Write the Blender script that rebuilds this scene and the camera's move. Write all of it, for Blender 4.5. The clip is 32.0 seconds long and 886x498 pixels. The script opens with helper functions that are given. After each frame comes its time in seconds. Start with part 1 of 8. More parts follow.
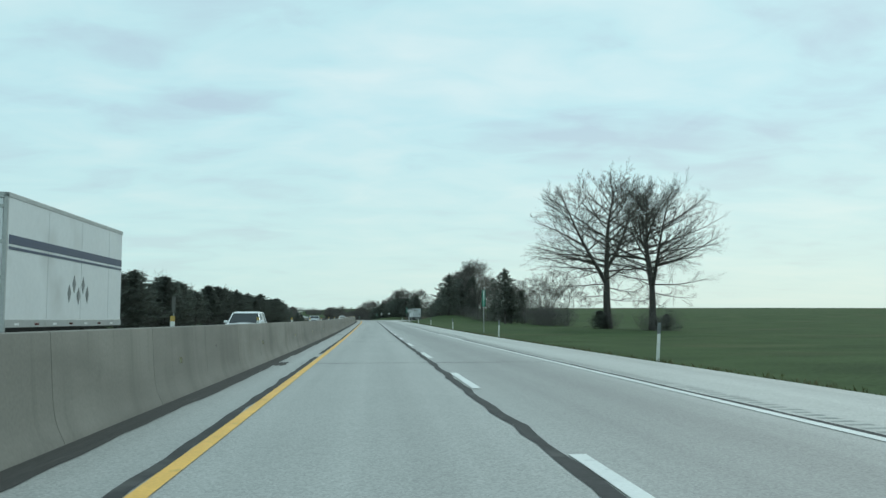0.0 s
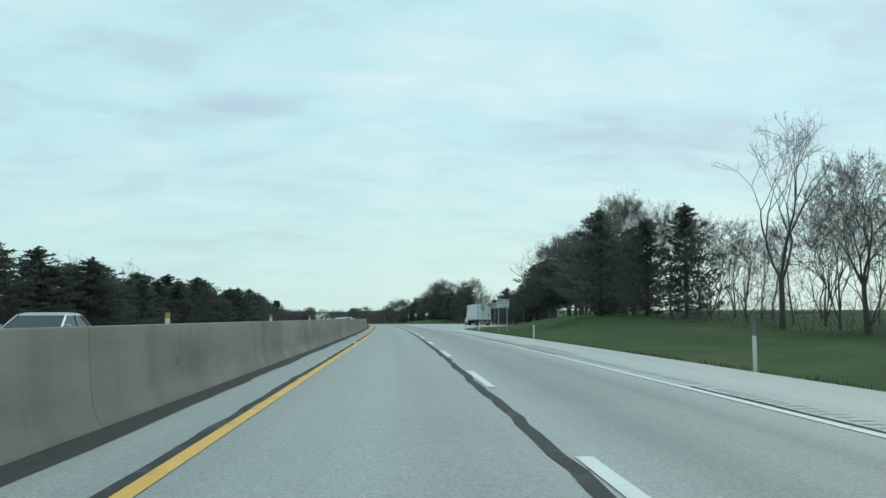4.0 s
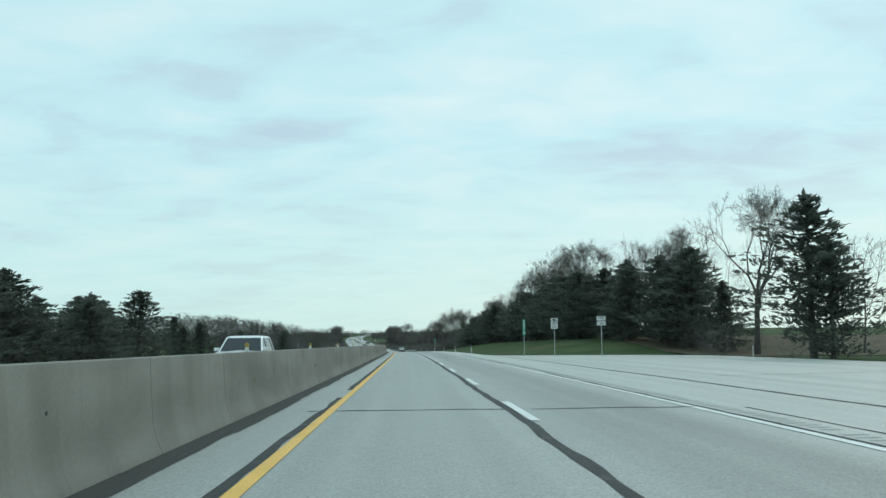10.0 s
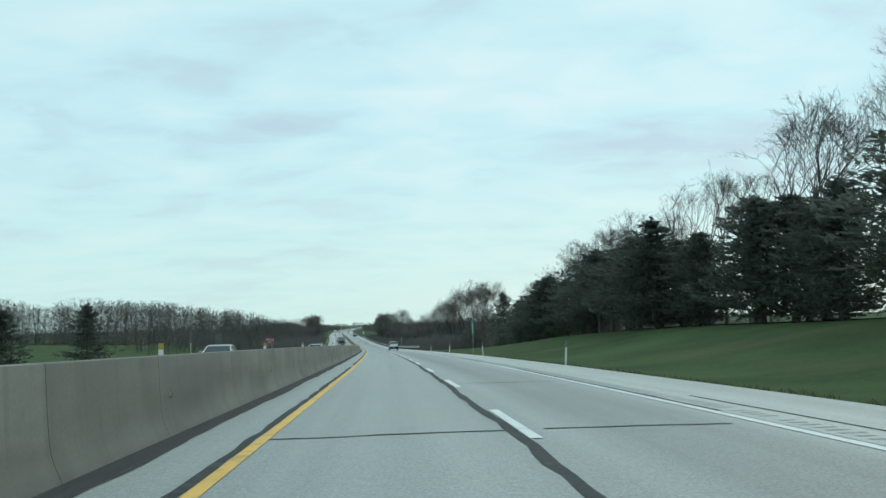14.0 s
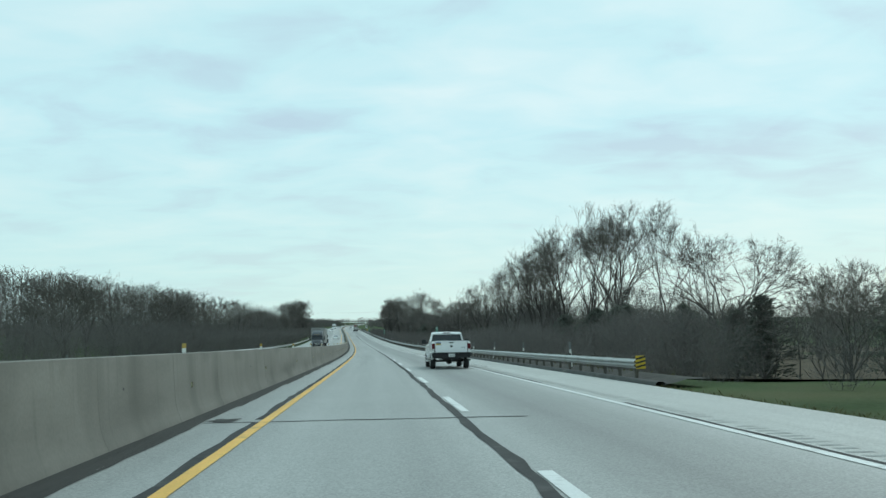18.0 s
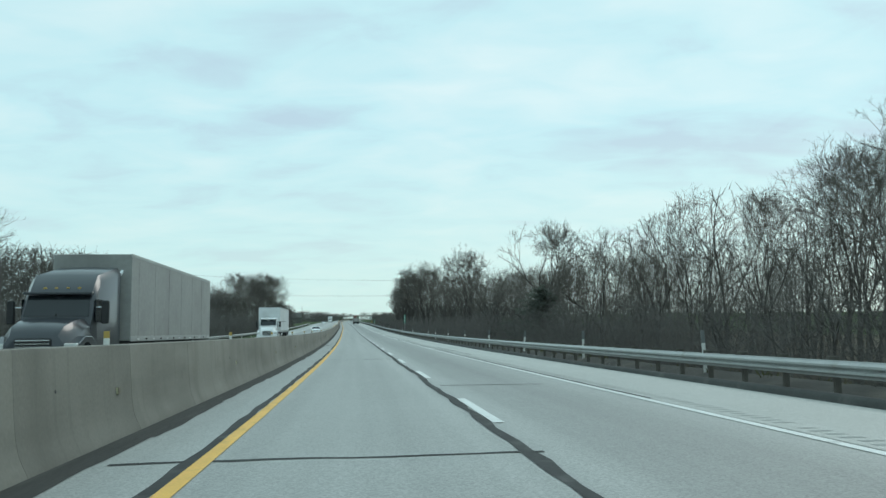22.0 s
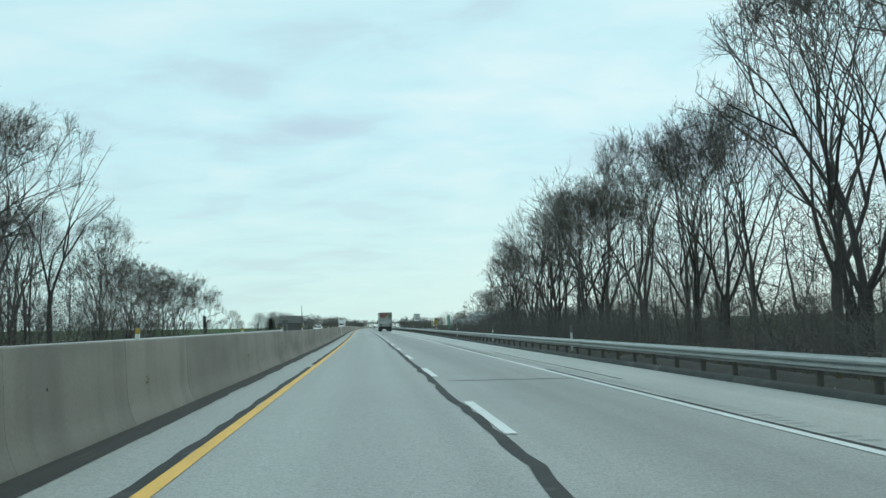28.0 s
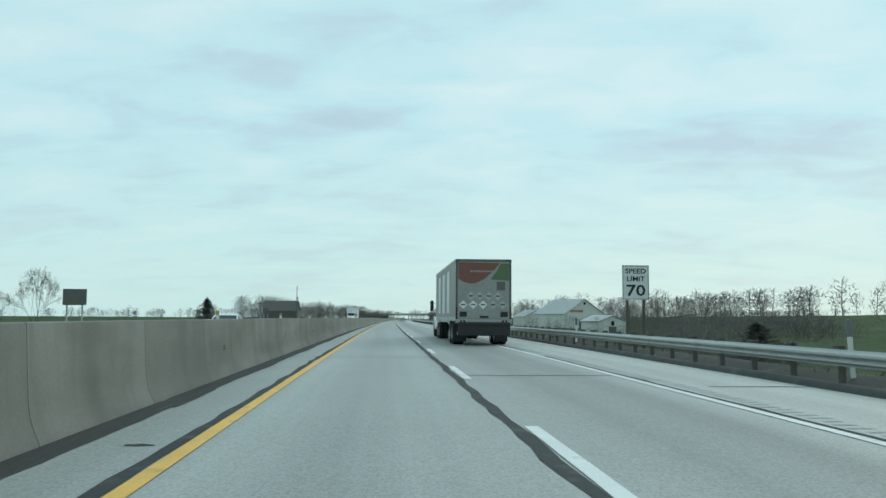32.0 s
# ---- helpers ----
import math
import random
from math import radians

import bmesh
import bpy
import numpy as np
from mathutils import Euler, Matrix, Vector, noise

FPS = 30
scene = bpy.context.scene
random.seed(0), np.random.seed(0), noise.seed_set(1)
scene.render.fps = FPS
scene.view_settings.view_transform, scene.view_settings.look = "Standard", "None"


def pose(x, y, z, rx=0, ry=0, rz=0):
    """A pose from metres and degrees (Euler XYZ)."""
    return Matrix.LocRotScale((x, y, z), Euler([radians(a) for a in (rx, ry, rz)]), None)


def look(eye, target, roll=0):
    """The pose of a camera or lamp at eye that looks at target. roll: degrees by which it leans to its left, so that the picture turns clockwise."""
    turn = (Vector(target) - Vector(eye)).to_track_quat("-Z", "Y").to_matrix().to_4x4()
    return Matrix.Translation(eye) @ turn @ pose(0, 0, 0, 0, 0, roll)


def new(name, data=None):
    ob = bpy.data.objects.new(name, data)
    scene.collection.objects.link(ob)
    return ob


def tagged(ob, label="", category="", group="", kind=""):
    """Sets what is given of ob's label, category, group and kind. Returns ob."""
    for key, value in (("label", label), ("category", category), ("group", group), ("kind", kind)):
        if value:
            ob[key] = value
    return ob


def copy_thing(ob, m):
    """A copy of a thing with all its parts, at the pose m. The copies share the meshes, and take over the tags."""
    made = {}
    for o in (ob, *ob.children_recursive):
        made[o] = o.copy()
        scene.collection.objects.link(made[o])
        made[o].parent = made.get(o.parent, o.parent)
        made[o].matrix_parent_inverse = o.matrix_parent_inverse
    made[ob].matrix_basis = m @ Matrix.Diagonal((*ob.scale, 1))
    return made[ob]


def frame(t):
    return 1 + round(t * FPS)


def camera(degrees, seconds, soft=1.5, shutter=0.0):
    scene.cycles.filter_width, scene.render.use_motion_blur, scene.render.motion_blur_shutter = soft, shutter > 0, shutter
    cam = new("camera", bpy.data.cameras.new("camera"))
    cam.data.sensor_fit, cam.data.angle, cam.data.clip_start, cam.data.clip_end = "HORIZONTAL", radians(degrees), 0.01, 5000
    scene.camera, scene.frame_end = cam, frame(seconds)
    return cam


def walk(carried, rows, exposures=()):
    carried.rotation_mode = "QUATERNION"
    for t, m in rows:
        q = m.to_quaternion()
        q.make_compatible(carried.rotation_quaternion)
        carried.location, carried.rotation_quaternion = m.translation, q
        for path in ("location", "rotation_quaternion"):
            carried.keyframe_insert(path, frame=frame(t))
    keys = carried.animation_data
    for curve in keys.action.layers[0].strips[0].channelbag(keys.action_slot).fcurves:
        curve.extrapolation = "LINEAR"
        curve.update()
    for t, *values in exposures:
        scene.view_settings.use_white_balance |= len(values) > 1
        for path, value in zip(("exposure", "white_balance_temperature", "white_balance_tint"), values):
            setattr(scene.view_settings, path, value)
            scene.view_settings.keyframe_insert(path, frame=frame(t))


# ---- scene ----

# ---------------------------------------------------------------- camera
cam = camera(55.64, 32.0, 1.5, 0.0)
PATH = [
    (0, -1.94, -4.90, 1.367, 93.89, 0.12, -4.79),
    (1, -2.08, 29.59, 0.848, 93.86, -0.03, -4.80),
    (2, -2.00, 62.66, 0.430, 93.54, -0.38, -4.55),
    (3, -2.04, 96.62, 0.039, 93.69, -0.51, -3.60),
    (3.5, -2.01, 113.25, -0.138, 93.87, -0.12, -3.13),
    (5.5, -2.08, 178.02, -0.820, 94.36, -0.02, -2.04),
    (6, -2.28, 194.54, -1.040, 94.42, -0.07, -1.55),
    (7, -2.97, 226.17, -1.449, 94.74, 0.18, -0.92),
    (8, -4.16, 260.31, -1.885, 94.76, -0.02, -0.52),
    (9, -5.44, 292.26, -2.348, 95.23, 0.40, 0.36),
    (10, -6.94, 325.58, -2.810, 95.49, 0.66, 0.35),
    (11, -8.51, 359.62, -3.350, 95.34, 0.16, 0.28),
    (12, -10.09, 393.42, -3.923, 95.16, 0.39, 0.36),
    (13, -11.92, 429.51, -4.513, 94.90, 0.59, 0.19),
    (14, -13.84, 462.63, -5.134, 94.94, 1.47, -0.01),
    (14.5, -14.80, 479.00, -5.510, 95.21, 1.54, 0.18),
    (16.5, -20.05, 549.57, -7.191, 95.40, 1.46, 0.54),
    (17, -21.61, 567.55, -7.655, 95.34, 1.30, 0.32),
    (18, -24.68, 603.12, -8.607, 94.84, 0.60, 0.47),
    (19, -27.73, 636.89, -9.541, 94.33, 0.32, 1.12),
    (20, -31.27, 672.55, -10.518, 94.48, 0.66, 1.20),
    (21, -34.76, 705.99, -11.319, 94.72, 0.39, 1.03),
    (22, -38.44, 740.51, -12.115, 94.63, 0.54, 0.71),
    (23, -42.20, 774.98, -12.781, 94.19, 0.49, 0.96),
    (24, -46.26, 809.76, -13.184, 94.27, 0.64, 1.28),
    (25, -50.81, 845.67, -13.547, 94.49, 0.69, 1.55),
    (27.5, -61.74, 931.40, -13.923, 95.11, 1.17, 2.20),
    (28, -63.88, 947.88, -13.935, 95.20, 0.83, 2.24),
    (29, -68.17, 981.42, -13.955, 95.09, 0.21, 3.33),
    (30, -72.65, 1015.64, -13.899, 94.93, -0.09, 3.89),
    (31, -77.34, 1050.48, -13.834, 94.79, -0.36, 3.76),
    (32, -82.11, 1085.92, -13.796, 94.72, -0.33, 3.87),
]
walk(cam, [(t, pose(x, y, z, rx, ry, rz)) for t, x, y, z, rx, ry, rz in PATH],
     [(0, -0.03, 6500, 10), (6, 0.0, 6500, 10), (13, 0.04, 6500, 10), (20, 0.05, 6500, 10), (29, 0.07, 6500, 10), (32, -0.04, 6500, 10)])

# ---------------------------------------------------------------- world, sun
world = bpy.data.worlds.new("overcast_sky")
scene.world = world
world.use_nodes = True
wn, wl = world.node_tree.nodes, world.node_tree.links
wn.clear()
w_out = wn.new("ShaderNodeOutputWorld")
w_bg = wn.new("ShaderNodeBackground")
w_sky = wn.new("ShaderNodeTexSky")
w_sky.sky_type = "NISHITA"
w_sky.sun_disc = False
w_sky.sun_elevation, w_sky.sun_rotation = radians(38), radians(35)
w_skymul = wn.new("ShaderNodeMix")
w_skymul.data_type, w_skymul.blend_type = "RGBA", "MULTIPLY"
w_skymul.inputs[0].default_value = 1.0
w_skymul.inputs[7].default_value = (0.10, 0.10, 0.10, 1)
w_co = wn.new("ShaderNodeTexCoord")
w_sep = wn.new("ShaderNodeSeparateXYZ")
wl.new(w_co.outputs["Generated"], w_sep.inputs[0])
# cloud deck: the direction laid onto a flat layer overhead
w_den = wn.new("ShaderNodeMath")
w_den.operation = "ADD"
w_den.inputs[1].default_value = 0.16
wl.new(w_sep.outputs[2], w_den.inputs[0])
w_comb = wn.new("ShaderNodeCombineXYZ")
for i in (0, 1):
    q = wn.new("ShaderNodeMath")
    q.operation = "DIVIDE"
    wl.new(w_sep.outputs[i], q.inputs[0])
    wl.new(w_den.outputs[0], q.inputs[1])
    wl.new(q.outputs[0], w_comb.inputs[i])
w_map = wn.new("ShaderNodeMapping")
w_map.inputs["Rotation"].default_value = (0, 0, radians(-22))
w_map.inputs["Scale"].default_value = (0.8, 1.25, 1)
wl.new(w_comb.outputs[0], w_map.inputs[0])
w_no = wn.new("ShaderNodeTexNoise")
w_no.inputs["Scale"].default_value = 1.25
w_no.inputs["Detail"].default_value = 6
w_no.inputs["Roughness"].default_value = 0.52
w_no.inputs["Distortion"].default_value = 0.4
wl.new(w_map.outputs[0], w_no.inputs["Vector"])
w_cr = wn.new("ShaderNodeValToRGB")
w_cr.color_ramp.elements[0].position, w_cr.color_ramp.elements[0].color = 0.36, (0.505, 0.69, 0.785, 1)
w_cr.color_ramp.elements[1].position, w_cr.color_ramp.elements[1].color = 0.66, (0.70, 0.905, 0.925, 1)
w_mid = w_cr.color_ramp.elements.new(0.48)
w_mid.color = (0.555, 0.845, 0.895, 1)
# small ripples in the deck on top of the broad bands
w_map2 = wn.new("ShaderNodeMapping")
w_map2.inputs["Rotation"].default_value = (0, 0, radians(14))
w_map2.inputs["Scale"].default_value = (1.2, 1.55, 1)
wl.new(w_comb.outputs[0], w_map2.inputs[0])
w_no2 = wn.new("ShaderNodeTexNoise")
w_no2.inputs["Scale"].default_value = 2.6
w_no2.inputs["Detail"].default_value = 5
w_no2.inputs["Distortion"].default_value = 0.6
wl.new(w_map2.outputs[0], w_no2.inputs["Vector"])
w_bl = wn.new("ShaderNodeMix")
w_bl.inputs[0].default_value = 0.38
wl.new(w_no.outputs["Fac"], w_bl.inputs[2])
wl.new(w_no2.outputs["Fac"], w_bl.inputs[3])
wl.new(w_bl.outputs[0], w_cr.inputs[0])
# paler, slightly greenish towards the horizon
w_hr = wn.new("ShaderNodeMapRange")
w_hr.inputs["From Min"].default_value, w_hr.inputs["From Max"].default_value = 0.0, 0.22
w_hr.inputs["To Min"].default_value, w_hr.inputs["To Max"].default_value = 0.75, 0.0
wl.new(w_sep.outputs[2], w_hr.inputs["Value"])
w_mx = wn.new("ShaderNodeMix")
w_mx.data_type = "RGBA"
# warmer on the side of the veiled sun
w_dot = wn.new("ShaderNodeVectorMath")
w_dot.operation = "DOT_PRODUCT"
w_dot.inputs[1].default_value = (0.62, 0.78, 0.0)
wl.new(w_co.outputs["Generated"], w_dot.inputs[0])
w_warm = wn.new("ShaderNodeMapRange")
w_warm.inputs["From Min"].default_value, w_warm.inputs["From Max"].default_value = 0.55, 1.0
wl.new(w_dot.outputs["Value"], w_warm.inputs["Value"])
w_hc = wn.new("ShaderNodeMix")
w_hc.data_type = "RGBA"
w_hc.inputs[6].default_value, w_hc.inputs[7].default_value = (0.60, 0.85, 0.81, 1), (0.70, 0.88, 0.80, 1)
wl.new(w_warm.outputs[0], w_hc.inputs[0])
wl.new(w_hc.outputs[2], w_mx.inputs[7])
wl.new(w_hr.outputs[0], w_mx.inputs[0])
wl.new(w_cr.outputs[0], w_mx.inputs[6])
w_mix = wn.new("ShaderNodeMix")
w_mix.data_type = "RGBA"
w_mix.inputs[0].default_value = 0.92
wl.new(w_sky.outputs[0], w_skymul.inputs[6])
wl.new(w_skymul.outputs[2], w_mix.inputs[6])
wl.new(w_mx.outputs[2], w_mix.inputs[7])
wl.new(w_mix.outputs[2], w_bg.inputs["Color"])
w_bg.inputs["Strength"].default_value = 1.0
wl.new(w_bg.outputs[0], w_out.inputs[0])

sun = new("sun", bpy.data.lights.new("sun", "SUN"))
sun.data.energy, sun.data.angle, sun.data.color = 0.6, radians(25), (1.0, 0.97, 0.9)
sun.matrix_world = look((0, 0, 100), (-45, -70, 35))

# ---------------------------------------------------------------- the road's line
# curvature and change of grade along the road, every 50 m from -40 m
KAPPA = [0.093, 0.095, -0.007, -0.008, 0.15, 0.288, 0.29, 0.12, 0.122, 0.071, 0.231, 0.312, 0.104, 0.057, 0.185, 0.188,
         0.195, 0.143, 0.048, 0.005, -0.02, 0.121, 0.084, -0.045, -0.075, -0.07, -0.065, -0.062, -0.059, -0.057, -0.056]
SAG = [0.022, 0.037, 0.082, 0.013, -0.061, -0.016, -0.005, -0.039, -0.005, -0.041, -0.082, -0.067, -0.034, -0.001, 0.021,
       0.088, 0.138, 0.115, 0.088, 0.046, 0.065, 0.032, -0.004, -0.032, -0.018, -0.008, -0.003, -0.002, -0.001, 0.0]
KNOTS = np.arange(-40, 1500, 50.0)
SS = np.arange(-40, 2200, 2.0)
_th = np.cumsum(np.interp(SS, KNOTS, KAPPA)) * 2e-3
_th -= np.interp(0, SS, _th)
_gr = np.cumsum(np.interp(SS, KNOTS[:-1], SAG)) * 2e-3
_gr -= np.interp(0, SS, _gr) + 0.0156
_cx, _cy, _cz = np.cumsum(-np.sin(_th)) * 2, np.cumsum(np.cos(_th)) * 2, np.cumsum(_gr) * 2
_cx, _cy, _cz = (a - np.interp(0, SS, a) for a in (_cx, _cy, _cz))
# straight on before and beyond
_far = 6000.0


def _ext(a, da, db):
    return np.concatenate([[a[0] - da * _far], a, [a[-1] + db * _far]])


SX = np.concatenate([[SS[0] - _far], SS, [SS[-1] + _far]])
CX = _ext(_cx, -math.sin(_th[0]), -math.sin(_th[-1]))
CY = _ext(_cy, math.cos(_th[0]), math.cos(_th[-1]))
CZ = _ext(_cz, 0.0, 0.0)
TH = np.concatenate([[_th[0]], _th, [_th[-1]]])


def at(s, o, h=0.0):
    """The place s metres along the road, o to the right of the lane line and h above the road."""
    t = float(np.interp(s, SX, TH))
    return Vector((float(np.interp(s, SX, CX)) + o * math.cos(t), float(np.interp(s, SX, CY)) + o * math.sin(t),
                   float(np.interp(s, SX, CZ)) + h))


def grade(s):
    return math.atan2(float(np.interp(s + 3, SX, CZ) - np.interp(s - 3, SX, CZ)), 6.0)


def here(s, o, h=0.0, turn=0.0, tilt=True):
    """A pose on the road: x to the right, y along the road, turned to the left by turn degrees."""
    m = Matrix.Translation(at(s, o, h)) @ Matrix.Rotation(float(np.interp(s, SX, TH)) + radians(turn), 4, "Z")
    if tilt:
        m = m @ Matrix.Rotation(grade(s) * (1 if abs(turn) < 90 else -1), 4, "X")
    return m


def step(x, a, b):
    u = min(1.0, max(0.0, (x - a) / (b - a)))
    return u * u * (3 - 2 * u)


EDGE_S = [-9e3, 226, 236, 252, 270, 290, 396, 404, 411, 415, 9e3]
EDGE_O = [6.4, 6.5, 8.0, 11.3, 18.0, 24.0, 24.0, 20.0, 7.2, 6.4, 6.4]


def edge(s):
    """The paved edge on the right: shoulder, and the emergency pull-off."""
    return float(np.interp(s, EDGE_S, EDGE_O))


def land(s, o):
    """Height of the open ground above the road."""
    n = 0.25 * noise.noise(Vector((s * 0.03, o * 0.05, 0.3))) + 0.9 * noise.noise(Vector((s * 0.006, o * 0.008, 4.1))) * step(abs(o), 40, 200)
    if o > 0:
        d = o - edge(s)
        h = -0.05 * step(d, 0, 0.4) + n * step(d, 2, 14)
        h += 1.7 * step(d, 1.5, 14) * step(s, 150, 225) * (1 - step(s, 350, 372)) * (1 - 0.5 * step(o, 45, 120))
        h += 1.9 * step(d, 1.5, 17) * step(s, 396, 440) * (1 - step(s, 560, 635))
        h += 4.2 * step(o, 25, 330) * (1 - step(s, 300, 520))
        h -= 1.5 * step(d, 1.2, 7) * step(s, 625, 665)
        h += 5.5 * step(o, 60, 190) * step(s, 1120, 1190)
    else:
        d = -17.6 - o
        h = -0.05 * step(d, 0, 0.4) + n * step(d, 3, 14) - 0.7 * step(d, 1, 9)
        h += 1.7 * step(d, 25, 140) + 4.0 * step(d, 30, 90) * step(s, 520, 720) * (1 - step(s, 960, 1080))
    return h


# ---------------------------------------------------------------- helpers for meshes and materials
def mesh_of(name, verts, faces, mats=(), smooth=False, uvs=None):
    me = bpy.data.meshes.new(name)
    me.from_pydata([tuple(v) for v in verts], [], faces)
    for m in mats if isinstance(mats, (list, tuple)) else (mats,):
        me.materials.append(m)
    if uvs is not None:
        lay = me.uv_layers.new(name="along")
        idx = np.empty(len(me.loops), dtype=np.int32)
        me.loops.foreach_get("vertex_index", idx)
        lay.data.foreach_set("uv", np.asarray(uvs, dtype=np.float32)[idx].ravel())
    if smooth:
        me.polygons.foreach_set("use_smooth", [True] * len(me.polygons))
    me.update()
    return me


def part(name, data, material=None, parent=None, label="", m=None):
    """Links a mesh (or a bmesh) as one object under a thing or a part."""
    if isinstance(data, bmesh.types.BMesh):
        me = bpy.data.meshes.new(name)
        data.to_mesh(me)
        data.free()
        data = me
    if material is not None and not data.materials:
        data.materials.append(material)
    ob = new(name, data)
    if parent is not None:
        ob.parent = parent
    if m is not None:
        ob.matrix_basis = m
    if label:
        ob["label"] = label
    return ob


def thing(name, label, category, m=None, group="", kind=""):
    ob = new(name)
    ob.empty_display_size = 0.3
    if m is not None:
        ob.matrix_basis = m
    return tagged(ob, label, category, group, kind)


def bm_box(x0, x1, y0, y1, z0, z1, bevel=0.0, bm=None, seg=1):
    """A box with bevelled edges, added to bm."""
    b = bmesh.new()
    bmesh.ops.create_cube(b, size=1.0)
    for v in b.verts:
        v.co = Vector(((x0 + x1) / 2 + v.co.x * (x1 - x0), (y0 + y1) / 2 + v.co.y * (y1 - y0), (z0 + z1) / 2 + v.co.z * (z1 - z0)))
    if bevel > 0:
        bmesh.ops.bevel(b, geom=b.edges[:], offset=bevel, segments=seg, affect="EDGES", profile=0.6)
    return b if bm is None else join(bm, b)


def join(bm, b):
    tmp = bpy.data.meshes.new("tmp")
    b.to_mesh(tmp)
    b.free()
    bm.from_mesh(tmp)
    bpy.data.meshes.remove(tmp)
    return bm


def bm_cyl(r0, r1, z0, z1, n=14, bm=None, m=None, bevel=0.0):
    b = bmesh.new()
    bmesh.ops.create_cone(b, cap_ends=True, segments=n, radius1=r0, radius2=r1, depth=z1 - z0)
    bmesh.ops.translate(b, verts=b.verts, vec=(0, 0, (z0 + z1) / 2))
    if bevel:
        rim = [e for e in b.edges if abs(e.verts[0].co.z - e.verts[1].co.z) < 1e-6]
        bmesh.ops.bevel(b, geom=rim, offset=bevel, segments=2, affect="EDGES", profile=0.6)
    if m is not None:
        bmesh.ops.transform(b, matrix=m, verts=b.verts)
    return b if bm is None else join(bm, b)


def bm_prism(outline, x0, x1, bevel=0.0, bm=None, seg=2):
    """An outline of (y, z) points drawn out from x0 to x1."""
    b = bmesh.new()
    a = [b.verts.new((x0, y, z)) for y, z in outline]
    c = [b.verts.new((x1, y, z)) for y, z in outline]
    n = len(outline)
    b.faces.new(a)
    b.faces.new(c[::-1])
    for i in range(n):
        b.faces.new((a[i], c[i], c[(i + 1) % n], a[(i + 1) % n]))
    bmesh.ops.recalc_face_normals(b, faces=b.faces)
    if bevel:
        bmesh.ops.bevel(b, geom=b.edges[:], offset=bevel, segments=seg, affect="EDGES", profile=0.6)
    return b if bm is None else join(bm, b)


def bm_tube(points, r, n=8, bm=None):
    """A round bar along points."""
    vs, fs = [], []
    pts = [Vector(p) for p in points]
    for i, p in enumerate(pts):
        d = (pts[min(i + 1, len(pts) - 1)] - pts[max(i - 1, 0)]).normalized()
        a = d.cross(Vector((0.3, 0.2, 1) if abs(d.z) < 0.9 else (1, 0.2, 0))).normalized()
        c = d.cross(a)
        for k in range(n):
            w = 2 * math.pi * k / n
            vs.append(p + (a * math.cos(w) + c * math.sin(w)) * r)
        if i:
            for k in range(n):
                fs.append(((i - 1) * n + k, (i - 1) * n + (k + 1) % n, i * n + (k + 1) % n, i * n + k))
    fs += [tuple(range(n))[::-1], tuple((len(pts) - 1) * n + k for k in range(n))]
    b = bmesh.new()
    bv = [b.verts.new(v) for v in vs]
    for f in fs:
        b.faces.new([bv[i] for i in f])
    return b if bm is None else join(bm, b)


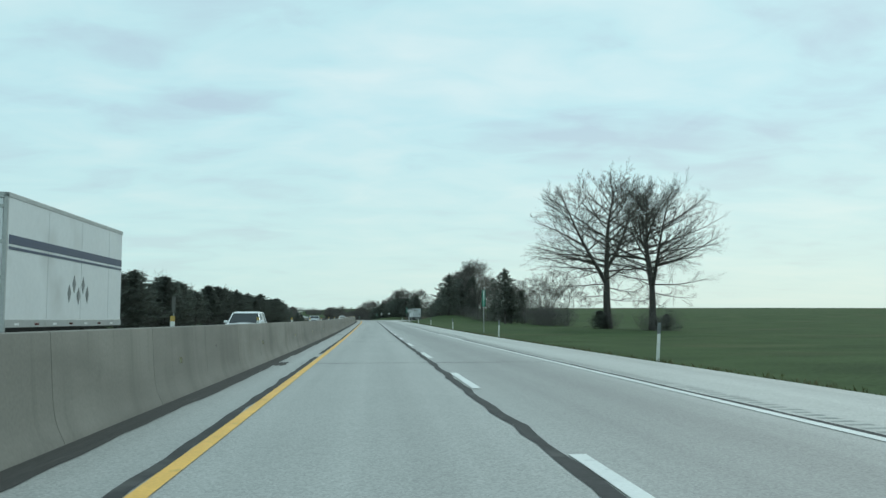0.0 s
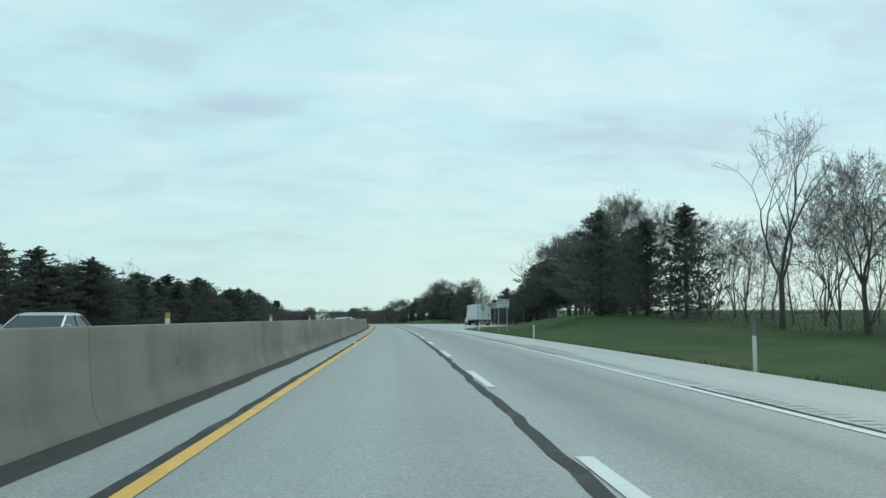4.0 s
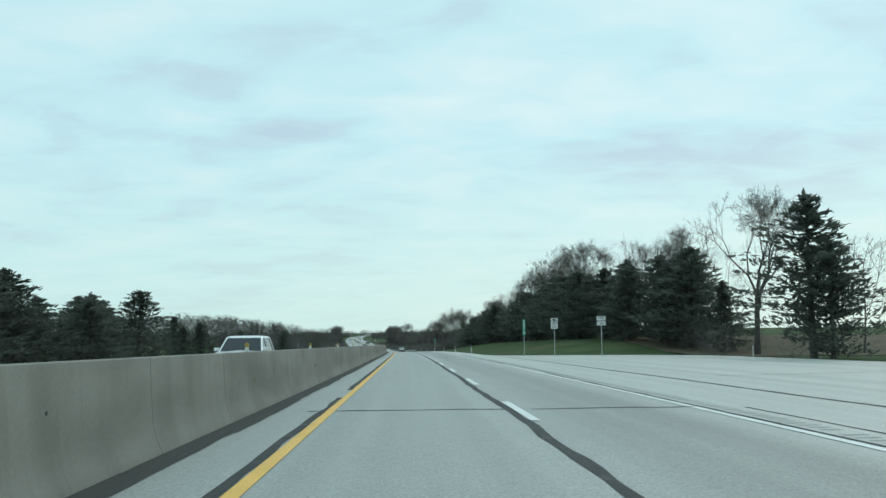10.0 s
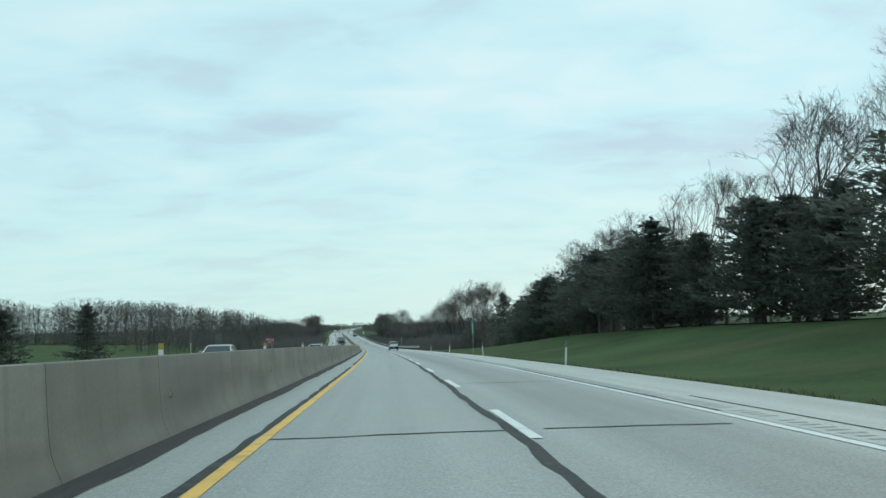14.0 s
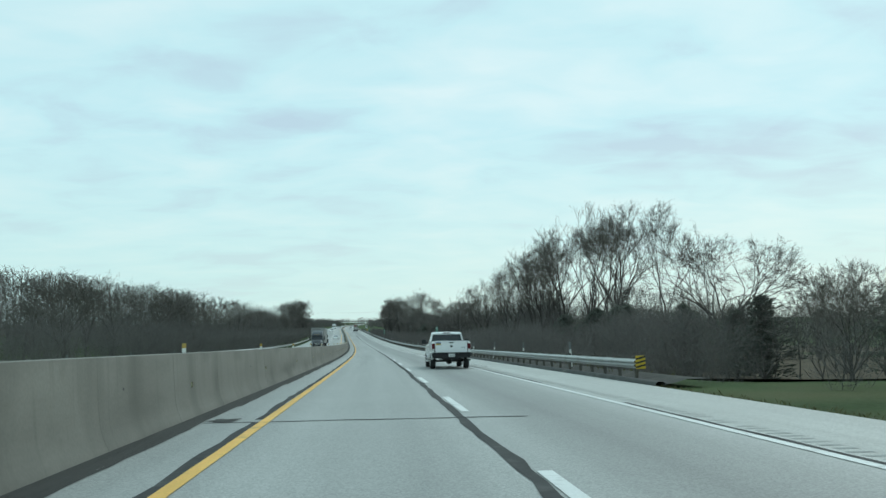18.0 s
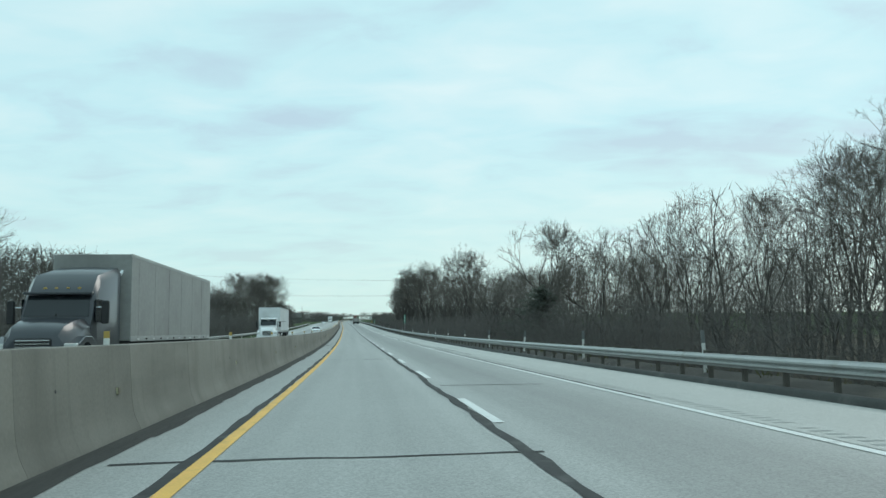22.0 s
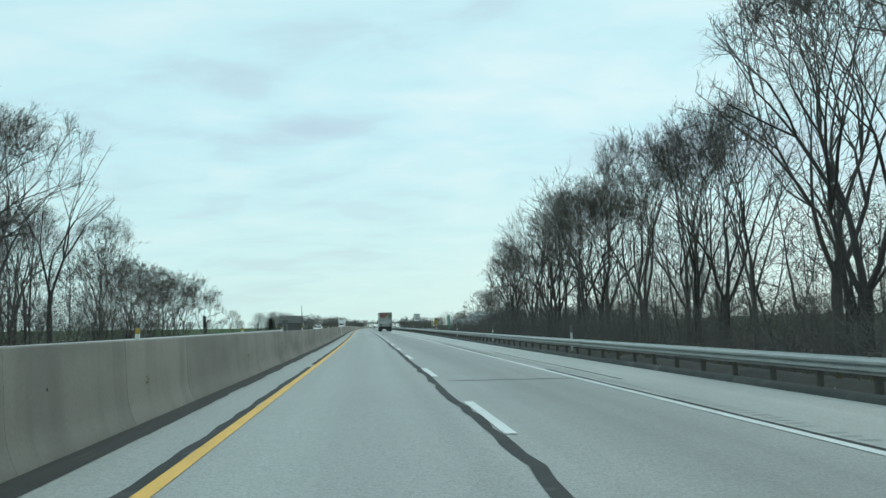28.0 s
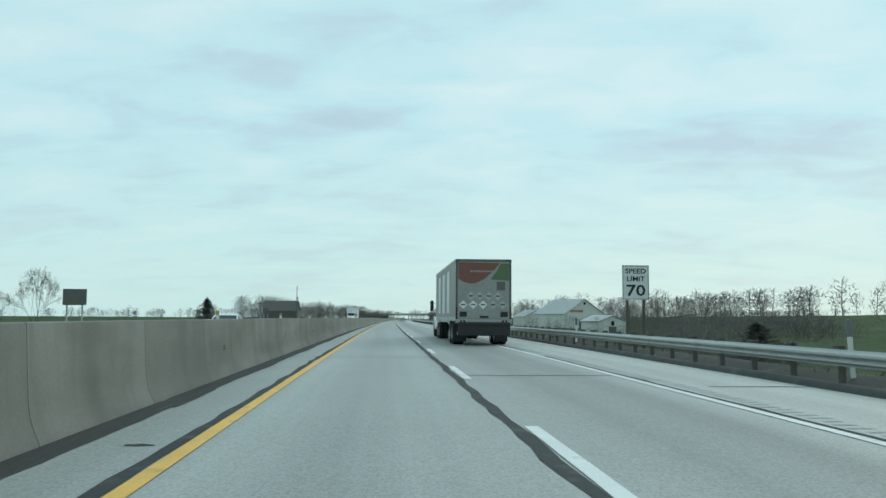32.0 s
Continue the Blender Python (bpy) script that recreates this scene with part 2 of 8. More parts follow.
def mat(name, color, rough=0.6, metal=0.0, vary=0.12, scale=3.0, fine=60.0, bump=0.15, bump_dist=0.01, random_vary=0.0,
        dark=None, dark_scale=0.6, dark_at=(0.55, 0.72), stretch=(1, 1, 1), spec=0.5, coord="Object", coat=0.0):
    """A node material: base colour with variation at two scales, stains and fine relief."""
    m = bpy.data.materials.new(name)
    m.use_nodes = True
    n, l = m.node_tree.nodes, m.node_tree.links
    b = n["Principled BSDF"]
    b.inputs["Roughness"].default_value, b.inputs["Metallic"].default_value = rough, metal
    b.inputs["Specular IOR Level"].default_value = spec
    b.inputs["Coat Weight"].default_value = coat
    co = n.new("ShaderNodeTexCoord")
    mp = n.new("ShaderNodeMapping")
    mp.inputs["Scale"].default_value = stretch
    l.new(co.outputs[coord], mp.inputs[0])
    big, small = n.new("ShaderNodeTexNoise"), n.new("ShaderNodeTexNoise")
    for t, sc in ((big, scale), (small, fine)):
        t.inputs["Scale"].default_value, t.inputs["Detail"].default_value = sc, 4
        l.new(mp.outputs[0], t.inputs["Vector"])
    add = n.new("ShaderNodeMath")
    add.operation = "ADD"
    l.new(big.outputs["Fac"], add.inputs[0])
    l.new(small.outputs["Fac"], add.inputs[1])
    rg = n.new("ShaderNodeMapRange")
    rg.inputs["From Min"].default_value, rg.inputs["From Max"].default_value = 0.6, 1.4
    rg.inputs["To Min"].default_value, rg.inputs["To Max"].default_value = 1 - vary, 1 + vary
    l.new(add.outputs[0], rg.inputs["Value"])
    last = rg.outputs[0]
    if random_vary:
        oi = n.new("ShaderNodeObjectInfo")
        r2 = n.new("ShaderNodeMapRange")
        r2.inputs["To Min"].default_value, r2.inputs["To Max"].default_value = 1 - random_vary, 1 + random_vary
        l.new(oi.outputs["Random"], r2.inputs["Value"])
        mu = n.new("ShaderNodeMath")
        mu.operation = "MULTIPLY"
        l.new(last, mu.inputs[0])
        l.new(r2.outputs[0], mu.inputs[1])
        last = mu.outputs[0]
    vm = n.new("ShaderNodeVectorMath")
    vm.operation = "SCALE"
    vm.inputs[0].default_value = color[:3]
    l.new(last, vm.inputs["Scale"])
    col = vm.outputs[0]
    if dark is not None:
        st = n.new("ShaderNodeTexNoise")
        st.inputs["Scale"].default_value, st.inputs["Detail"].default_value = dark_scale, 6
        l.new(mp.outputs[0], st.inputs["Vector"])
        sr = n.new("ShaderNodeMapRange")
        sr.inputs["From Min"].default_value, sr.inputs["From Max"].default_value = dark_at
        l.new(st.outputs["Fac"], sr.inputs["Value"])
        mx = n.new("ShaderNodeMix")
        mx.data_type = "RGBA"
        mx.inputs[7].default_value = (*dark, 1)
        l.new(sr.outputs[0], mx.inputs[0])
        l.new(col, mx.inputs[6])
        col = mx.outputs[2]
    l.new(col, b.inputs["Base Color"])
    if bump:
        bp = n.new("ShaderNodeBump")
        bp.inputs["Strength"].default_value, bp.inputs["Distance"].default_value = bump, bump_dist
        l.new(small.outputs["Fac"], bp.inputs["Height"])
        l.new(bp.outputs[0], b.inputs["Normal"])
    return m


# ---------------------------------------------------------------- materials
def road_material(name, base, lanes):
    """Worn pavement: aggregate grain, long wear streaks along the lanes, patches and stains."""
    m = mat(name, base, 0.62, vary=0.07, scale=0.35, fine=70.0, bump=0.25, bump_dist=0.003)
    n, l = m.node_tree.nodes, m.node_tree.links
    b = n["Principled BSDF"]
    src = b.inputs["Base Color"].links[0].from_socket
    uv = n.new("ShaderNodeUVMap")
    mp = n.new("ShaderNodeMapping")
    mp.inputs["Scale"].default_value = (1.1, 0.012, 1)
    l.new(uv.outputs[0], mp.inputs[0])
    st = n.new("ShaderNodeTexNoise")
    st.inputs["Scale"].default_value, st.inputs["Detail"].default_value = 1.0, 5
    l.new(mp.outputs[0], st.inputs["Vector"])
    ra = n.new("ShaderNodeMapRange")
    ra.inputs["From Min"].default_value, ra.inputs["From Max"].default_value = 0.3, 0.7
    ra.inputs["To Min"].default_value, ra.inputs["To Max"].default_value = 0.84, 1.1
    l.new(st.outputs["Fac"], ra.inputs["Value"])
    sp = n.new("ShaderNodeSeparateXYZ")
    l.new(uv.outputs[0], sp.inputs[0])
    last = ra.outputs[0]
    for middle, half, drop in lanes:
        a = n.new("ShaderNodeMath")
        a.operation = "SUBTRACT"
        a.inputs[1].default_value = middle
        l.new(sp.outputs[0], a.inputs[0])
        c = n.new("ShaderNodeMath")
        c.operation = "ABSOLUTE"
        l.new(a.outputs[0], c.inputs[0])
        r = n.new("ShaderNodeMapRange")
        r.interpolation_type = "SMOOTHSTEP"
        r.inputs["From Min"].default_value, r.inputs["From Max"].default_value = half * 0.3, half
        r.inputs["To Min"].default_value, r.inputs["To Max"].default_value = 1 - drop, 1
        l.new(c.outputs[0], r.inputs["Value"])
        mu = n.new("ShaderNodeMath")
        mu.operation = "MULTIPLY"
        l.new(last, mu.inputs[0])
        l.new(r.outputs[0], mu.inputs[1])
        last = mu.outputs[0]
    vm = n.new("ShaderNodeVectorMath")
    vm.operation = "SCALE"
    l.new(src, vm.inputs[0])
    l.new(last, vm.inputs["Scale"])
    # coarse aggregate speckle
    vo = n.new("ShaderNodeTexVoronoi")
    vo.inputs["Scale"].default_value = 48
    co = n.new("ShaderNodeTexCoord")
    l.new(co.outputs["Object"], vo.inputs["Vector"])
    vr = n.new("ShaderNodeMapRange")
    vr.inputs["To Min"].default_value, vr.inputs["To Max"].default_value = 0.72, 1.26
    l.new(vo.outputs["Color"], vr.inputs["Value"])
    v2 = n.new("ShaderNodeVectorMath")
    v2.operation = "SCALE"
    l.new(vm.outputs[0], v2.inputs[0])
    l.new(vr.outputs[0], v2.inputs["Scale"])
    l.new(v2.outputs[0], b.inputs["Base Color"])
    return m


M_ROAD = road_material("worn_pavement", (0.365, 0.37, 0.355), [(1.75, 1.7, 0.24), (-1.8, 1.5, 0.05)])
M_PULL = road_material("pull_off_concrete", (0.45, 0.455, 0.43), [])
M_OPP = road_material("opposite_pavement", (0.37, 0.375, 0.36), [(-8.7, 1.6, 0.08), (-12.4, 1.7, 0.18)])
M_TAR = mat("crack_sealer_tar", (0.046, 0.047, 0.047), 0.82, vary=0.3, scale=1.5, fine=14, bump=0.3, dark=(0.09, 0.09, 0.087), dark_scale=2.2, spec=0.3)
M_GRIT = mat("dark_grit", (0.05, 0.049, 0.045), 0.9, vary=0.35, scale=0.9, fine=7, bump=0.8, bump_dist=0.02, dark=(0.12, 0.117, 0.108), dark_scale=1.0, dark_at=(0.6, 0.85), stretch=(9, 0.5, 1), coord="UV")
# dark soil, its colour deepened further for the shade below the guardrail
M_VERGE = mat("shaded_verge_soil", (0.045, 0.044, 0.038), 0.95, vary=0.4, scale=0.9, fine=12, bump=0.9, bump_dist=0.03, dark=(0.1, 0.095, 0.075), dark_scale=0.8, dark_at=(0.55, 0.75))
M_WHITE = mat("white_road_paint", (0.74, 0.75, 0.73), 0.6, vary=0.12, scale=1.2, fine=30, bump=0.25, dark=(0.42, 0.42, 0.40), dark_scale=3.5, dark_at=(0.6, 0.8))
M_YELLOW = mat("yellow_road_paint", (0.83, 0.47, 0.09), 0.6, vary=0.15, scale=1.2, fine=30, bump=0.25, dark=(0.42, 0.28, 0.08), dark_scale=2.5, dark_at=(0.58, 0.8))


def weathered_concrete(name, base, stain, panel):
    """Cast concrete with water streaks that run down its face, blotches, and panels cast at different times; UV in metres."""
    m = mat(name, base, 0.88, vary=0.14, scale=0.7, fine=22, bump=0.3, bump_dist=0.006, random_vary=panel, coord="UV")
    n, l = m.node_tree.nodes, m.node_tree.links
    b = n["Principled BSDF"]
    col = b.inputs["Base Color"].links[0].from_socket
    uv = n.new("ShaderNodeUVMap")
    for size, lo, hi, most in (((0.8, 0.22, 1), 0.5, 0.7, 0.5), ((5.0, 0.35, 1), 0.57, 0.74, 0.35), ((0.22, 0.9, 1), 0.46, 0.72, 0.65), ((2.2, 2.2, 1), 0.6, 0.75, 0.25)):
        mp = n.new("ShaderNodeMapping")
        mp.inputs["Scale"].default_value = size
        l.new(uv.outputs[0], mp.inputs[0])
        tx = n.new("ShaderNodeTexNoise")
        tx.inputs["Scale"].default_value, tx.inputs["Detail"].default_value = 1.0, 5
        l.new(mp.outputs[0], tx.inputs["Vector"])
        rg_ = n.new("ShaderNodeMapRange")
        rg_.inputs["From Min"].default_value, rg_.inputs["From Max"].default_value = lo, hi
        rg_.inputs["To Max"].default_value = most
        l.new(tx.outputs["Fac"], rg_.inputs["Value"])
        mx = n.new("ShaderNodeMix")
        mx.data_type = "RGBA"
        mx.inputs[7].default_value = (*stain, 1)
        l.new(rg_.outputs[0], mx.inputs[0])
        l.new(col, mx.inputs[6])
        col = mx.outputs[2]
    l.new(col, b.inputs["Base Color"])
    return m


M_BARRIER = weathered_concrete("barrier_concrete", (0.232, 0.222, 0.193), (0.12, 0.115, 0.098), 0.11)
M_BARRIER_NEW = weathered_concrete("new_barrier_concrete", (0.36, 0.345, 0.31), (0.25, 0.24, 0.215), 0.05)
M_GRASS = mat("spring_grass", (0.056, 0.086, 0.034), 0.95, vary=0.45, scale=0.22, fine=7, bump=0.9, bump_dist=0.05, dark=(0.10, 0.102, 0.052),
              dark_scale=0.09, dark_at=(0.55, 0.75), spec=0.1)
M_STEEL = mat("galvanised_steel", (0.40, 0.41, 0.40), 0.45, 0.35, vary=0.15, scale=2, fine=20, bump=0.15, dark=(0.2, 0.17, 0.13), dark_scale=1.4, dark_at=(0.62, 0.8))
M_POST = mat("weathered_post_wood", (0.11, 0.1, 0.085), 0.9, vary=0.25, scale=4, fine=40, bump=0.5, stretch=(1, 1, 0.2))
M_PLASTIC = mat("white_marker_plastic", (0.72, 0.72, 0.68), 0.5, vary=0.08, scale=5, fine=40, bump=0.05)
M_DULL = mat("dull_tan_reflector", (0.15, 0.125, 0.085), 0.5, vary=0.2)
M_LENS = mat("pale_reflector_lens", (0.55, 0.52, 0.36), 0.3, vary=0.15)
M_GREY = mat("grey_reflector", (0.17, 0.18, 0.18), 0.4, vary=0.1)
M_AMBER = mat("amber_reflector", (0.45, 0.30, 0.07), 0.3, vary=0.1)
M_BLACK = mat("black_plastic", (0.018, 0.018, 0.019), 0.55, vary=0.15, scale=5, bump=0.1)

# ---------------------------------------------------------------- ground, carriageways
def strip(s_list, offsets, height, uv=True):
    """A sheet over stations and offsets; offsets may be a function of s."""
    vs, uvs, fs = [], [], []
    n = None
    for s in s_list:
        os_ = offsets(s) if callable(offsets) else offsets
        n = len(os_)
        for o in os_:
            vs.append(at(s, o, height(s, o) if callable(height) else height))
            uvs.append((o, s))
    for i in range(len(s_list) - 1):
        for j in range(n - 1):
            a = i * n + j
            fs.append((a, a + 1, a + n + 1, a + n))
    return vs, fs, uvs


S_LONG = [-900, -500, -300, -200, -120, -80] + list(range(-60, 220, 10)) + list(range(220, 440, 4)) + list(range(440, 1300, 10)) + \
         list(range(1300, 1700, 40)) + [1800, 2000, 2200, 2500, 2900, 3400, 4000, 4600]
O_L = [-2600, -1500, -900, -600, -420, -300, -220, -160, -120, -90, -70, -55, -45, -38, -32, -28, -25, -22.5, -20.5, -19, -18.2, -17.6, -17.4]


def ground_offsets(s):
    e = edge(s)
    return O_L + [-11, -5.5, e - 0.6] + [e + d for d in (0.0, 0.15, 0.5, 1.0, 1.8, 2.8, 4, 5.5, 7, 9, 11, 13.5, 16, 19, 23, 28, 34, 42, 55, 75, 100, 140, 200,
                                                           280, 380, 550, 850, 1400, 2600)]


def ground_height(s, o):
    if -17.5 < o < edge(s) - 0.3:
        return -0.3
    return land(s, o) - 0.01


v, f, uv = strip(S_LONG, ground_offsets, ground_height)
ground = part("ground", mesh_of("ground", v, f, M_GRASS, True))
tagged(ground, "green spring grass fields beside the motorway", "ground", kind="structure")

S_ROAD = list(range(-300, -60, 20)) + list(range(-60, 1500, 5)) + list(range(1500, 2200, 25)) + [2200, 2600, 3200, 4000]
v, f, uv = strip(S_ROAD, [-5.5, -5.1, -3.7, -1.8, 0, 1.8, 3.4, 5.0, 6.4, 6.42], lambda s, o: -0.3 if o > 6.41 else 0.0)
road = part("road", mesh_of("road", v, f, M_ROAD, False, uv))
tagged(road, "worn grey two-lane carriageway with tar-sealed joints", "road", kind="structure")
v, f, uv = strip(S_ROAD, [-17.42, -17.4, -14.3, -10.6, -7, -5.9], lambda s, o: -0.3 if o < -17.41 else 0.0)
road2 = part("road_opposite", mesh_of("road_opposite", v, f, M_OPP, False, uv))
tagged(road2, "grey opposite carriageway beyond the concrete barrier", "road", kind="structure")
v, f, uv = strip(list(range(-40, 224, 6)) + list(range(224, 420, 3)) + list(range(420, 1500, 6)),
                 lambda s: [3.6 + (o - 3.6) * (edge(s) - 3.6) / 2.8 for o in (3.6, 4.4, 5.4, 6.2, 6.37, 6.4)],
                 lambda s, o: 0.006 if o < edge(s) - 0.01 else -0.25)
pull = part("shoulder", mesh_of("shoulder", v, f, M_PULL, False, uv))
tagged(pull, "pale concrete shoulder widening into a pull-off", "pavement", kind="structure")


# ---------------------------------------------------------------- markings and sealed cracks
def ribbon(s0, s1, ds, mid, half, h, wob=0.0, seed=0.0):
    vs, uvs, fs = [], [], []
    n = max(2, int((s1 - s0) / ds) + 1)
    for i in range(n):
        s = s0 + (s1 - s0) * i / (n - 1)
        m_ = mid(s) if callable(mid) else mid
        a = half * (1 + wob * noise.noise(Vector((s * 0.7, seed, 0))))
        c = half * (1 + wob * noise.noise(Vector((s * 0.7, seed + 9, 0))))
        vs += [at(s, m_ - a, h), at(s, m_ + c, h)]
        uvs += [(m_ - a, s), (m_ + c, s)]
        if i:
            k = 2 * i
            fs.append((k - 2, k - 1, k + 1, k))
    return vs, fs, uvs


def lay(name, r, material, parent, label="", kind=""):
    ob = part(name, mesh_of(name, r[0], r[1], material, False, r[2]), None, parent, label)
    if kind:
        ob["kind"] = kind
    return ob


yellow = lay("yellow_edge_line", ribbon(-300, 1500, 3, -3.65, 0.085, 0.009, 0.1, 1.0), M_YELLOW, road, "worn yellow edge line")
lay("yellow_edge_line", ribbon(1500, 3000, 30, -3.65, 0.085, 0.012), M_YELLOW, road)
lay("white_edge_line", ribbon(-300, 1500, 3, 3.46, 0.085, 0.009, 0.08, 2.0), M_WHITE, road, "white edge line")
lay("white_edge_line", ribbon(1500, 3000, 30, 3.46, 0.085, 0.012), M_WHITE, road)
lay("yellow_edge_line", ribbon(-300, 2600, 6, -7.0, 0.085, 0.009, 0.1, 3.0), M_YELLOW, road2)
lay("white_edge_line", ribbon(-300, 2600, 6, -14.3, 0.085, 0.009, 0.1, 4.0), M_WHITE, road2)
for k in range(-4, 126):
    lay("lane_dash", ribbon(k * 12.192 - 1.524, k * 12.192 + 3.048, 0.6, 0.0, 0.085, 0.011, 0.12, k * 3.1), M_WHITE, road)
for k in range(-2, 126):
    lay("lane_dash", ribbon(k * 12.192 - 1.524, k * 12.192 + 3.048, 1.6, -10.65, 0.085, 0.011), M_WHITE, road2)
for k in range(126, 200, 2):
    lay("lane_dash", ribbon(k * 12.192 - 1.524, k * 12.192 + 3.048, 1.6, 0.0, 0.1, 0.014), M_WHITE, road)


def seam_mid(s):
    return -0.2 + 0.07 * noise.noise(Vector((s * 0.16, 3.3, 0))) + 0.04 * noise.noise(Vector((s * 0.8, 7.7, 0)))


lay("lane_seam", ribbon(-60, 1500, 0.75, seam_mid, 0.085, 0.006, 0.8, 5.0), M_TAR, road, "wavy black tar-sealed joint")
lay("lane_seam", ribbon(1500, 2200, 10, seam_mid, 0.1, 0.01), M_TAR, road)


def edge_seam_mid(s):
    return -3.815 + 0.035 * noise.noise(Vector((s * 0.12, 1.3, 5))) + 0.03 * noise.noise(Vector((s * 0.9, 2.7, 5)))


def bits(s0, s1, seed, lo, hi, gap_lo, gap_hi):
    r = random.Random(seed)
    s = s0
    while s < s1:
        e = min(s1, s + r.uniform(lo, hi))
        yield s, e
        s = e + r.uniform(gap_lo, gap_hi)


for a, b in bits(-30, 1300, 11, 25, 90, 0.5, 4):
    lay("edge_seam", ribbon(a, b, 0.5, edge_seam_mid, 0.075, 0.0065, 0.75, a), M_TAR, road)
for a, b in bits(-30, 1300, 12, 6, 22, 25, 90):
    lay("shoulder_seam", ribbon(a, b, 1.2, lambda s: 4.38 + 0.05 * noise.noise(Vector((s * 0.15, 9, 1))), 0.03, 0.012, 0.95, a), M_TAR, road)


def cross_crack(s, o0, o1, half, skew, seed):
    vs, uvs, fs = [], [], []
    n = max(4, int((o1 - o0) / 0.4))
    for i in range(n + 1):
        o = o0 + (o1 - o0) * i / n
        ss = s + skew * (o - o0) + 0.12 * noise.noise(Vector((o * 0.9, seed, 2))) + 0.05 * noise.noise(Vector((o * 3, seed, 5)))
        w = half * (1 + 0.6 * noise.noise(Vector((o * 2, seed, 8))))
        vs += [at(ss - w, o, 0.0075 if o < 3.5 else 0.013), at(ss + w, o, 0.0075 if o < 3.5 else 0.013)]
        uvs += [(o, ss - w), (o, ss + w)]
        if i:
            k = 2 * i
            fs.append((k - 2, k - 1, k + 1, k))
    return vs, fs, uvs


# transverse sealed cracks
CRACKS = [(20, -4, 3.4), (42.5, -5, 0), (57.8, -3.6, 0), (84.8, -3.6, 0), (127.5, -5, 3.4), (131, -5, 0), (186.5, -5, 4), (198, -5, 0), (216, -3.2, 0), (251, -3.5, 0),
          (275.5, -4.8, 1.5), (310.5, -3.6, 0), (316.7, -2.4, 0), (316.1, -1.0, 0.5), (342.6, -4.1, 0), (342.3, 0.3, 3.5), (402.7, -4.5, 0), (403, 0.2, 2.2),
          (443, 0.2, 3.2), (474.9, -3.7, 0), (475.1, 0.3, 3.0), (488, 0.2, 3), (561, -3.5, 0), (561.1, 0.2, 3.4), (589, -4.5, 3.3), (618.9, -4.7, 1.0), (660, -5, 0)]
CRACKS_FURTHER = [(686.6, -4.6, 0), (688.3, -4.3, 0), (691.9, -4.6, 2.9), (733.4, -3.0, 0), (751.2, -4.6, 0), (763.2, 0, 2.6), (784.3, -4.2, 0), (783.6, -1.7, 0),
          (831.2, -4.6, 0), (831.8, 0.3, 3.6), (856.8, -4.6, -1.7), (860.2, 0.4, 1.6), (863.6, -4.6, 0), (864, 0, 3.3), (905, -4, 3), (946.5, 0, 2.8), (972, 0.2, 3.4),
          (992.6, 0, 0.9), (1000, -4, 3), (1048, -4.5, 0), (1069.9, -4.7, 0), (1077.5, -4.3, 0), (1117.4, -4.7, 0), (1106, 4.4, 6.3), (1109, 0, 3.4),
          (1140, -4, 3), (1163, -4, 0), (1190, -4, 3.4), (1225, -4, 0)]
for k, (s, a, b) in enumerate(CRACKS + CRACKS_FURTHER):
    lay("cross_seam", cross_crack(s, a, b, 0.045, 0.05 * math.sin(k * 2.1), k * 1.7), M_TAR, road)
for k, (s, a, b) in enumerate([(262, 8, 19), (300, 6.8, 16), (322, 7, 22), (356, 9, 20), (384, 8, 21), (250, 6.6, 10)]):
    lay("cross_seam", cross_crack(s, a, b, 0.05, 0.2, 40 + k), M_TAR, pull)
lay("pull_off_seam", ribbon(238, 404, 1.0, lambda s: 6.9 + 0.1 * noise.noise(Vector((s * 0.1, 1, 1))), 0.07, 0.013, 0.9, 1), M_TAR, pull)

for a, b in bits(-30, 1300, 21, 3, 14, 1, 9):
    lay("grit_streak", ribbon(a, b, 0.7, lambda s: -4.72 + 0.05 * noise.noise(Vector((s * 0.5, 4, 5))), 0.04, 0.0058, 0.95, a), M_GRIT, road)
# dark grit washed along the foot of the barrier, and scattered stains
lay("barrier_grit", ribbon(-60, 1500, 0.5, lambda s: -4.93 + 0.03 * noise.noise(Vector((s * 0.2, 5, 5))) + 0.02 * noise.noise(Vector((s * 1.3, 2, 5))), 0.2, 0.0055, 0.25, 6.0), M_GRIT, road,
    "dark washed-in grit along the barrier")
rs = random.Random(5)


def blotch(s, o, ls, lo, h, seed):
    n = 26
    vs = [at(s, o, h)]
    for i in range(n):
        a = 2 * math.pi * i / n
        r = 0.95 + 0.55 * noise.noise(Vector((math.cos(a) * 1.5, math.sin(a) * 1.5, seed))) + 0.3 * noise.noise(Vector((math.cos(a) * 5, math.sin(a) * 5, seed)))
        vs.append(at(s + math.sin(a) * ls * r, o + math.cos(a) * lo * r, h))
    return vs, [(0, 1 + i, 1 + (i + 1) % n) for i in range(n)], [(0, 0)] * (n + 1)


for s, o, ls, lo in [(190.5, -4.55, 0.9, 0.2), (20, -4.55, 1.2, 0.2), (61.7, -4.4, 0.7, 0.3), (202.4, -4.4, 0.3, 0.3), (241.1, -4.5, 0.55, 0.3), (327.5, -4.5, 0.5, 0.33),
                     (401.9, -4.55, 0.3, 0.3), (415.7, -4.5, 0.8, 0.25), (619.4, -4.45, 0.4, 0.3), (721.1, -4.45, 0.15, 0.2), (726.5, -4.4, 0.4, 0.33), (820.4, -4.5, 1.0, 0.32),
                     (1066.6, -4.55, 0.25, 0.2), (1069, -4.6, 0.6, 0.25), (1099, -4.2, 0.08, 0.16)]:
    lay("grit_patch", blotch(s, o, ls, lo, 0.0062, s), M_GRIT, road)
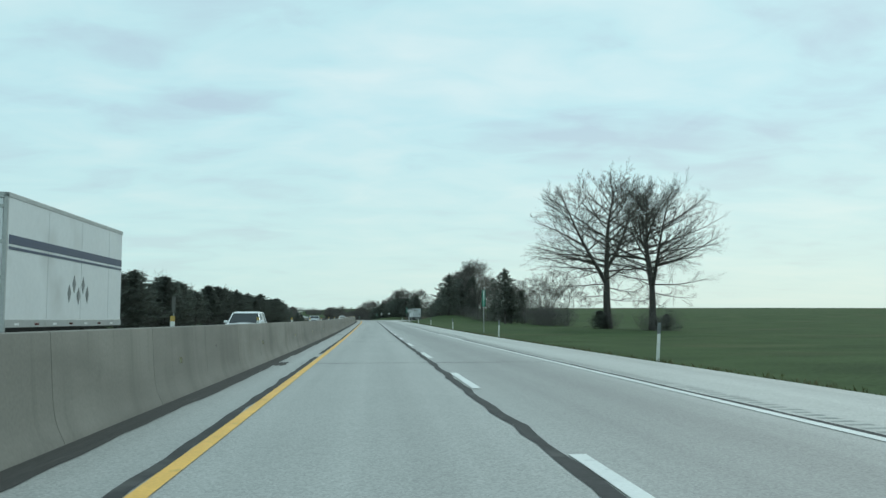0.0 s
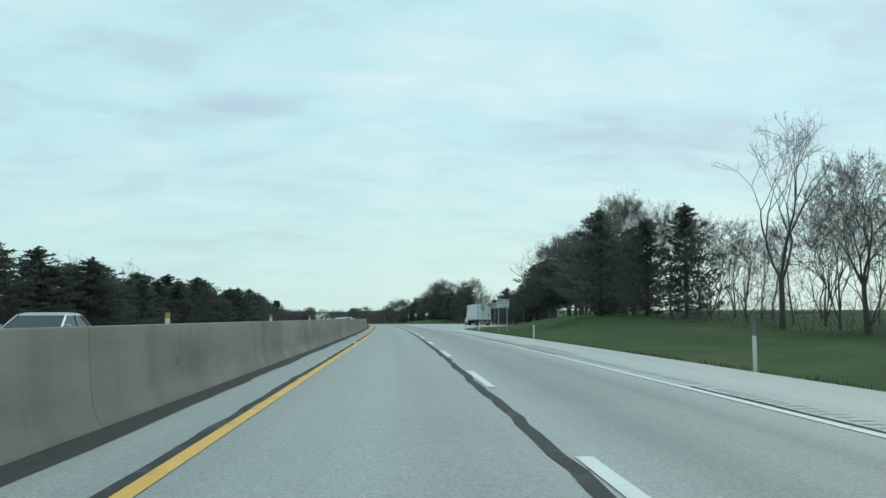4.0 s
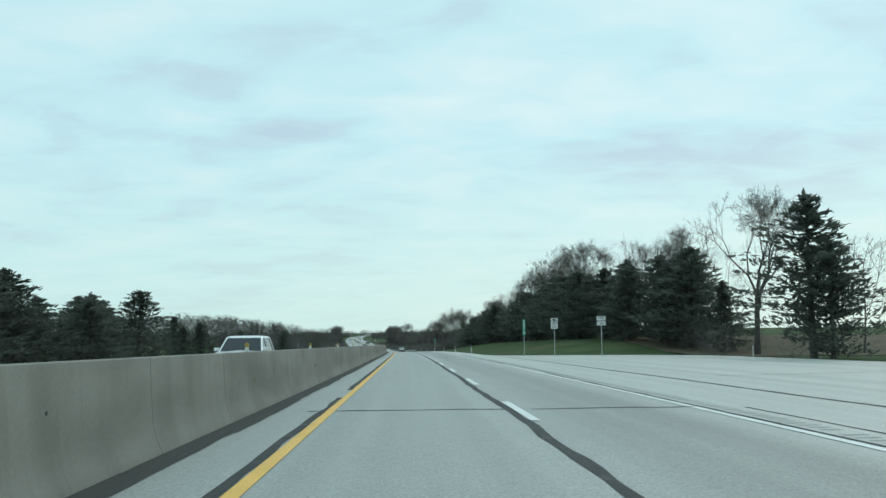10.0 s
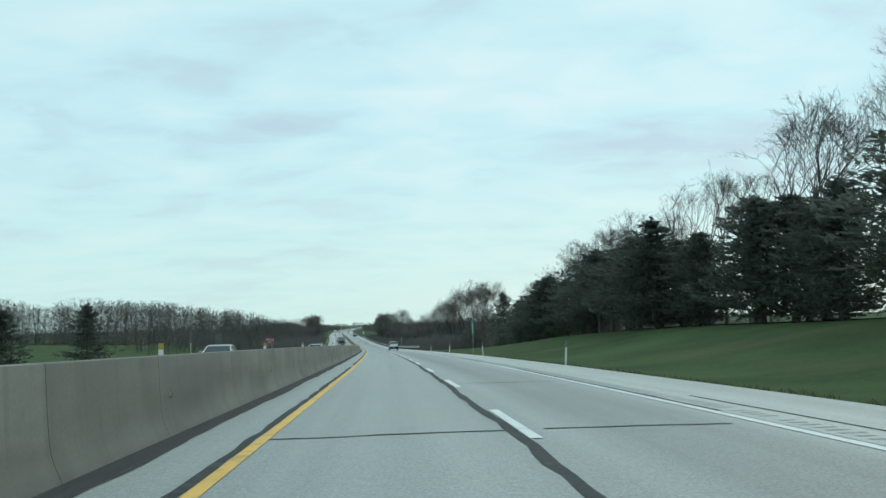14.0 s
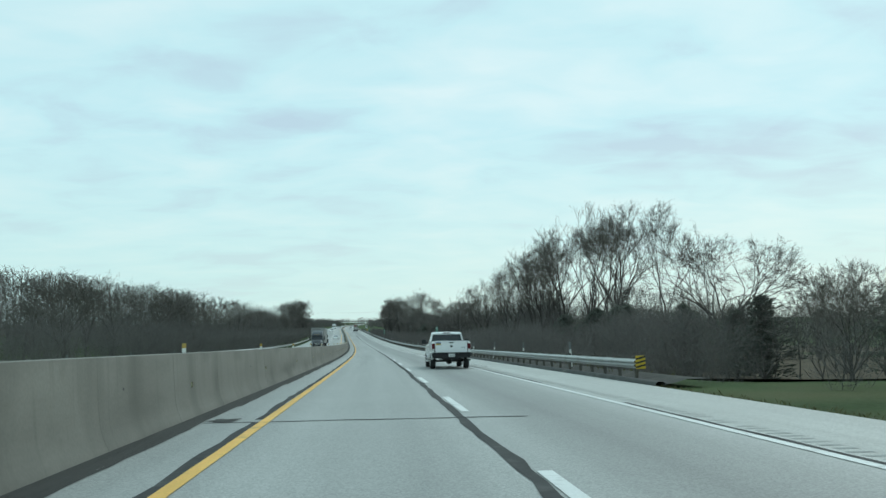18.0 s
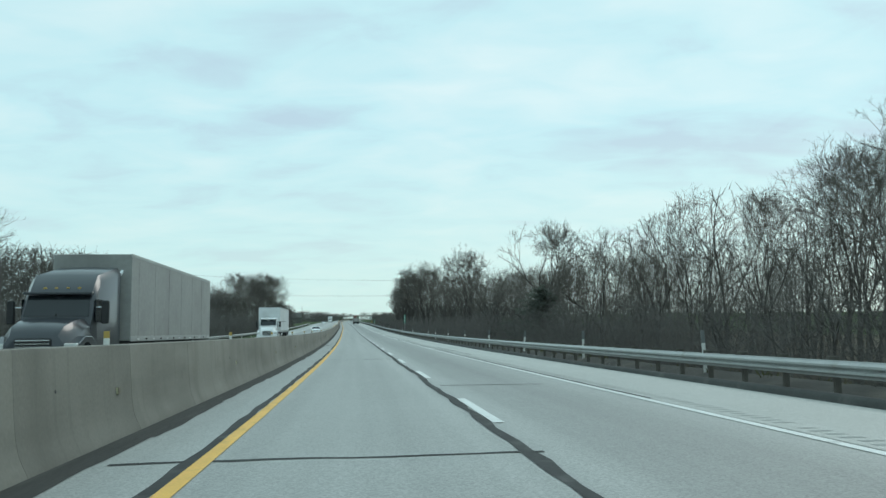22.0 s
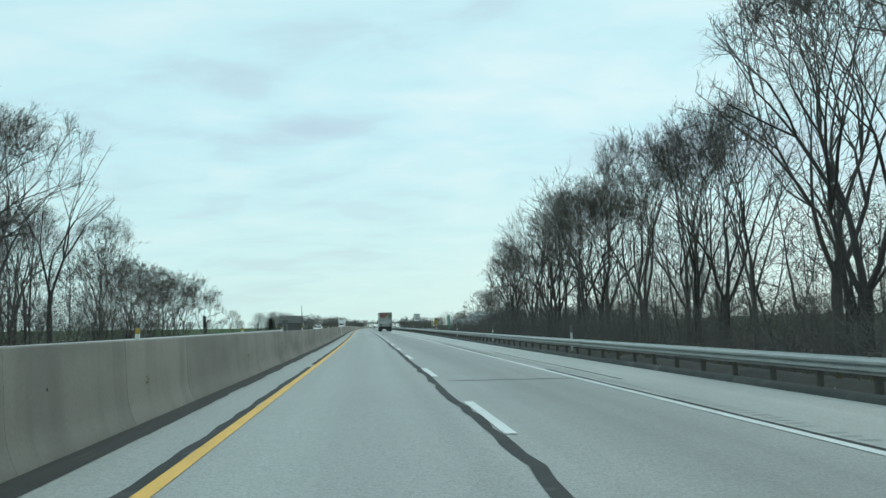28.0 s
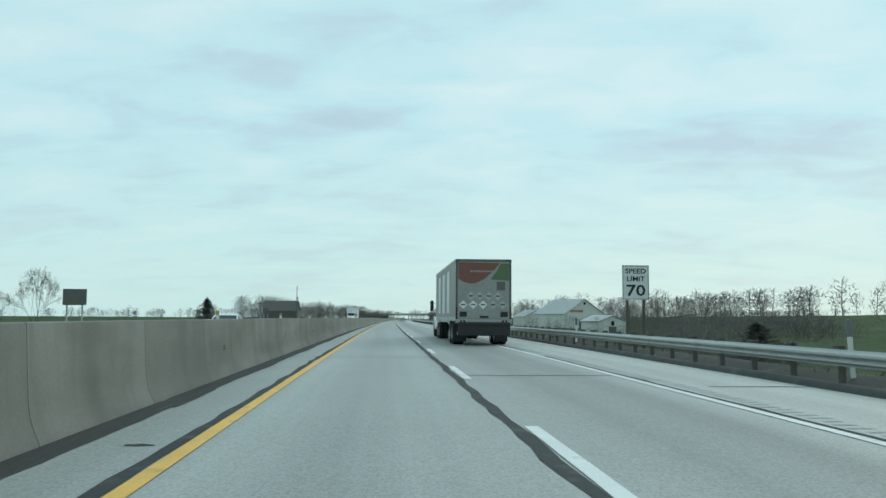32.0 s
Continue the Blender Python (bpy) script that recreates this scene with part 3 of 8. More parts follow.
for s, o, ls, lo in [(1074.5, 1.0, 1.0, 0.8), (1071.0, 0.75, 0.5, 0.65), (1071.1, 3.0, 0.35, 0.5), (246, 9, 0.5, 1.6), (262, 12.5, 0.6, 1.4), (300, 10.5, 0.6, 1.8)]:
    lay("tar_patch", blotch(s, o, ls, lo, 0.0125 if o > 4 else 0.0066, s), M_TAR, road if o < 4 else pull)

for a, b in bits(-30, 1300, 14, 14, 60, 3, 18):
    lay("edge_seam", ribbon(a, b, 0.9, lambda s: 3.62 + 0.03 * noise.noise(Vector((s * 0.3, 8, 1))), 0.045, 0.0085, 0.95, a), M_TAR, road)

M_GRAVEL = mat("brown_edge_gravel", (0.17, 0.16, 0.135), 0.95, vary=0.4, scale=2.0, fine=25, bump=0.8, bump_dist=0.02, dark=(0.09, 0.09, 0.06), dark_scale=1.2)
v, f, uv = strip(list(range(214, 424, 2)), lambda s: [edge(s) - 0.02, edge(s) + 0.3, edge(s) + 0.75 + 0.35 * noise.noise(Vector((s * 0.25, 3, 3)))],
                 lambda s, o: 0.012 if o < edge(s) else 0.0 if o < edge(s) + 0.4 else land(s, o) + 0.004)
part("gravel_edge", mesh_of("gravel_edge", v, f, M_GRAVEL, True, uv), None, pull, "brown gravel along the pavement's edge")

# rumble grooves beside the edge line, laid as flat darker quads on the shoulder
M_GROOVE = mat("milled_groove", (0.34, 0.345, 0.33), 0.9, vary=0.25, scale=3, fine=30, bump=0.4)
vs, fs = [], []
rr_ = random.Random(44)
s = -20.0
while s < 1240:
    if rr_.random() < 0.93:
        a, c, k = 3.76 + rr_.uniform(-0.03, 0.03), 4.06 + rr_.uniform(-0.05, 0.05), len(vs)
        vs += [at(s, a, 0.0092), at(s, c, 0.0092), at(s + 0.12, c, 0.0092), at(s + 0.12, a, 0.0092)]
        fs.append((k, k + 1, k + 2, k + 3))
    s += 0.34
part("rumble_grooves", mesh_of("rumble_grooves", vs, fs, M_GROOVE), None, pull, "milled rumble grooves")["kind"] = "stuff"

# ---------------------------------------------------------------- concrete median barrier
BAR_C, SEG = -5.4, 4.1
PROFILE = [(0.3, 0.0), (0.285, 0.04), (0.25, 0.11), (0.215, 0.19), (0.188, 0.28), (0.168, 0.4), (0.15, 0.6), (0.118, 1.13), (0.11, 1.155), (0.09, 1.163)]


def barrier_rise(s):
    return 1.012 + 0.038 * step(s, 250, 950)


def barrier_mesh(name, s0, s1, m, n=2):
    vs, fs, uvs = [], [], []
    ring = [(x, z) for x, z in PROFILE] + [(-x, z) for x, z in PROFILE[::-1]]
    k = len(ring)
    for i in range(n + 1):
        s = s0 + (s1 - s0) * i / n
        for x, z in ring:
            vs.append(at(s, BAR_C + x, z * barrier_rise(s) - (0.02 if z == 0 else 0)))
            uvs.append((s, z + (0 if x > 0 else 3)))
    for i in range(n):
        for j in range(k - 1):
            a = i * k + j
            fs.append((a, a + k, a + k + 1, a + 1))
    fs += [tuple(range(k)), tuple(n * k + j for j in range(k))[::-1]]
    me = mesh_of(name, vs, fs, m, True, uvs)
    me.set_sharp_from_angle(angle=radians(32))
    return me


barrier = thing("median_barrier", "weathered precast concrete median barrier", "barrier", kind="structure")
NEW_AT = (322, 326, 1072, 1076)
rb = random.Random(3)
for k in range(-15, 278):
    s0 = 41.1 + k * SEG
    gap = 0.022 if k % 3 == 0 else 0.005
    fresh = any(abs(s0 + SEG / 2 - q) < 2.1 for q in NEW_AT)
    part("barrier_segment", barrier_mesh("barrier_segment", s0 + gap / 2, s0 + SEG - gap / 2, M_BARRIER_NEW if fresh else M_BARRIER), None, barrier)
vs_all = [barrier_mesh("far", 41.1 + 278 * SEG + i * 12, 41.1 + 278 * SEG + i * 12 + 11.97, M_BARRIER) for i in range(90)]
bmf = bmesh.new()
for me in vs_all:
    bmf.from_mesh(me)
    bpy.data.meshes.remove(me)
far_bar = part("barrier_far", bmf, M_BARRIER, barrier)
far_bar["kind"] = "stuff"
# joint filler, seen in the open joints
joint_core = mesh_of("joint_core", [at(s, BAR_C + x, z) for s in range(-20, 1320, 10) for x, z in ((0.07, 0.02), (0.07, 1.09), (-0.07, 1.09), (-0.07, 0.02))],
                     [(4 * i + a, 4 * i + b, 4 * i + 4 + b, 4 * i + 4 + a) for i in range(133) for a, b in ((0, 1), (1, 2), (2, 3))], M_GRIT)
part("joint_core", joint_core, None, barrier)

me_refl = bm_box(-0.02, 0.03, -0.05, 0.05, -0.05, 0.05, 0.008)
me_r = bpy.data.meshes.new("reflector")
me_refl.to_mesh(me_r)
me_refl.free()
me_r.materials.append(M_DULL)
me_r.materials.append(M_LENS)
for pl_ in me_r.polygons:
    pl_.material_index = 1 if pl_.normal.y < -0.8 else 0
bmp = bm_box(-0.038, 0.038, -0.012, 0.012, 0, 0.1, 0.004)
me_p0 = bpy.data.meshes.new("post")
bmp.to_mesh(me_p0)
bmp.free()
me_p0.materials.append(M_PLASTIC)
bmp = bm_box(-0.038, 0.038, -0.014, 0.014, 0.095, 0.19, 0.004)
me_p1 = bpy.data.meshes.new("reflector")
bmp.to_mesh(me_p1)
bmp.free()
me_p1.materials.append(M_AMBER)
# lifting holes as solid black discs, the shade inside put into the colour
bmh = bm_cyl(0.02, 0.02, -0.02, 0.006, 10)
me_hole = bpy.data.meshes.new("lifting_hole_disc")
bmh.to_mesh(me_hole)
bmh.free()
me_hole.materials.append(M_BLACK)
for k in range(-3, 112):
    s = 43.4 + k * 11.1
    r = part("barrier_reflector", me_r, None, barrier, "amber face reflector" if k == 0 else "", here(s, BAR_C + 0.155, 0.6) @ Matrix.Rotation(radians(-3.5), 4, "Y"))
    d = thing("barrier_delineator", "short white post with amber reflector on the barrier", "delineator", here(s, BAR_C, 1.155 * barrier_rise(s)), "barrier delineators")
    part("post", me_p0, None, d)
    part("reflector", me_p1, None, d)
for k in range(-10, 270, 3):
    s = 41.1 + k * SEG + 1.1
    part("lifting_hole_disc", me_hole, None, barrier, "", here(s, BAR_C + 0.142, 0.74) @ Matrix.Rotation(radians(86), 4, "Y"))

# ---------------------------------------------------------------- trees
M_BARK = mat("grey_brown_bark", (0.1, 0.091, 0.083), 0.95, vary=0.3, scale=3, fine=30, bump=0.6, random_vary=0.25, stretch=(1, 1, 0.3), spec=0.2)
M_TWIG = mat("bare_twigs", (0.165, 0.15, 0.137), 0.95, vary=0.25, scale=1.0, fine=10, bump=0, random_vary=0.25, spec=0.1)
M_BRUSH = mat("bare_brush", (0.165, 0.158, 0.149), 0.95, vary=0.35, scale=0.4, fine=4, bump=0, spec=0.1)
M_CEDAR = mat("cedar_foliage", (0.115, 0.128, 0.108), 0.6, vary=0.3, scale=0.8, fine=6, bump=0, random_vary=0.25, spec=0.5)


def let_through(m, share):
    """Part of the light passes through: thin foliage, and bare brush to lift its shaded sides."""
    n, l = m.node_tree.nodes, m.node_tree.links
    b, out = n["Principled BSDF"], n["Material Output"]
    tr, mx = n.new("ShaderNodeBsdfTranslucent"), n.new("ShaderNodeMixShader")
    l.new(b.inputs["Base Color"].links[0].from_socket, tr.inputs["Color"])
    mx.inputs[0].default_value = share
    l.new(b.outputs[0], mx.inputs[1])
    l.new(tr.outputs[0], mx.inputs[2])
    l.new(mx.outputs[0], out.inputs["Surface"])


let_through(M_CEDAR, 0.6)
# leafless sticks: see-through share added only to brighten their shaded sides
let_through(M_BRUSH, 0.5)
M_LITTER = mat("leaf_litter", (0.12, 0.098, 0.07), 0.95, vary=0.4, scale=0.3, fine=9, bump=0.8, bump_dist=0.04, dark=(0.075, 0.075, 0.045), dark_scale=0.15, spec=0.1)
M_BLOSSOM = mat("pale_blossom", (0.42, 0.44, 0.36), 0.95, vary=0.2, scale=1.0, fine=10, bump=0, spec=0.1)


class Wood:
    """Collects tapered branches of one tree: round limbs, and twigs that run to a point."""

    def __init__(self, seed):
        self.r = random.Random(seed)
        self.tv, self.tf, self.wv, self.wf = [], [], [], []

    def tube(self, pts, r0, r1, n, twig):
        vs, fs = (self.wv, self.wf) if twig else (self.tv, self.tf)
        b0 = len(vs)
        for i, p in enumerate(pts):
            d = (pts[min(i + 1, len(pts) - 1)] - pts[max(i - 1, 0)])
            a = d.cross(Vector((0.31, 0.17, 0.9) if abs(d.z) < 0.8 * d.length else (1, 0.1, 0))).normalized()
            c = d.normalized().cross(a)
            rr = r0 + (r1 - r0) * i / (len(pts) - 1)
            for k in range(n):
                w = 2 * math.pi * k / n
                vs.append(p + (a * math.cos(w) + c * math.sin(w)) * rr)
            if i:
                o = b0 + (i - 1) * n
                for k in range(n):
                    fs.append((o + k, o + (k + 1) % n, o + n + (k + 1) % n, o + n + k))

    def run(self, pts, rads, n, twig):
        vs, fs = (self.wv, self.wf) if twig else (self.tv, self.tf)
        b0 = len(vs)
        ref = Vector((0.37, 0.83, 0.41))
        for i, p in enumerate(pts):
            d = (pts[min(i + 1, len(pts) - 1)] - pts[max(i - 1, 0)]).normalized()
            a = d.cross(ref)
            a = a.normalized() if a.length > 0.05 else d.cross(Vector((1, 0, 0))).normalized()
            c = d.cross(a)
            for k in range(n):
                w = 2 * math.pi * k / n
                vs.append(p + (a * math.cos(w) + c * math.sin(w)) * rads[i])
            if i:
                o = b0 + (i - 1) * n
                for k in range(n):
                    fs.append((o + k, o + (k + 1) % n, o + n + (k + 1) % n, o + n + k))

    def spike(self, p, d, length, rad):
        a = d.cross(Vector((0.31, 0.17, 0.9) if abs(d.z) < 0.8 else (1, 0.1, 0))).normalized() * rad
        c = d.cross(a)
        b0 = len(self.wv)
        self.wv += [p + a, p - a, p + c * 0.7 + d * length * 0.05, p + d * length]
        self.wf += [(b0, b0 + 2, b0 + 3), (b0 + 2, b0 + 1, b0 + 3)]

    def sprays(self, n, height, crown, length, rad):
        """Fine twigs that fill a crown, most of them near its outline, pointing out and up."""
        r = self.r
        lobes = [r.uniform(0.8, 1.15) for _ in range(8)]
        while n:
            z = r.uniform(crown[0], 0.99)
            p = profile(crown, z)
            if r.random() > 0.3 + 0.7 * p / crown[2]:
                continue
            a = r.uniform(0, 6.2831)
            q = p * height * lobes[int(a / 6.2832 * 8)] * r.random() ** 0.4
            d = Vector((math.cos(a) * 0.6 + r.gauss(0, 0.6), math.sin(a) * 0.6 + r.gauss(0, 0.6), 0.55 + r.gauss(0, 0.5))).normalized()
            ln = r.uniform(*length)
            self.spike(Vector((math.cos(a) * q, math.sin(a) * q, z * height)) - d * ln * 0.5, d, ln, rad)
            n -= 1
        return self

    def meshes(self, name):
        return (mesh_of(name + "_trunk", self.tv, self.tf, M_BARK, True), mesh_of(name + "_crown", self.wv, self.wf, M_TWIG))


def profile(crown, z):
    """Half width of a crown, as a share of the height, at a share z of the height."""
    low, mid, rad, pw = crown
    if z > mid:
        return rad * max(0.0, 1 - min(1.0, (z - mid) / (1 - mid)) ** pw) ** 0.5
    return rad * (0.35 + 0.65 * max(0.0, (z - low) / (mid - low)) ** 0.6) if z > low else 0.0


def grown(seed, height, crown, stems, limbs, kids, tip, trunk, rise=(4, 62), wild=0.1, thick=0.3):
    """A bare tree: stems, limbs that reach to the crown's outline, then branches, shoots and twigs.
    stems: (parts at, lean x, lean y, top) in shares of the height; kids: branches a limb, shoots a branch, twigs a shoot."""
    w = Wood(seed)
    r = w.r
    k2, k3, k4 = kids
    lobes = [r.uniform(0.82, 1.15) for _ in range(8)]
    low = crown[0]

    def jag(s):
        return Vector((r.gauss(0, s), r.gauss(0, s), r.gauss(0, s)))

    def shoot(p, d, ln):
        d = d.normalized()
        w.spike(p, d, ln, tip)
        for _ in range(k4):
            e = (d + jag(0.5) + Vector((0, 0, 0.08))).normalized()
            w.spike(p + d * ln * r.uniform(0.1, 0.8), e, ln * r.uniform(0.35, 0.65), tip * 0.75)

    def path(p, d, ln, n, bend, up):
        pts, d = [p], d.normalized()
        for _ in range(n):
            d = (d + jag(bend) + Vector((0, 0, up))).normalized()
            pts.append(pts[-1] + d * (ln / n))
        return pts

    def on(pts, u):
        n = len(pts) - 1
        i = min(int(u * n), n - 1)
        return pts[i].lerp(pts[i + 1], u * n - i), (pts[i + 1] - pts[i]).normalized()

    def side(axis, lo, hi):
        s = axis.cross(jag(1.0)).normalized()
        ang = radians(r.uniform(lo, hi))
        return axis * math.cos(ang) + s * math.sin(ang)

    def branch(p, d, ln, rad):
        if not k3:
            shoot(p, d, ln)
            return
        n = 3 if k3 > 3 else 1
        pts = path(p, d, ln, n, wild * 1.3, 0.04)
        w.run(pts, [rad + (tip * 0.8 - rad) * i / n for i in range(n + 1)], 3, rad < 0.03)
        for k in range(k3):
            u = 0.12 + 0.88 * (k + r.random()) / k3
            q, ax = on(pts, min(u, 0.99))
            shoot(q, side(ax, 22, 58), ln * (0.58 - 0.28 * u) * r.uniform(0.75, 1.2))
        shoot(pts[-1], pts[-1] - pts[-2], ln * 0.25)

    main = []
    for at_, lx, ly, top in stems:
        start, r0 = Vector((0, 0, -0.3)), trunk
        if at_ > 0 and main:
            j = min(range(len(main[0][0])), key=lambda k: abs(main[0][0][k].z - at_ * height))
            start, r0 = main[0][0][j], main[0][1][j] * 0.72
        elif main:
            start, r0 = Vector((lx * 0.6, ly * 0.6, -0.3)), trunk * 0.8
        n = max(3, int(11 * (top - at_)))
        pts, d = [start], Vector((lx, ly, 1.0))
        ln = (top * height - start.z) / n
        for _ in range(n):
            pts.append(pts[-1] + Vector((d.x, d.y, 1.0)) * ln)
            d = Vector((d.x * 0.84 + r.gauss(0, wild * 0.7), d.y * 0.84 + r.gauss(0, wild * 0.7), 1))
        rads = [max(tip * 1.5, r0 * (1 - 0.93 * i / n) ** 0.9 * (1 + (0.45 if i == 0 and at_ == 0 else 0))) for i in range(n + 1)]
        w.run(pts, rads, 8 if r0 > 0.18 else 6 if r0 > 0.07 else 4 if r0 > 0.04 else 3, r0 < 0.03)
        main.append((pts, rads))
        shoot(pts[-1], pts[-1] - pts[-2], height * 0.06)
    count = 0
    for m, (pts, rads) in enumerate(main):
        share = limbs if m == 0 else int(limbs * 0.55)
        z0 = max(low + 0.02, stems[m][0] + 0.04)
        for k in range(share):
            z = z0 + (stems[m][3] - z0) * ((k + r.random()) / share) ** 0.85
            span = (pts[-1].z - pts[0].z)
            u = min(0.99, max(0.0, (z * height - pts[0].z) / span))
            q, ax = on(pts, u)
            count += 1
            az = count * 2.39996 + r.gauss(0, 0.35)
            if m and r.random() < 0.5:
                az = math.atan2(stems[m][2], stems[m][1]) + r.gauss(0, 0.9)
            el = radians(rise[0] + (rise[1] - rise[0]) * ((z - low) / (1 - low)) ** 1.1 + r.gauss(0, 8))
            d = Vector((math.cos(az) * math.cos(el), math.sin(az) * math.cos(el), math.sin(el)))
            ln, stepping = 0.0, height * 0.02
            while ln < height * 0.7:
                e = q + d * (ln + stepping)
                ang = int((math.atan2(e.y, e.x) + math.pi) / 6.2832 * 8) % 8
                if e.z > height or math.hypot(e.x, e.y) > profile(crown, min(1.0, e.z / height)) * height * lobes[ang]:
                    break
                ln += stepping
            ln = max(ln, height * 0.04) * r.uniform(0.82, 1.06)
            rad = max(tip * 1.6, min(rads[min(int(u * (len(rads) - 1)), len(rads) - 1)] * 0.55, ln * 0.0115 + tip))
            lp = path(q, d, ln, 5, wild * 0.8, 0.035)
            w.run(lp, [rad * (1 - 0.16 * i) for i in range(6)], 5 if rad > 0.06 else 3, rad < 0.03)
            for j in range(k2):
                v = 0.14 + 0.86 * (j + r.random()) / k2
                p, ax2 = on(lp, min(v, 0.99))
                bl = (thick * ln * (1 - 0.5 * v) + height * 0.018) * r.uniform(0.7, 1.2)
                branch(p, side(ax2, 28, 60) + Vector((0, 0, 0.12)), bl, max(tip * 1.3, rad * (1 - 0.8 * v) * 0.55))
            shoot(lp[-1], lp[-1] - lp[-2], ln * 0.12 + height * 0.01)
    return w


def fanned(seed, height, first, mid, rad, trunk, splits, tip, spread=(13, 30), start=3, lift=0.03):
    """A bare tree that forks again and again into a fan of limbs, ending in short twigs along a rounded crown.
    first: height of the first fork; mid, rad: middle and half width of the crown, all as shares of the height."""
    w = Wood(seed)
    r = w.r
    lobes = [r.uniform(0.84, 1.08) for _ in range(7)]
    inner = height * 0.018

    def jag(s):
        return Vector((r.gauss(0, s), r.gauss(0, s), r.gauss(0, s)))

    def inside(e):
        k = lobes[int((math.atan2(e.y, e.x) + math.pi) / 6.2832 * 7) % 7]
        half = (1 - mid) if e.z > mid * height else (mid - first * 0.5)
        return (math.hypot(e.x, e.y) / (rad * height * k)) ** 2 + ((e.z - mid * height) / (half * height * (0.55 + 0.45 * k))) ** 2 < 1.0

    def turned(d, lo, hi):
        s = d.cross(jag(1.0)).normalized()
        a = radians(r.uniform(lo, hi))
        return (d * math.cos(a) + s * math.sin(a)).normalized()

    def twigs(p, d, n, ln):
        for _ in range(n):
            e = turned(d, 15, 62)
            q = p - d * inner * r.uniform(0, 1.6)
            m = ln * r.uniform(0.6, 1.3)
            w.spike(q, e, m, tip)
            w.spike(q + e * m * 0.45, turned(e, 25, 55), m * 0.55, tip * 0.8)

    def limb(p, d, ln, r0, depth):
        n = 3 if depth > 2 else 2
        pts, e = [p], d
        for _ in range(n):
            e = (e + jag(0.07) + Vector((0, 0, lift))).normalized()
            pts.append(pts[-1] + e * (ln / n))
        r1 = max(tip * 1.1, r0 * 0.72)
        w.run(pts, [r0 + (r1 - r0) * i / n for i in range(n + 1)], 6 if r0 > 0.07 else 4 if r0 > 0.035 else 3, r0 < 0.03)
        for k in range(2 if depth < splits - 1 else 0):
            q = pts[r.randrange(1, n + 1)]
            s = turned(e, 30, 60)
            m = height * r.uniform(0.035, 0.085)
            w.spike(q, s, m, tip * 1.15)
            twigs(q + s * m * 0.6, s, 2, height * 0.028)
        if depth == 0 or not inside(pts[-1] + e * ln * 0.25):
            twigs(pts[-1], e, 4, height * 0.042)
            return
        kids = 3 if r.random() < 0.3 else 2
        for k in range(kids):
            limb(pts[-1], turned(e, spread[0], spread[1] + 3.5 * (splits - depth)), ln * r.uniform(0.7, 1.0), max(tip * 1.2, r1 * (0.86 if kids == 2 else 0.76)), depth - 1)

    base = [Vector((0, 0, -0.3))]
    for i in range(4):
        base.append(base[-1] + Vector((r.gauss(0, 0.03), r.gauss(0, 0.03), 1)) * ((first * height + 0.3) / 4))
    w.run(base, [trunk * k for k in (1.4, 1.0, 0.94, 0.88, 0.84)], 8, False)
    az = r.uniform(0, 6.28)
    for k in range(start):
        a = az + k * 6.2832 / start + r.gauss(0, 0.25)
        lean = radians(r.uniform(9, 30) if k else r.uniform(2, 9)) * rad / 0.3
        d = Vector((math.cos(a) * math.sin(lean), math.sin(a) * math.sin(lean), math.cos(lean)))
        limb(base[-1] - Vector((0, 0, r.uniform(0, 0.3) * first * height)), d, height * (1 - first) * r.uniform(0.23, 0.3), trunk * (0.66 if k == 0 else 0.5), splits)
    return w


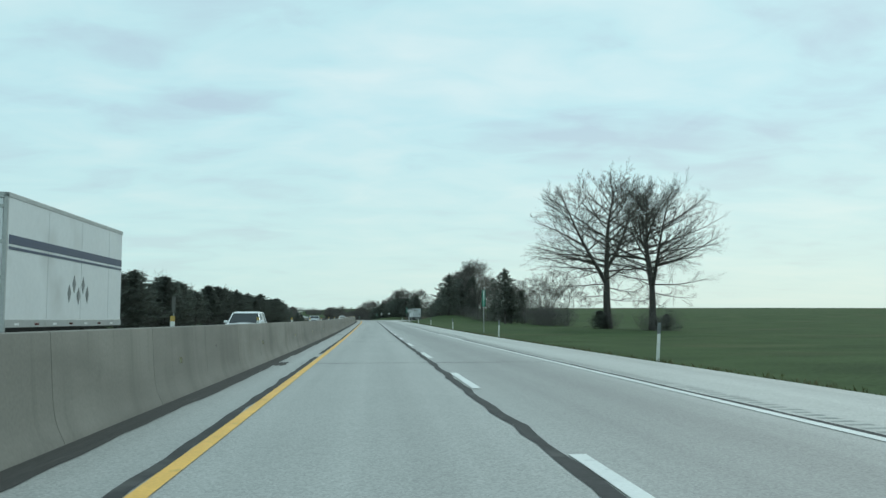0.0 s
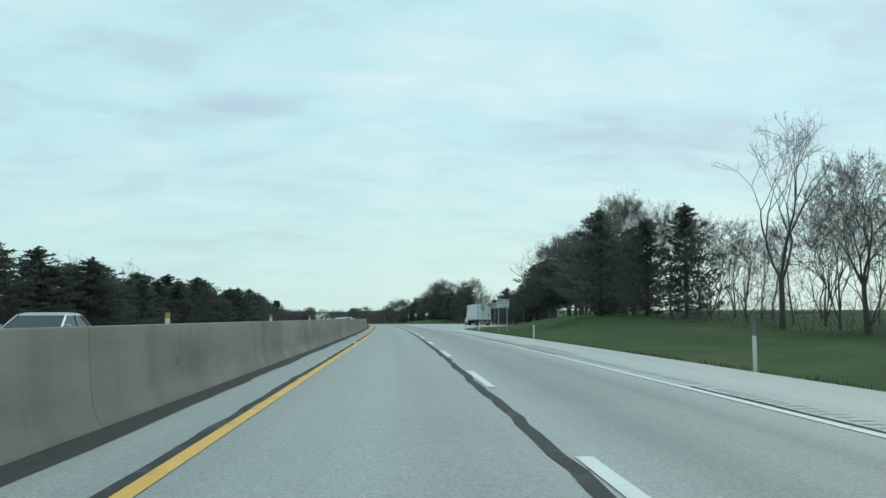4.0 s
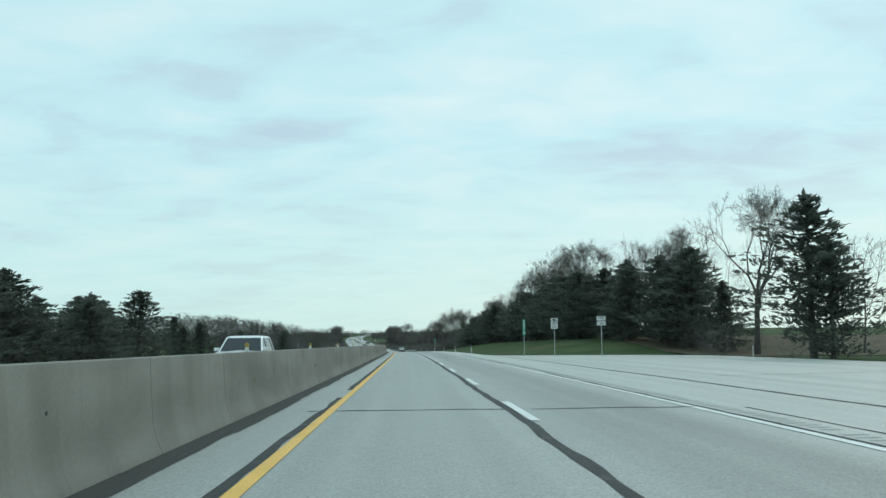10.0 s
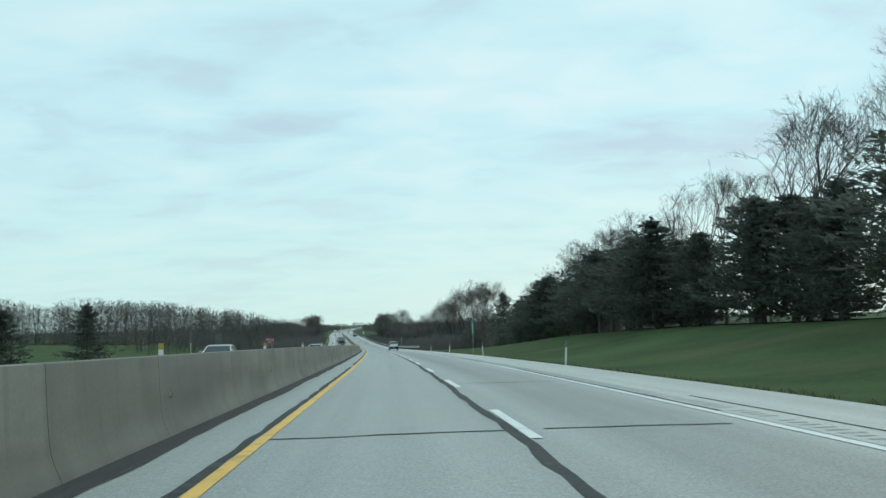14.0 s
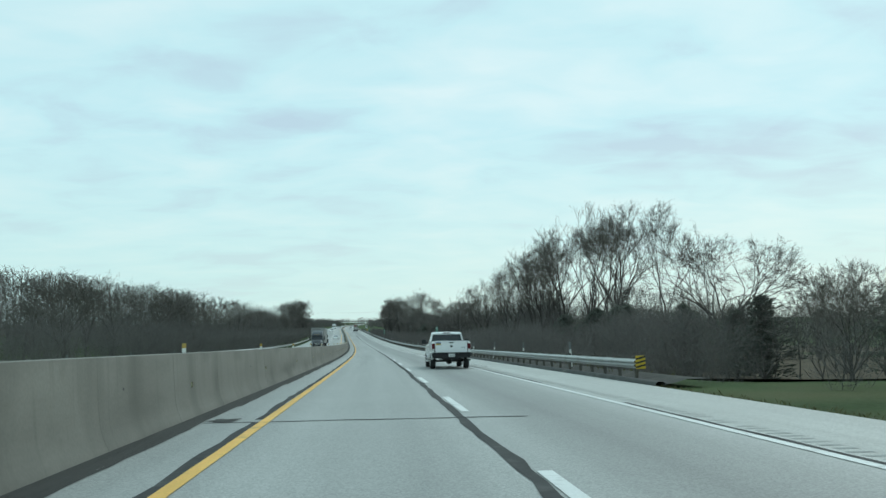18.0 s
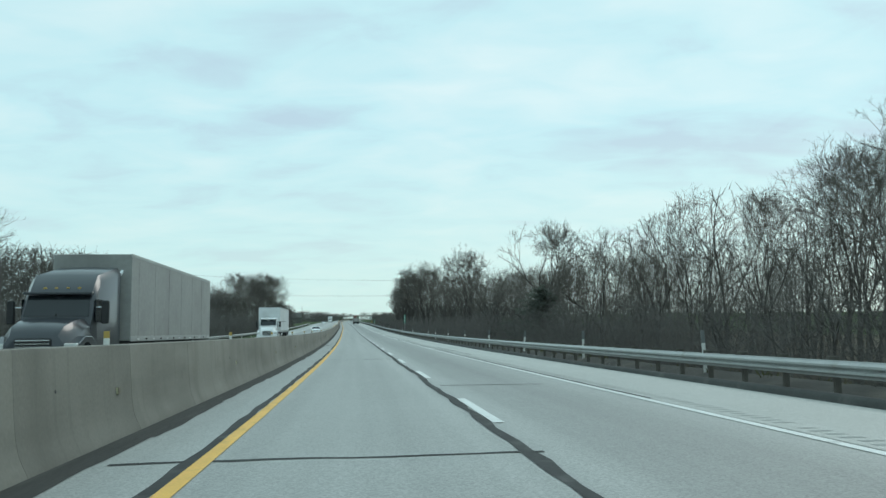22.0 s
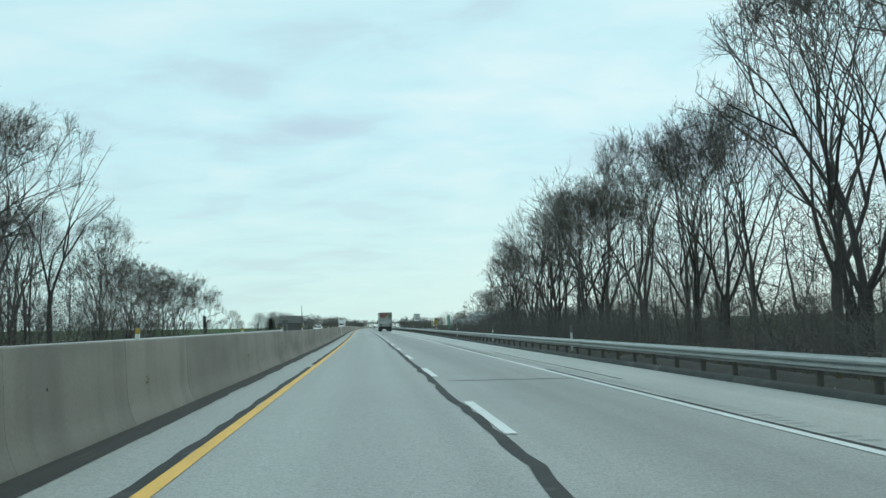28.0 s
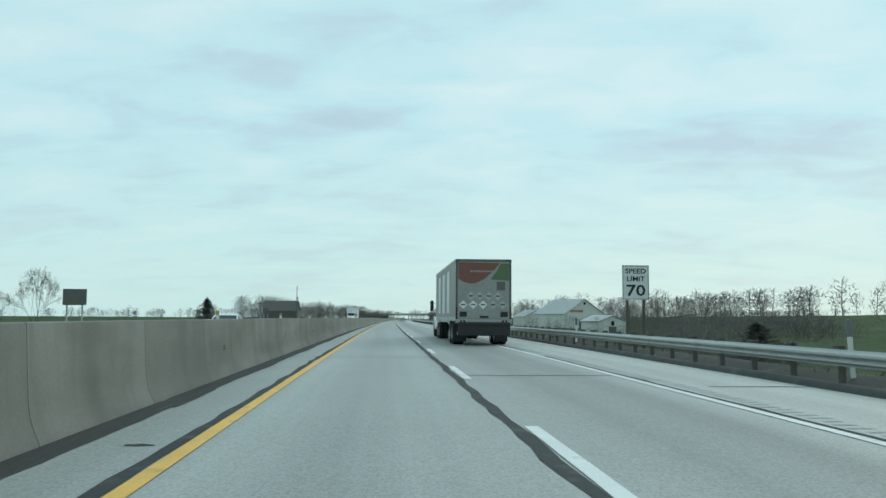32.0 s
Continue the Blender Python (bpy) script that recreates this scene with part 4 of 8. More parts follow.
def wood_of(kind, seed):
    r = random.Random(seed * 7)
    a = r.uniform(0, 6.28)
    c, s = math.cos(a), math.sin(a)
    if kind == "oak":
        return grown(seed, 17.0, (0.13, 0.45, 0.45, 2.4), ((0, 0.01, 0.01, 0.88), (0.3, -0.5, 0.2, 0.82), (0.34, 0.5, -0.3, 0.84)), 40, (11, 7, 3), 0.0098, 0.44, (-12, 66), 0.09, 0.34)
    if kind == "tall":
        return fanned(seed, 14.0, r.uniform(0.26, 0.4), 0.66, r.uniform(0.17, 0.21), 0.125, 6, 0.0088, (10, 22), 3, 0.05)
    if kind == "fork":
        return fanned(seed, 14.0, r.uniform(0.2, 0.34), 0.62, r.uniform(0.25, 0.31), 0.17, 6, 0.0088, (12, 27), r.choice((3, 4)))
    if kind == "open":
        return fanned(seed, 15.0, 0.38, 0.7, 0.36, 0.3, 6, 0.0105, (15, 36), 4, 0.01)
    if kind == "spread":
        return fanned(seed, 11.0, 0.24, 0.62, 0.55, 0.24, 6, 0.0095, (13, 33), 6, -0.01)
    if kind == "bush":
        return fanned(seed, 9.0, 0.06, 0.5, 0.42, 0.11, 6, 0.008, (14, 32), 5, 0.015)
    if kind == "light":
        crown = (0.08, 0.55, 0.27, 2.3)
        return grown(seed, 12.0, crown, ((0, 0.05 * c, 0.05 * s, 0.93), (0.3, 0.3 * c, 0.3 * s, 0.85)), 8, (4, 2, 1), 0.0125, 0.09, (20, 64), 0.1, 0.55).sprays(170, 12.0, crown, (0.6, 1.5), 0.016)
    if kind == "mid":
        crown = (0.06, 0.52, 0.32, 2.3)
        return grown(seed, 12.0, crown, ((0, 0.03 * c, 0.03 * s, 0.93), (0.3, 0.3 * c, 0.3 * s, 0.85)), 7, (3, 1, 0), 0.02, 0.1, (18, 64), 0.1, 0.55).sprays(300, 12.0, crown, (0.8, 1.8), 0.021)
    if kind == "far":
        crown = (0.03, 0.5, 0.36, 2.4)
        return grown(seed, 12.0, crown, ((0, 0, 0, 0.92),), 8, (2, 0, 0), 0.04, 0.14, (12, 64), 0.1, 0.6).sprays(150, 12.0, crown, (1.0, 2.2), 0.06)
    if kind == "dist":
        crown = (0.03, 0.5, 0.36, 2.4)
        return grown(seed, 12.0, crown, ((0, 0, 0, 0.92),), 4, (1, 0, 0), 0.08, 0.16, (12, 64), 0.1, 0.7).sprays(75, 12.0, crown, (1.4, 3.0), 0.17)
    stems = ((0, 0.1 * c, 0.1 * s, 0.8), (0, 0.6 * c, 0.6 * s, 0.7), (0, -0.6 * c, -0.6 * s, 0.7))
    crown = (0.01, 0.42, 0.5, 2.6)
    if kind == "thicket":
        return grown(seed, 3.0, crown, stems, 4, (2, 0, 0), 0.01, 0.014, (15, 66), 0.14, 0.6).sprays(360, 3.0, crown, (0.3, 0.75), 0.0088)
    return grown(seed, 3.0, crown, stems, 4, (3, 0, 1), 0.007, 0.013, (15, 66), 0.14, 0.6).sprays(330, 3.0, crown, (0.3, 0.75), 0.0075)


def cedar_meshes(seed, height, radius, boughs=150, low=0.05, slim=1.0, flat=0.4):
    """A red cedar: a trunk, side boughs and very many small sprays of foliage in an uneven, pointed crown."""
    r = random.Random(seed)
    w = Wood(seed + 1)
    w.tube([Vector((0, 0, -0.3)), Vector((0.03, 0.05, height * 0.5)), Vector((0, 0, height * 0.97))], height * 0.018, 0.02, 6, False)
    vs, fs = [], []
    lobe = [r.uniform(0.7, 1.2) for _ in range(9)]

    def leaf(c, d, size):
        sd = d.cross(Vector((r.gauss(0, 1), r.gauss(0, 1), r.gauss(0, 1)))).normalized()
        up = d.cross(sd)
        b0 = len(vs)
        vs.extend([c - d * size * 0.6, c + sd * size * 0.27 + up * size * 0.12, c + d * size * 1.1, c - sd * size * 0.27 + up * size * 0.14])
        fs.extend([(b0, b0 + 1, b0 + 2), (b0, b0 + 2, b0 + 3)])

    k_size = 0.55 + 0.045 * height
    for k in range(boughs):
        u = low + (1 - low) * ((k + r.random()) / boughs) ** 0.92
        a = k * 2.4 + r.gauss(0, 0.4)
        prof = min(1.0, (u - low) / 0.16 + 0.5) * (1 - u) ** (0.75 * slim) * 1.3
        ln = radius * prof * r.choice((0.6, 0.85, 1.0, 1.08, 1.3)) * lobe[int(a / 2 / math.pi * 9) % 9] + 0.15
        p = Vector((0, 0, height * u))
        rise = r.uniform(-0.12, flat)
        q = Vector((math.cos(a) * ln, math.sin(a) * ln, height * u + ln * rise))
        if k % 2 == 0:
            w.tube([p, p.lerp(q, 0.9)], 0.035, 0.01, 3, False)
        out = (q - p).normalized()
        # flat plates of sprays out along the bough, its tip turned up
        for j in range(int(14 + 17 * prof)):
            t = 0.15 + 0.9 * r.random() ** 0.6
            spread = (0.1 + 0.2 * ln * (1.1 - t))
            c = p.lerp(q, t) + Vector((r.gauss(0, 1), r.gauss(0, 1), r.gauss(0, 0.45))) * spread + Vector((0, 0, 0.16 * ln * max(0, t - 0.55)))
            leaf(c, (out + Vector((r.gauss(0, 0.6), r.gauss(0, 0.6), r.gauss(0.45, 0.45)))).normalized(), r.uniform(0.16, 0.36) * k_size)
        # foliage close to the trunk
        for j in range(4):
            a2 = r.uniform(0, 6.283)
            q2 = radius * prof * r.uniform(0.1, 0.55)
            leaf(Vector((math.cos(a2) * q2, math.sin(a2) * q2, height * u + r.gauss(0, 0.25))), Vector((r.gauss(0, 1), r.gauss(0, 1), r.gauss(0.3, 0.8))).normalized(), r.uniform(0.3, 0.5) * k_size)
    for j in range(14):
        leaf(Vector((r.gauss(0, 0.06), r.gauss(0, 0.06), height * r.uniform(0.93, 1.0))), Vector((r.gauss(0, 0.3), r.gauss(0, 0.3), 1)).normalized(), r.uniform(0.12, 0.24) * k_size)
    return (mesh_of("cedar_trunk", w.tv, w.tf, M_BARK, True), mesh_of("cedar_crown", vs, fs, M_CEDAR))


P_OAK = [wood_of("oak", 21).meshes("oak"), wood_of("oak", 27).meshes("oak")]
P_OPEN = [wood_of("open", 24).meshes("tree"), wood_of("open", 29).meshes("tree")]
P_SPREAD = [wood_of("spread", 37).meshes("tree")]
P_TALL = [wood_of("tall", 31 + i).meshes("tree") for i in range(5)]
P_FORK = [wood_of("fork", 41 + i).meshes("tree") for i in range(6)]
P_BUSH = [wood_of("bush", 55 + i).meshes("tree") for i in range(2)]
P_CEDAR = [cedar_meshes(61 + i, 10.0, (2.7, 2.3, 3.1, 2.5, 2.8)[i], 120, 0.04, 0.85) for i in range(5)]
P_CONE = [cedar_meshes(66 + i, 10.0, 2.5, 190, 0.03, 1.05) for i in range(2)]
P_RAGGED = [cedar_meshes(77 + i, 11.0, 3.2, 88, 0.2, 0.95, 0.3) for i in range(2)]
P_PINE = [cedar_meshes(71 + i, 11.0, 3.3, 105, 0.22, 0.65, 0.25) for i in range(3)]
W_LIGHT = [wood_of("light", 51 + i) for i in range(5)]
W_MID = [wood_of("mid", 101 + i) for i in range(4)]
W_FAR = [wood_of("far", 91 + i) for i in range(4)]
W_DIST = [wood_of("dist", 95 + i) for i in range(4)]
W_THICKET = [wood_of("thicket", 86 + i) for i in range(4)]
W_SHRUB = [wood_of("shrub", 81 + i) for i in range(5)]

LABELS = {"spread": "broad bare tree with limbs fanned out from a low fork", "open": "tall bare tree with sinuous open limbs", "oak": "large bare oak with a broad crown in the field", "bush": "low bare tree with a dense rounded crown", "tall": "slender bare deciduous tree at the wood's edge", "fork": "bare forked deciduous tree at the wood's edge",
          "cedar": "dark green red cedar on the grass bank", "pine": "dark evergreen with bare lower trunk", "cone": "dense conical dark red cedar", "ragged": "ragged conical evergreen with tiered boughs"}
SETS = {"oak": (P_OAK, 17.0), "open": (P_OPEN, 15.0), "spread": (P_SPREAD, 11.0), "bush": (P_BUSH, 9.0), "tall": (P_TALL, 14.0), "fork": (P_FORK, 14.0), "cedar": (P_CEDAR, 10.0), "pine": (P_PINE, 11.0), "cone": (P_CONE, 10.0), "ragged": (P_RAGGED, 11.0)}
rt = random.Random(99)


def soil(s, o):
    return at(s, o, land(s, o) - 0.05 if (o > edge(s) or o < -17.5) else 0.0)


def plant(kind, s, o, h, wide=1.0, pick=None, label="", turn=None):
    protos, base = SETS[kind]
    pick = rt.randrange(len(protos)) if pick is None else pick
    tr, cr = protos[pick]
    k = h / base
    m = Matrix.Translation(soil(s, o)) @ Matrix.Rotation(rt.uniform(0, 6.28) if turn is None else turn, 4, "Z") @ Matrix.Diagonal((k * wide, k * wide, k, 1))
    t = thing({"cedar": "cedar_tree", "cone": "cedar_tree", "pine": "evergreen_tree", "ragged": "evergreen_tree", "oak": "oak_tree"}.get(kind, "bare_tree"), label or LABELS[kind], "tree", m)
    part("trunk", tr, None, t)
    part("crown", cr, None, t)
    return t


class Mass:
    """Many small plants joined into one mesh."""

    def __init__(self):
        self.v, self.f, self.n = [], [], 0

    def add(self, w, m):
        a = np.array([tuple(q) for q in w.tv + w.wv])
        mm = np.array(m)
        self.v.append(a @ mm[:3, :3].T + mm[:3, 3])
        k = len(w.tv)
        self.f += [tuple(i + self.n for i in q) for q in w.tf] + [tuple(i + self.n + k for i in q) for q in w.wf]
        self.n += len(a)

    def make(self, name, label, category, material):
        me = mesh_of(name, np.concatenate(self.v).tolist(), self.f, material)
        return tagged(part(name, me), label, category, kind="stuff")


def place_m(s, o, k, wide=1.0):
    return Matrix.Translation(soil(s, o)) @ Matrix.Rotation(rt.uniform(0, 6.28), 4, "Z") @ Matrix.Diagonal((k * wide, k * wide, k, 1))


def along(s0, s1, o0, o1, gap):
    s = s0
    while s < s1:
        u = (s - s0) / max(1e-6, s1 - s0)
        yield s + rt.uniform(-0.4, 0.4) * gap, rt.uniform(o0[0] + (o0[1] - o0[0]) * u, o1[0] + (o1[1] - o1[0]) * u)
        s += gap * rt.uniform(0.6, 1.4)


def wood(s0, s1, o0, o1, gap, kinds, hs, wide=(0.95, 1.2)):
    """A row of trees of mixed kinds between two stations; offsets may run obliquely."""
    for s, o in along(s0, s1, o0, o1, gap):
        plant(rt.choice(kinds), s, o, rt.uniform(*hs), rt.uniform(*wide))


def grow_row(mass, protos, s0, s1, o0, o1, gap, size, wide):
    """A row of joined plants; size is a share of the plant's own height."""
    for s, o in along(s0, s1, o0, o1, gap):
        mass.add(rt.choice(protos), place_m(s, o, rt.uniform(*size), rt.uniform(*wide)))


# single trees
plant("oak", 83.3, 23.3, 16.9, 1.1, 0, turn=0.6)
plant("oak", 70.8, 24.0, 14.2, 1.05, 1, turn=2.0)
plant("cedar", 82.3, 22.2, 1.9, 2.6, 1, "low dark evergreen shrub at the foot of the oak")
plant("cedar", 70.6, 25.2, 1.5, 2.6, 2, "low dark evergreen shrub at the foot of the oak")
plant("ragged", 139.9, 21.4, 9.4, 1.25, 1)
plant("cedar", 140.6, 22.6, 6.4, 1.2, 1)
plant("cedar", 143.5, 25.0, 6.0, 1.3, 3)
plant("fork", 135.5, 24.0, 7.2, 1.1)
plant("bush", 121.5, 25.2, 8.8, 1.15, 0)
plant("bush", 117, 27, 6.0, 1.2, 1)
plant("bush", 127, 26, 6.6, 1.2, 1)
plant("fork", 179.9, 22.0, 13.0, 1.15)
plant("fork", 172.5, 23.0, 9.5, 1.2)
plant("cedar", 166, 23.5, 4.8, 1.5, 3)
plant("cedar", 158, 24.5, 4.0, 1.6, 0)
plant("cedar", 212.5, 19.0, 10.4, 1.3, 2)
plant("cedar", 207, 22.0, 9.0, 1.25, 1)
plant("ragged", 634, 24.4, 11.3, 1.15, 0)
plant("cedar", 628, 25.6, 4.2, 1.7, 2)
plant("cedar", 640, 25.0, 4.0, 1.7, 0)
plant("ragged", 383.5, 26.2, 11.4, 1.4, 1)
plant("cedar", 382.0, 26.8, 8.0, 1.4, 2)
plant("cedar", 552.3, -31.9, 6.8, 1.2, 2)
plant("cedar", 510.5, -50.7, 8.8, 1.2, 0)
plant("cedar", 481.5, -39.0, 6.4, 1.4, 4)
plant("cedar", 477.0, -41.0, 5.6, 1.5, 0)
plant("cedar", 497.0, -40.1, 3.0, 1.5, 3)
plant("cedar", 506.5, -36.0, 5.8, 1.3, 2)
plant("cedar", 526.5, -29.5, 5.2, 1.4, 1)
plant("cone", 1238.2, -33.1, 5.2, 1.4, 1)
plant("bush", 1174.5, -35.6, 6.4, 0.75, 1)
plant("tall", 1172, -38, 4.2, 1.2)
plant("cone", 1134, 18.0, 2.6, 2.1, 1)
plant("bush", 1107, 20.5, 8.8, 1.05, 1)
plant("cone", 1088.4, 22.0, 6.4, 1.4, 0)
plant("cedar", 1085.0, 23.0, 5.4, 1.4, 2)
plant("tall", 1088.0, 19.5, 8.4, 1.1, 0)
plant("bush", 1098.0, 22.0, 5.8, 1.1, 0)
plant("tall", 1065.0, 18.7, 12.0, 1.2, 1)
plant("tall", 1089.0, 18.5, 7.8, 1.2, 2)
plant("tall", 1093.0, 18.2, 5.8, 1.2, 3)
plant("cedar", 1103, 22.0, 4.6, 1.5, 1)
plant("cedar", 1100, 20.8, 4.0, 1.5, 3)
plant("cedar", 1106, 23.6, 4.8, 1.5, 0)
plant("open", 822, 16.4, 13.0, 0.9, 0)
plant("cedar", 813, 14.0, 6.4, 1.7, 2)
plant("bush", 807, 15.5, 8.0, 0.8, 0)
plant("open", 918, 22.9, 18.4, 0.95, 1)
plant("spread", 669.2, 26.2, 11.6, 1.0, 0)
plant("fork", 717.2, 32.5, 20.0, 0.95, 3)
plant("bush", 655, 33, 6.4, 1.1, 1)
plant("open", 399.5, 29.0, 14.5, 0.85, 0)
plant("cedar", 404.5, 28.0, 6.8, 1.3, 1)
plant("tall", 880.5, 19.8, 12.0, 1.1, 1)
# right side, in order along the road
wood(152, 206, (23, 23), (29, 28), 4.5, ["fork", "bush", "bush"], (6, 9.5))
wood(200, 226, (20, 23), (25, 26), 4, ["cedar", "cedar", "tall"], (7.5, 10))
wood(226, 240, (23, 25), (26, 28), 3.8, ["cedar", "pine"], (8.5, 11), (1.3, 1.6))
wood(240, 296, (25, 27.5), (28, 30), 3.8, ["pine"], (9, 11.5), (1.3, 1.6))
wood(230, 285, (28, 31), (31, 34), 5, ["tall", "fork", "fork"], (13.5, 16), (1.0, 1.25))
wood(285, 312, (30, 31), (34, 35), 4.0, ["fork", "fork", "tall"], (14.6, 16.6), (1.0, 1.3))
wood(345, 368, (29, 30), (34, 34), 3.2, ["cedar", "cedar"], (6.0, 7.4), (1.4, 1.7))
wood(300, 346, (28, 29), (32, 33), 4.2, ["cedar", "cedar"], (6.0, 8.5), (1.2, 1.5))
wood(366, 380, (28, 27), (33, 31), 4.5, ["fork", "tall"], (7.0, 8.6))
wood(412, 470, (25, 22), (30, 25), 3.6, ["cedar", "cedar", "pine"], (8, 10.5), (1.4, 1.8))
wood(418, 450, (28, 27), (32, 31), 5.0, ["tall", "fork", "fork"], (11.5, 13.5), (1.0, 1.3))
wood(450, 522, (26, 26), (31, 30), 4.4, ["tall", "fork", "fork"], (13.5, 16.5), (1.0, 1.3))
wood(522, 600, (26, 26), (31, 30), 4.6, ["tall", "fork", "fork"], (11.5, 14), (1.0, 1.3))
wood(600, 634, (28, 28), (33, 32), 6, ["fork", "tall"], (11, 13.5))
wood(470, 500, (22.5, 22.5), (26, 26), 3.4, ["pine", "pine", "cedar"], (8.2, 10.4), (1.35, 1.6))
wood(500, 605, (22, 21.5), (26, 26), 3.6, ["cedar", "pine", "cedar"], (7.0, 9.4), (1.4, 1.8))
wood(604, 630, (24, 26), (28, 30), 3.6, ["cedar", "pine"], (6.5, 8.6), (1.2, 1.5))
wood(640, 690, (18, 17), (26, 24), 2.8, ["cedar", "bush", "bush"], (4.2, 5.6), (1.2, 1.5))
wood(648, 700, (32, 32), (38, 40), 6, ["bush", "fork"], (6, 7.5), (1.0, 1.2))
wood(708, 746, (29, 25), (36, 31), 4.0, ["fork", "fork", "tall"], (18.5, 21), (0.9, 1.15))
wood(746, 768, (25, 24), (31, 30), 4.2, ["fork", "tall"], (14, 16.5), (0.9, 1.15))
wood(722, 746, (22, 18), (27, 24), 4.0, ["fork", "fork", "tall"], (14.5, 17), (0.9, 1.15))
wood(746, 766, (18, 15), (24, 22), 4.2, ["fork", "fork", "bush"], (11, 13.5), (0.9, 1.15))
wood(684, 713, (22, 22), (28, 28), 3.2, ["cedar", "cone"], (5.4, 6.6), (1.5, 1.8))
wood(764, 776, (16, 16), (21, 21), 3.2, ["fork", "tall"], (9, 11), (1.0, 1.2))
wood(772, 892, (14, 14), (19, 20), 4.2, ["tall", "fork"], (8.0, 10.5), (1.05, 1.35))
wood(892, 940, (15, 14), (20, 20), 4, ["tall", "fork"], (11, 13.5), (1.05, 1.3))
wood(940, 988, (13, 13.5), (20, 20), 3.4, ["tall", "fork", "fork"], (14.0, 17.5), (1.0, 1.3))
wood(988, 1018, (14, 14), (20, 20), 3.2, ["tall", "fork", "fork"], (12.8, 14.8), (1.0, 1.25))
wood(1018, 1048, (14, 14), (21, 21), 3.0, ["fork", "tall", "fork"], (13.5, 16.5), (1.0, 1.25))
wood(1048, 1066, (15, 16), (21, 22), 2.8, ["tall", "fork", "fork"], (11, 13.5), (1.0, 1.25))
wood(1066, 1086, (16, 17), (24, 25), 3.0, ["tall", "fork", "bush"], (7.5, 9.8), (0.9, 1.15))
# left side
wood(60, 300, (-49, -43), (-41, -37), 3.6, ["cedar", "cedar", "pine"], (7.2, 9.8), (1.5, 1.9))

wood(300, 440, (-42, -43), (-34, -36), 3.9, ["cedar", "cedar"], (7.2, 9.8), (1.5, 1.9))
wood(690, 930, (-38, -36), (-31, -29), 9.5, ["fork", "bush", "fork"], (9, 11.5), (1.2, 1.5))
wood(922, 944, (-34, -32), (-27, -26), 4.2, ["fork", "bush"], (9, 10.5), (1.1, 1.3))
wood(946, 992, (-32, -30), (-26, -25), 4.0, ["fork", "fork", "tall"], (13, 15), (1.0, 1.25))
plant("oak", 1003, -28, 14.5, 1.0, 1)
wood(1030, 1062, (-28, -27), (-23, -23), 3.6, ["bush", "fork"], (8, 9.5), (1.0, 1.2))
plant("bush", 1068.5, -23.5, 7.4, 0.9, 0)
wood(992, 1012, (-32, -29), (-23, -23), 3.6, ["fork", "tall", "fork"], (15, 17), (1.1, 1.4))
wood(1012, 1030, (-32, -29), (-23, -23), 4.0, ["fork", "tall", "fork"], (11.5, 13.5), (1.1, 1.4))

# far and inner woods, joined
deep = Mass()
grow_row(deep, W_MID, 690, 935, (-42, -40), (-28, -27), 5, (0.55, 0.78), (1.0, 1.3))
grow_row(deep, W_LIGHT, 90, 320, (-60, -55), (-52, -46), 10, (0.95, 1.1), (1.0, 1.3))
grow_row(deep, W_LIGHT, 940, 1050, (-62, -46), (-48, -36), 2.0, (1, 1.33), (1.2, 1.6))
grow_row(deep, W_LIGHT, 720, 1060, (20, 19), (27, 26), 2.8, (0.708, 1), (1.2, 1.6))
grow_row(deep, W_LIGHT, 400, 640, (31, 30), (42, 40), 8, (0.75, 1.08), (1.2, 1.6))
grow_row(deep, W_LIGHT, 300, 340, (33, 34), (40, 40), 8, (0.667, 0.917), (1.2, 1.6))
grow_row(deep, W_LIGHT, 440, 520, (-70, -64), (-52, -54), 4, (0.417, 0.625), (1.2, 1.6))
grow_row(deep, W_LIGHT, 700, 960, (-80, -48), (-50, -32), 3.0, (0.667, 0.917), (1.2, 1.6))
grow_row(deep, W_LIGHT, 150, 215, (26, 27), (34, 34), 3.0, (0.5, 0.75), (1.2, 1.6))
grow_row(deep, W_LIGHT, 645, 1090, (17, 17), (24, 24), 3.0, (0.25, 0.45), (1.2, 1.6))
grow_row(deep, W_LIGHT, 690, 1050, (-36, -34), (-26, -25), 2.4, (0.333, 0.542), (1.2, 1.6))
grow_row(deep, W_FAR, 620, 820, (-190, -115), (-170, -100), 2.8, (1, 1.33), (0.9, 1.3))
grow_row(deep, W_FAR, 640, 840, (-215, -130), (-190, -115), 3.0, (1.08, 1.5), (0.9, 1.3))
grow_row(deep, W_FAR, 600, 840, (-235, -150), (-205, -125), 4.0, (1.08, 1.5), (0.9, 1.3))
grow_row(deep, W_FAR, 740, 900, (-110, -70), (-60, -50), 2.0, (0.5, 0.75), (0.9, 1.3))
grow_row(deep, W_FAR, 620, 820, (-172, -102), (-160, -92), 2.4, (0.333, 0.583), (0.9, 1.3))
grow_row(deep, W_FAR, 820, 940, (-115, -62), (-100, -50), 1.8, (1.25, 1.58), (0.9, 1.3))
grow_row(deep, W_FAR, 830, 960, (-128, -72), (-116, -60), 2.2, (1.33, 1.67), (0.9, 1.3))
grow_row(deep, W_FAR, 480, 640, (-240, -200), (-210, -180), 2.4, (0.833, 1.25), (0.9, 1.3))
grow_row(deep, W_FAR, 470, 650, (-235, -165), (-222, -150), 2.4, (0.375, 0.583), (0.9, 1.3))
grow_row(deep, W_LIGHT, 1072, 1112, (24, 26), (50, 50), 1.2, (0.375, 0.542), (0.9, 1.3))
grow_row(deep, W_MID, 712, 850, (27, 26), (36, 35), 2.2, (0.708, 1), (0.9, 1.3))
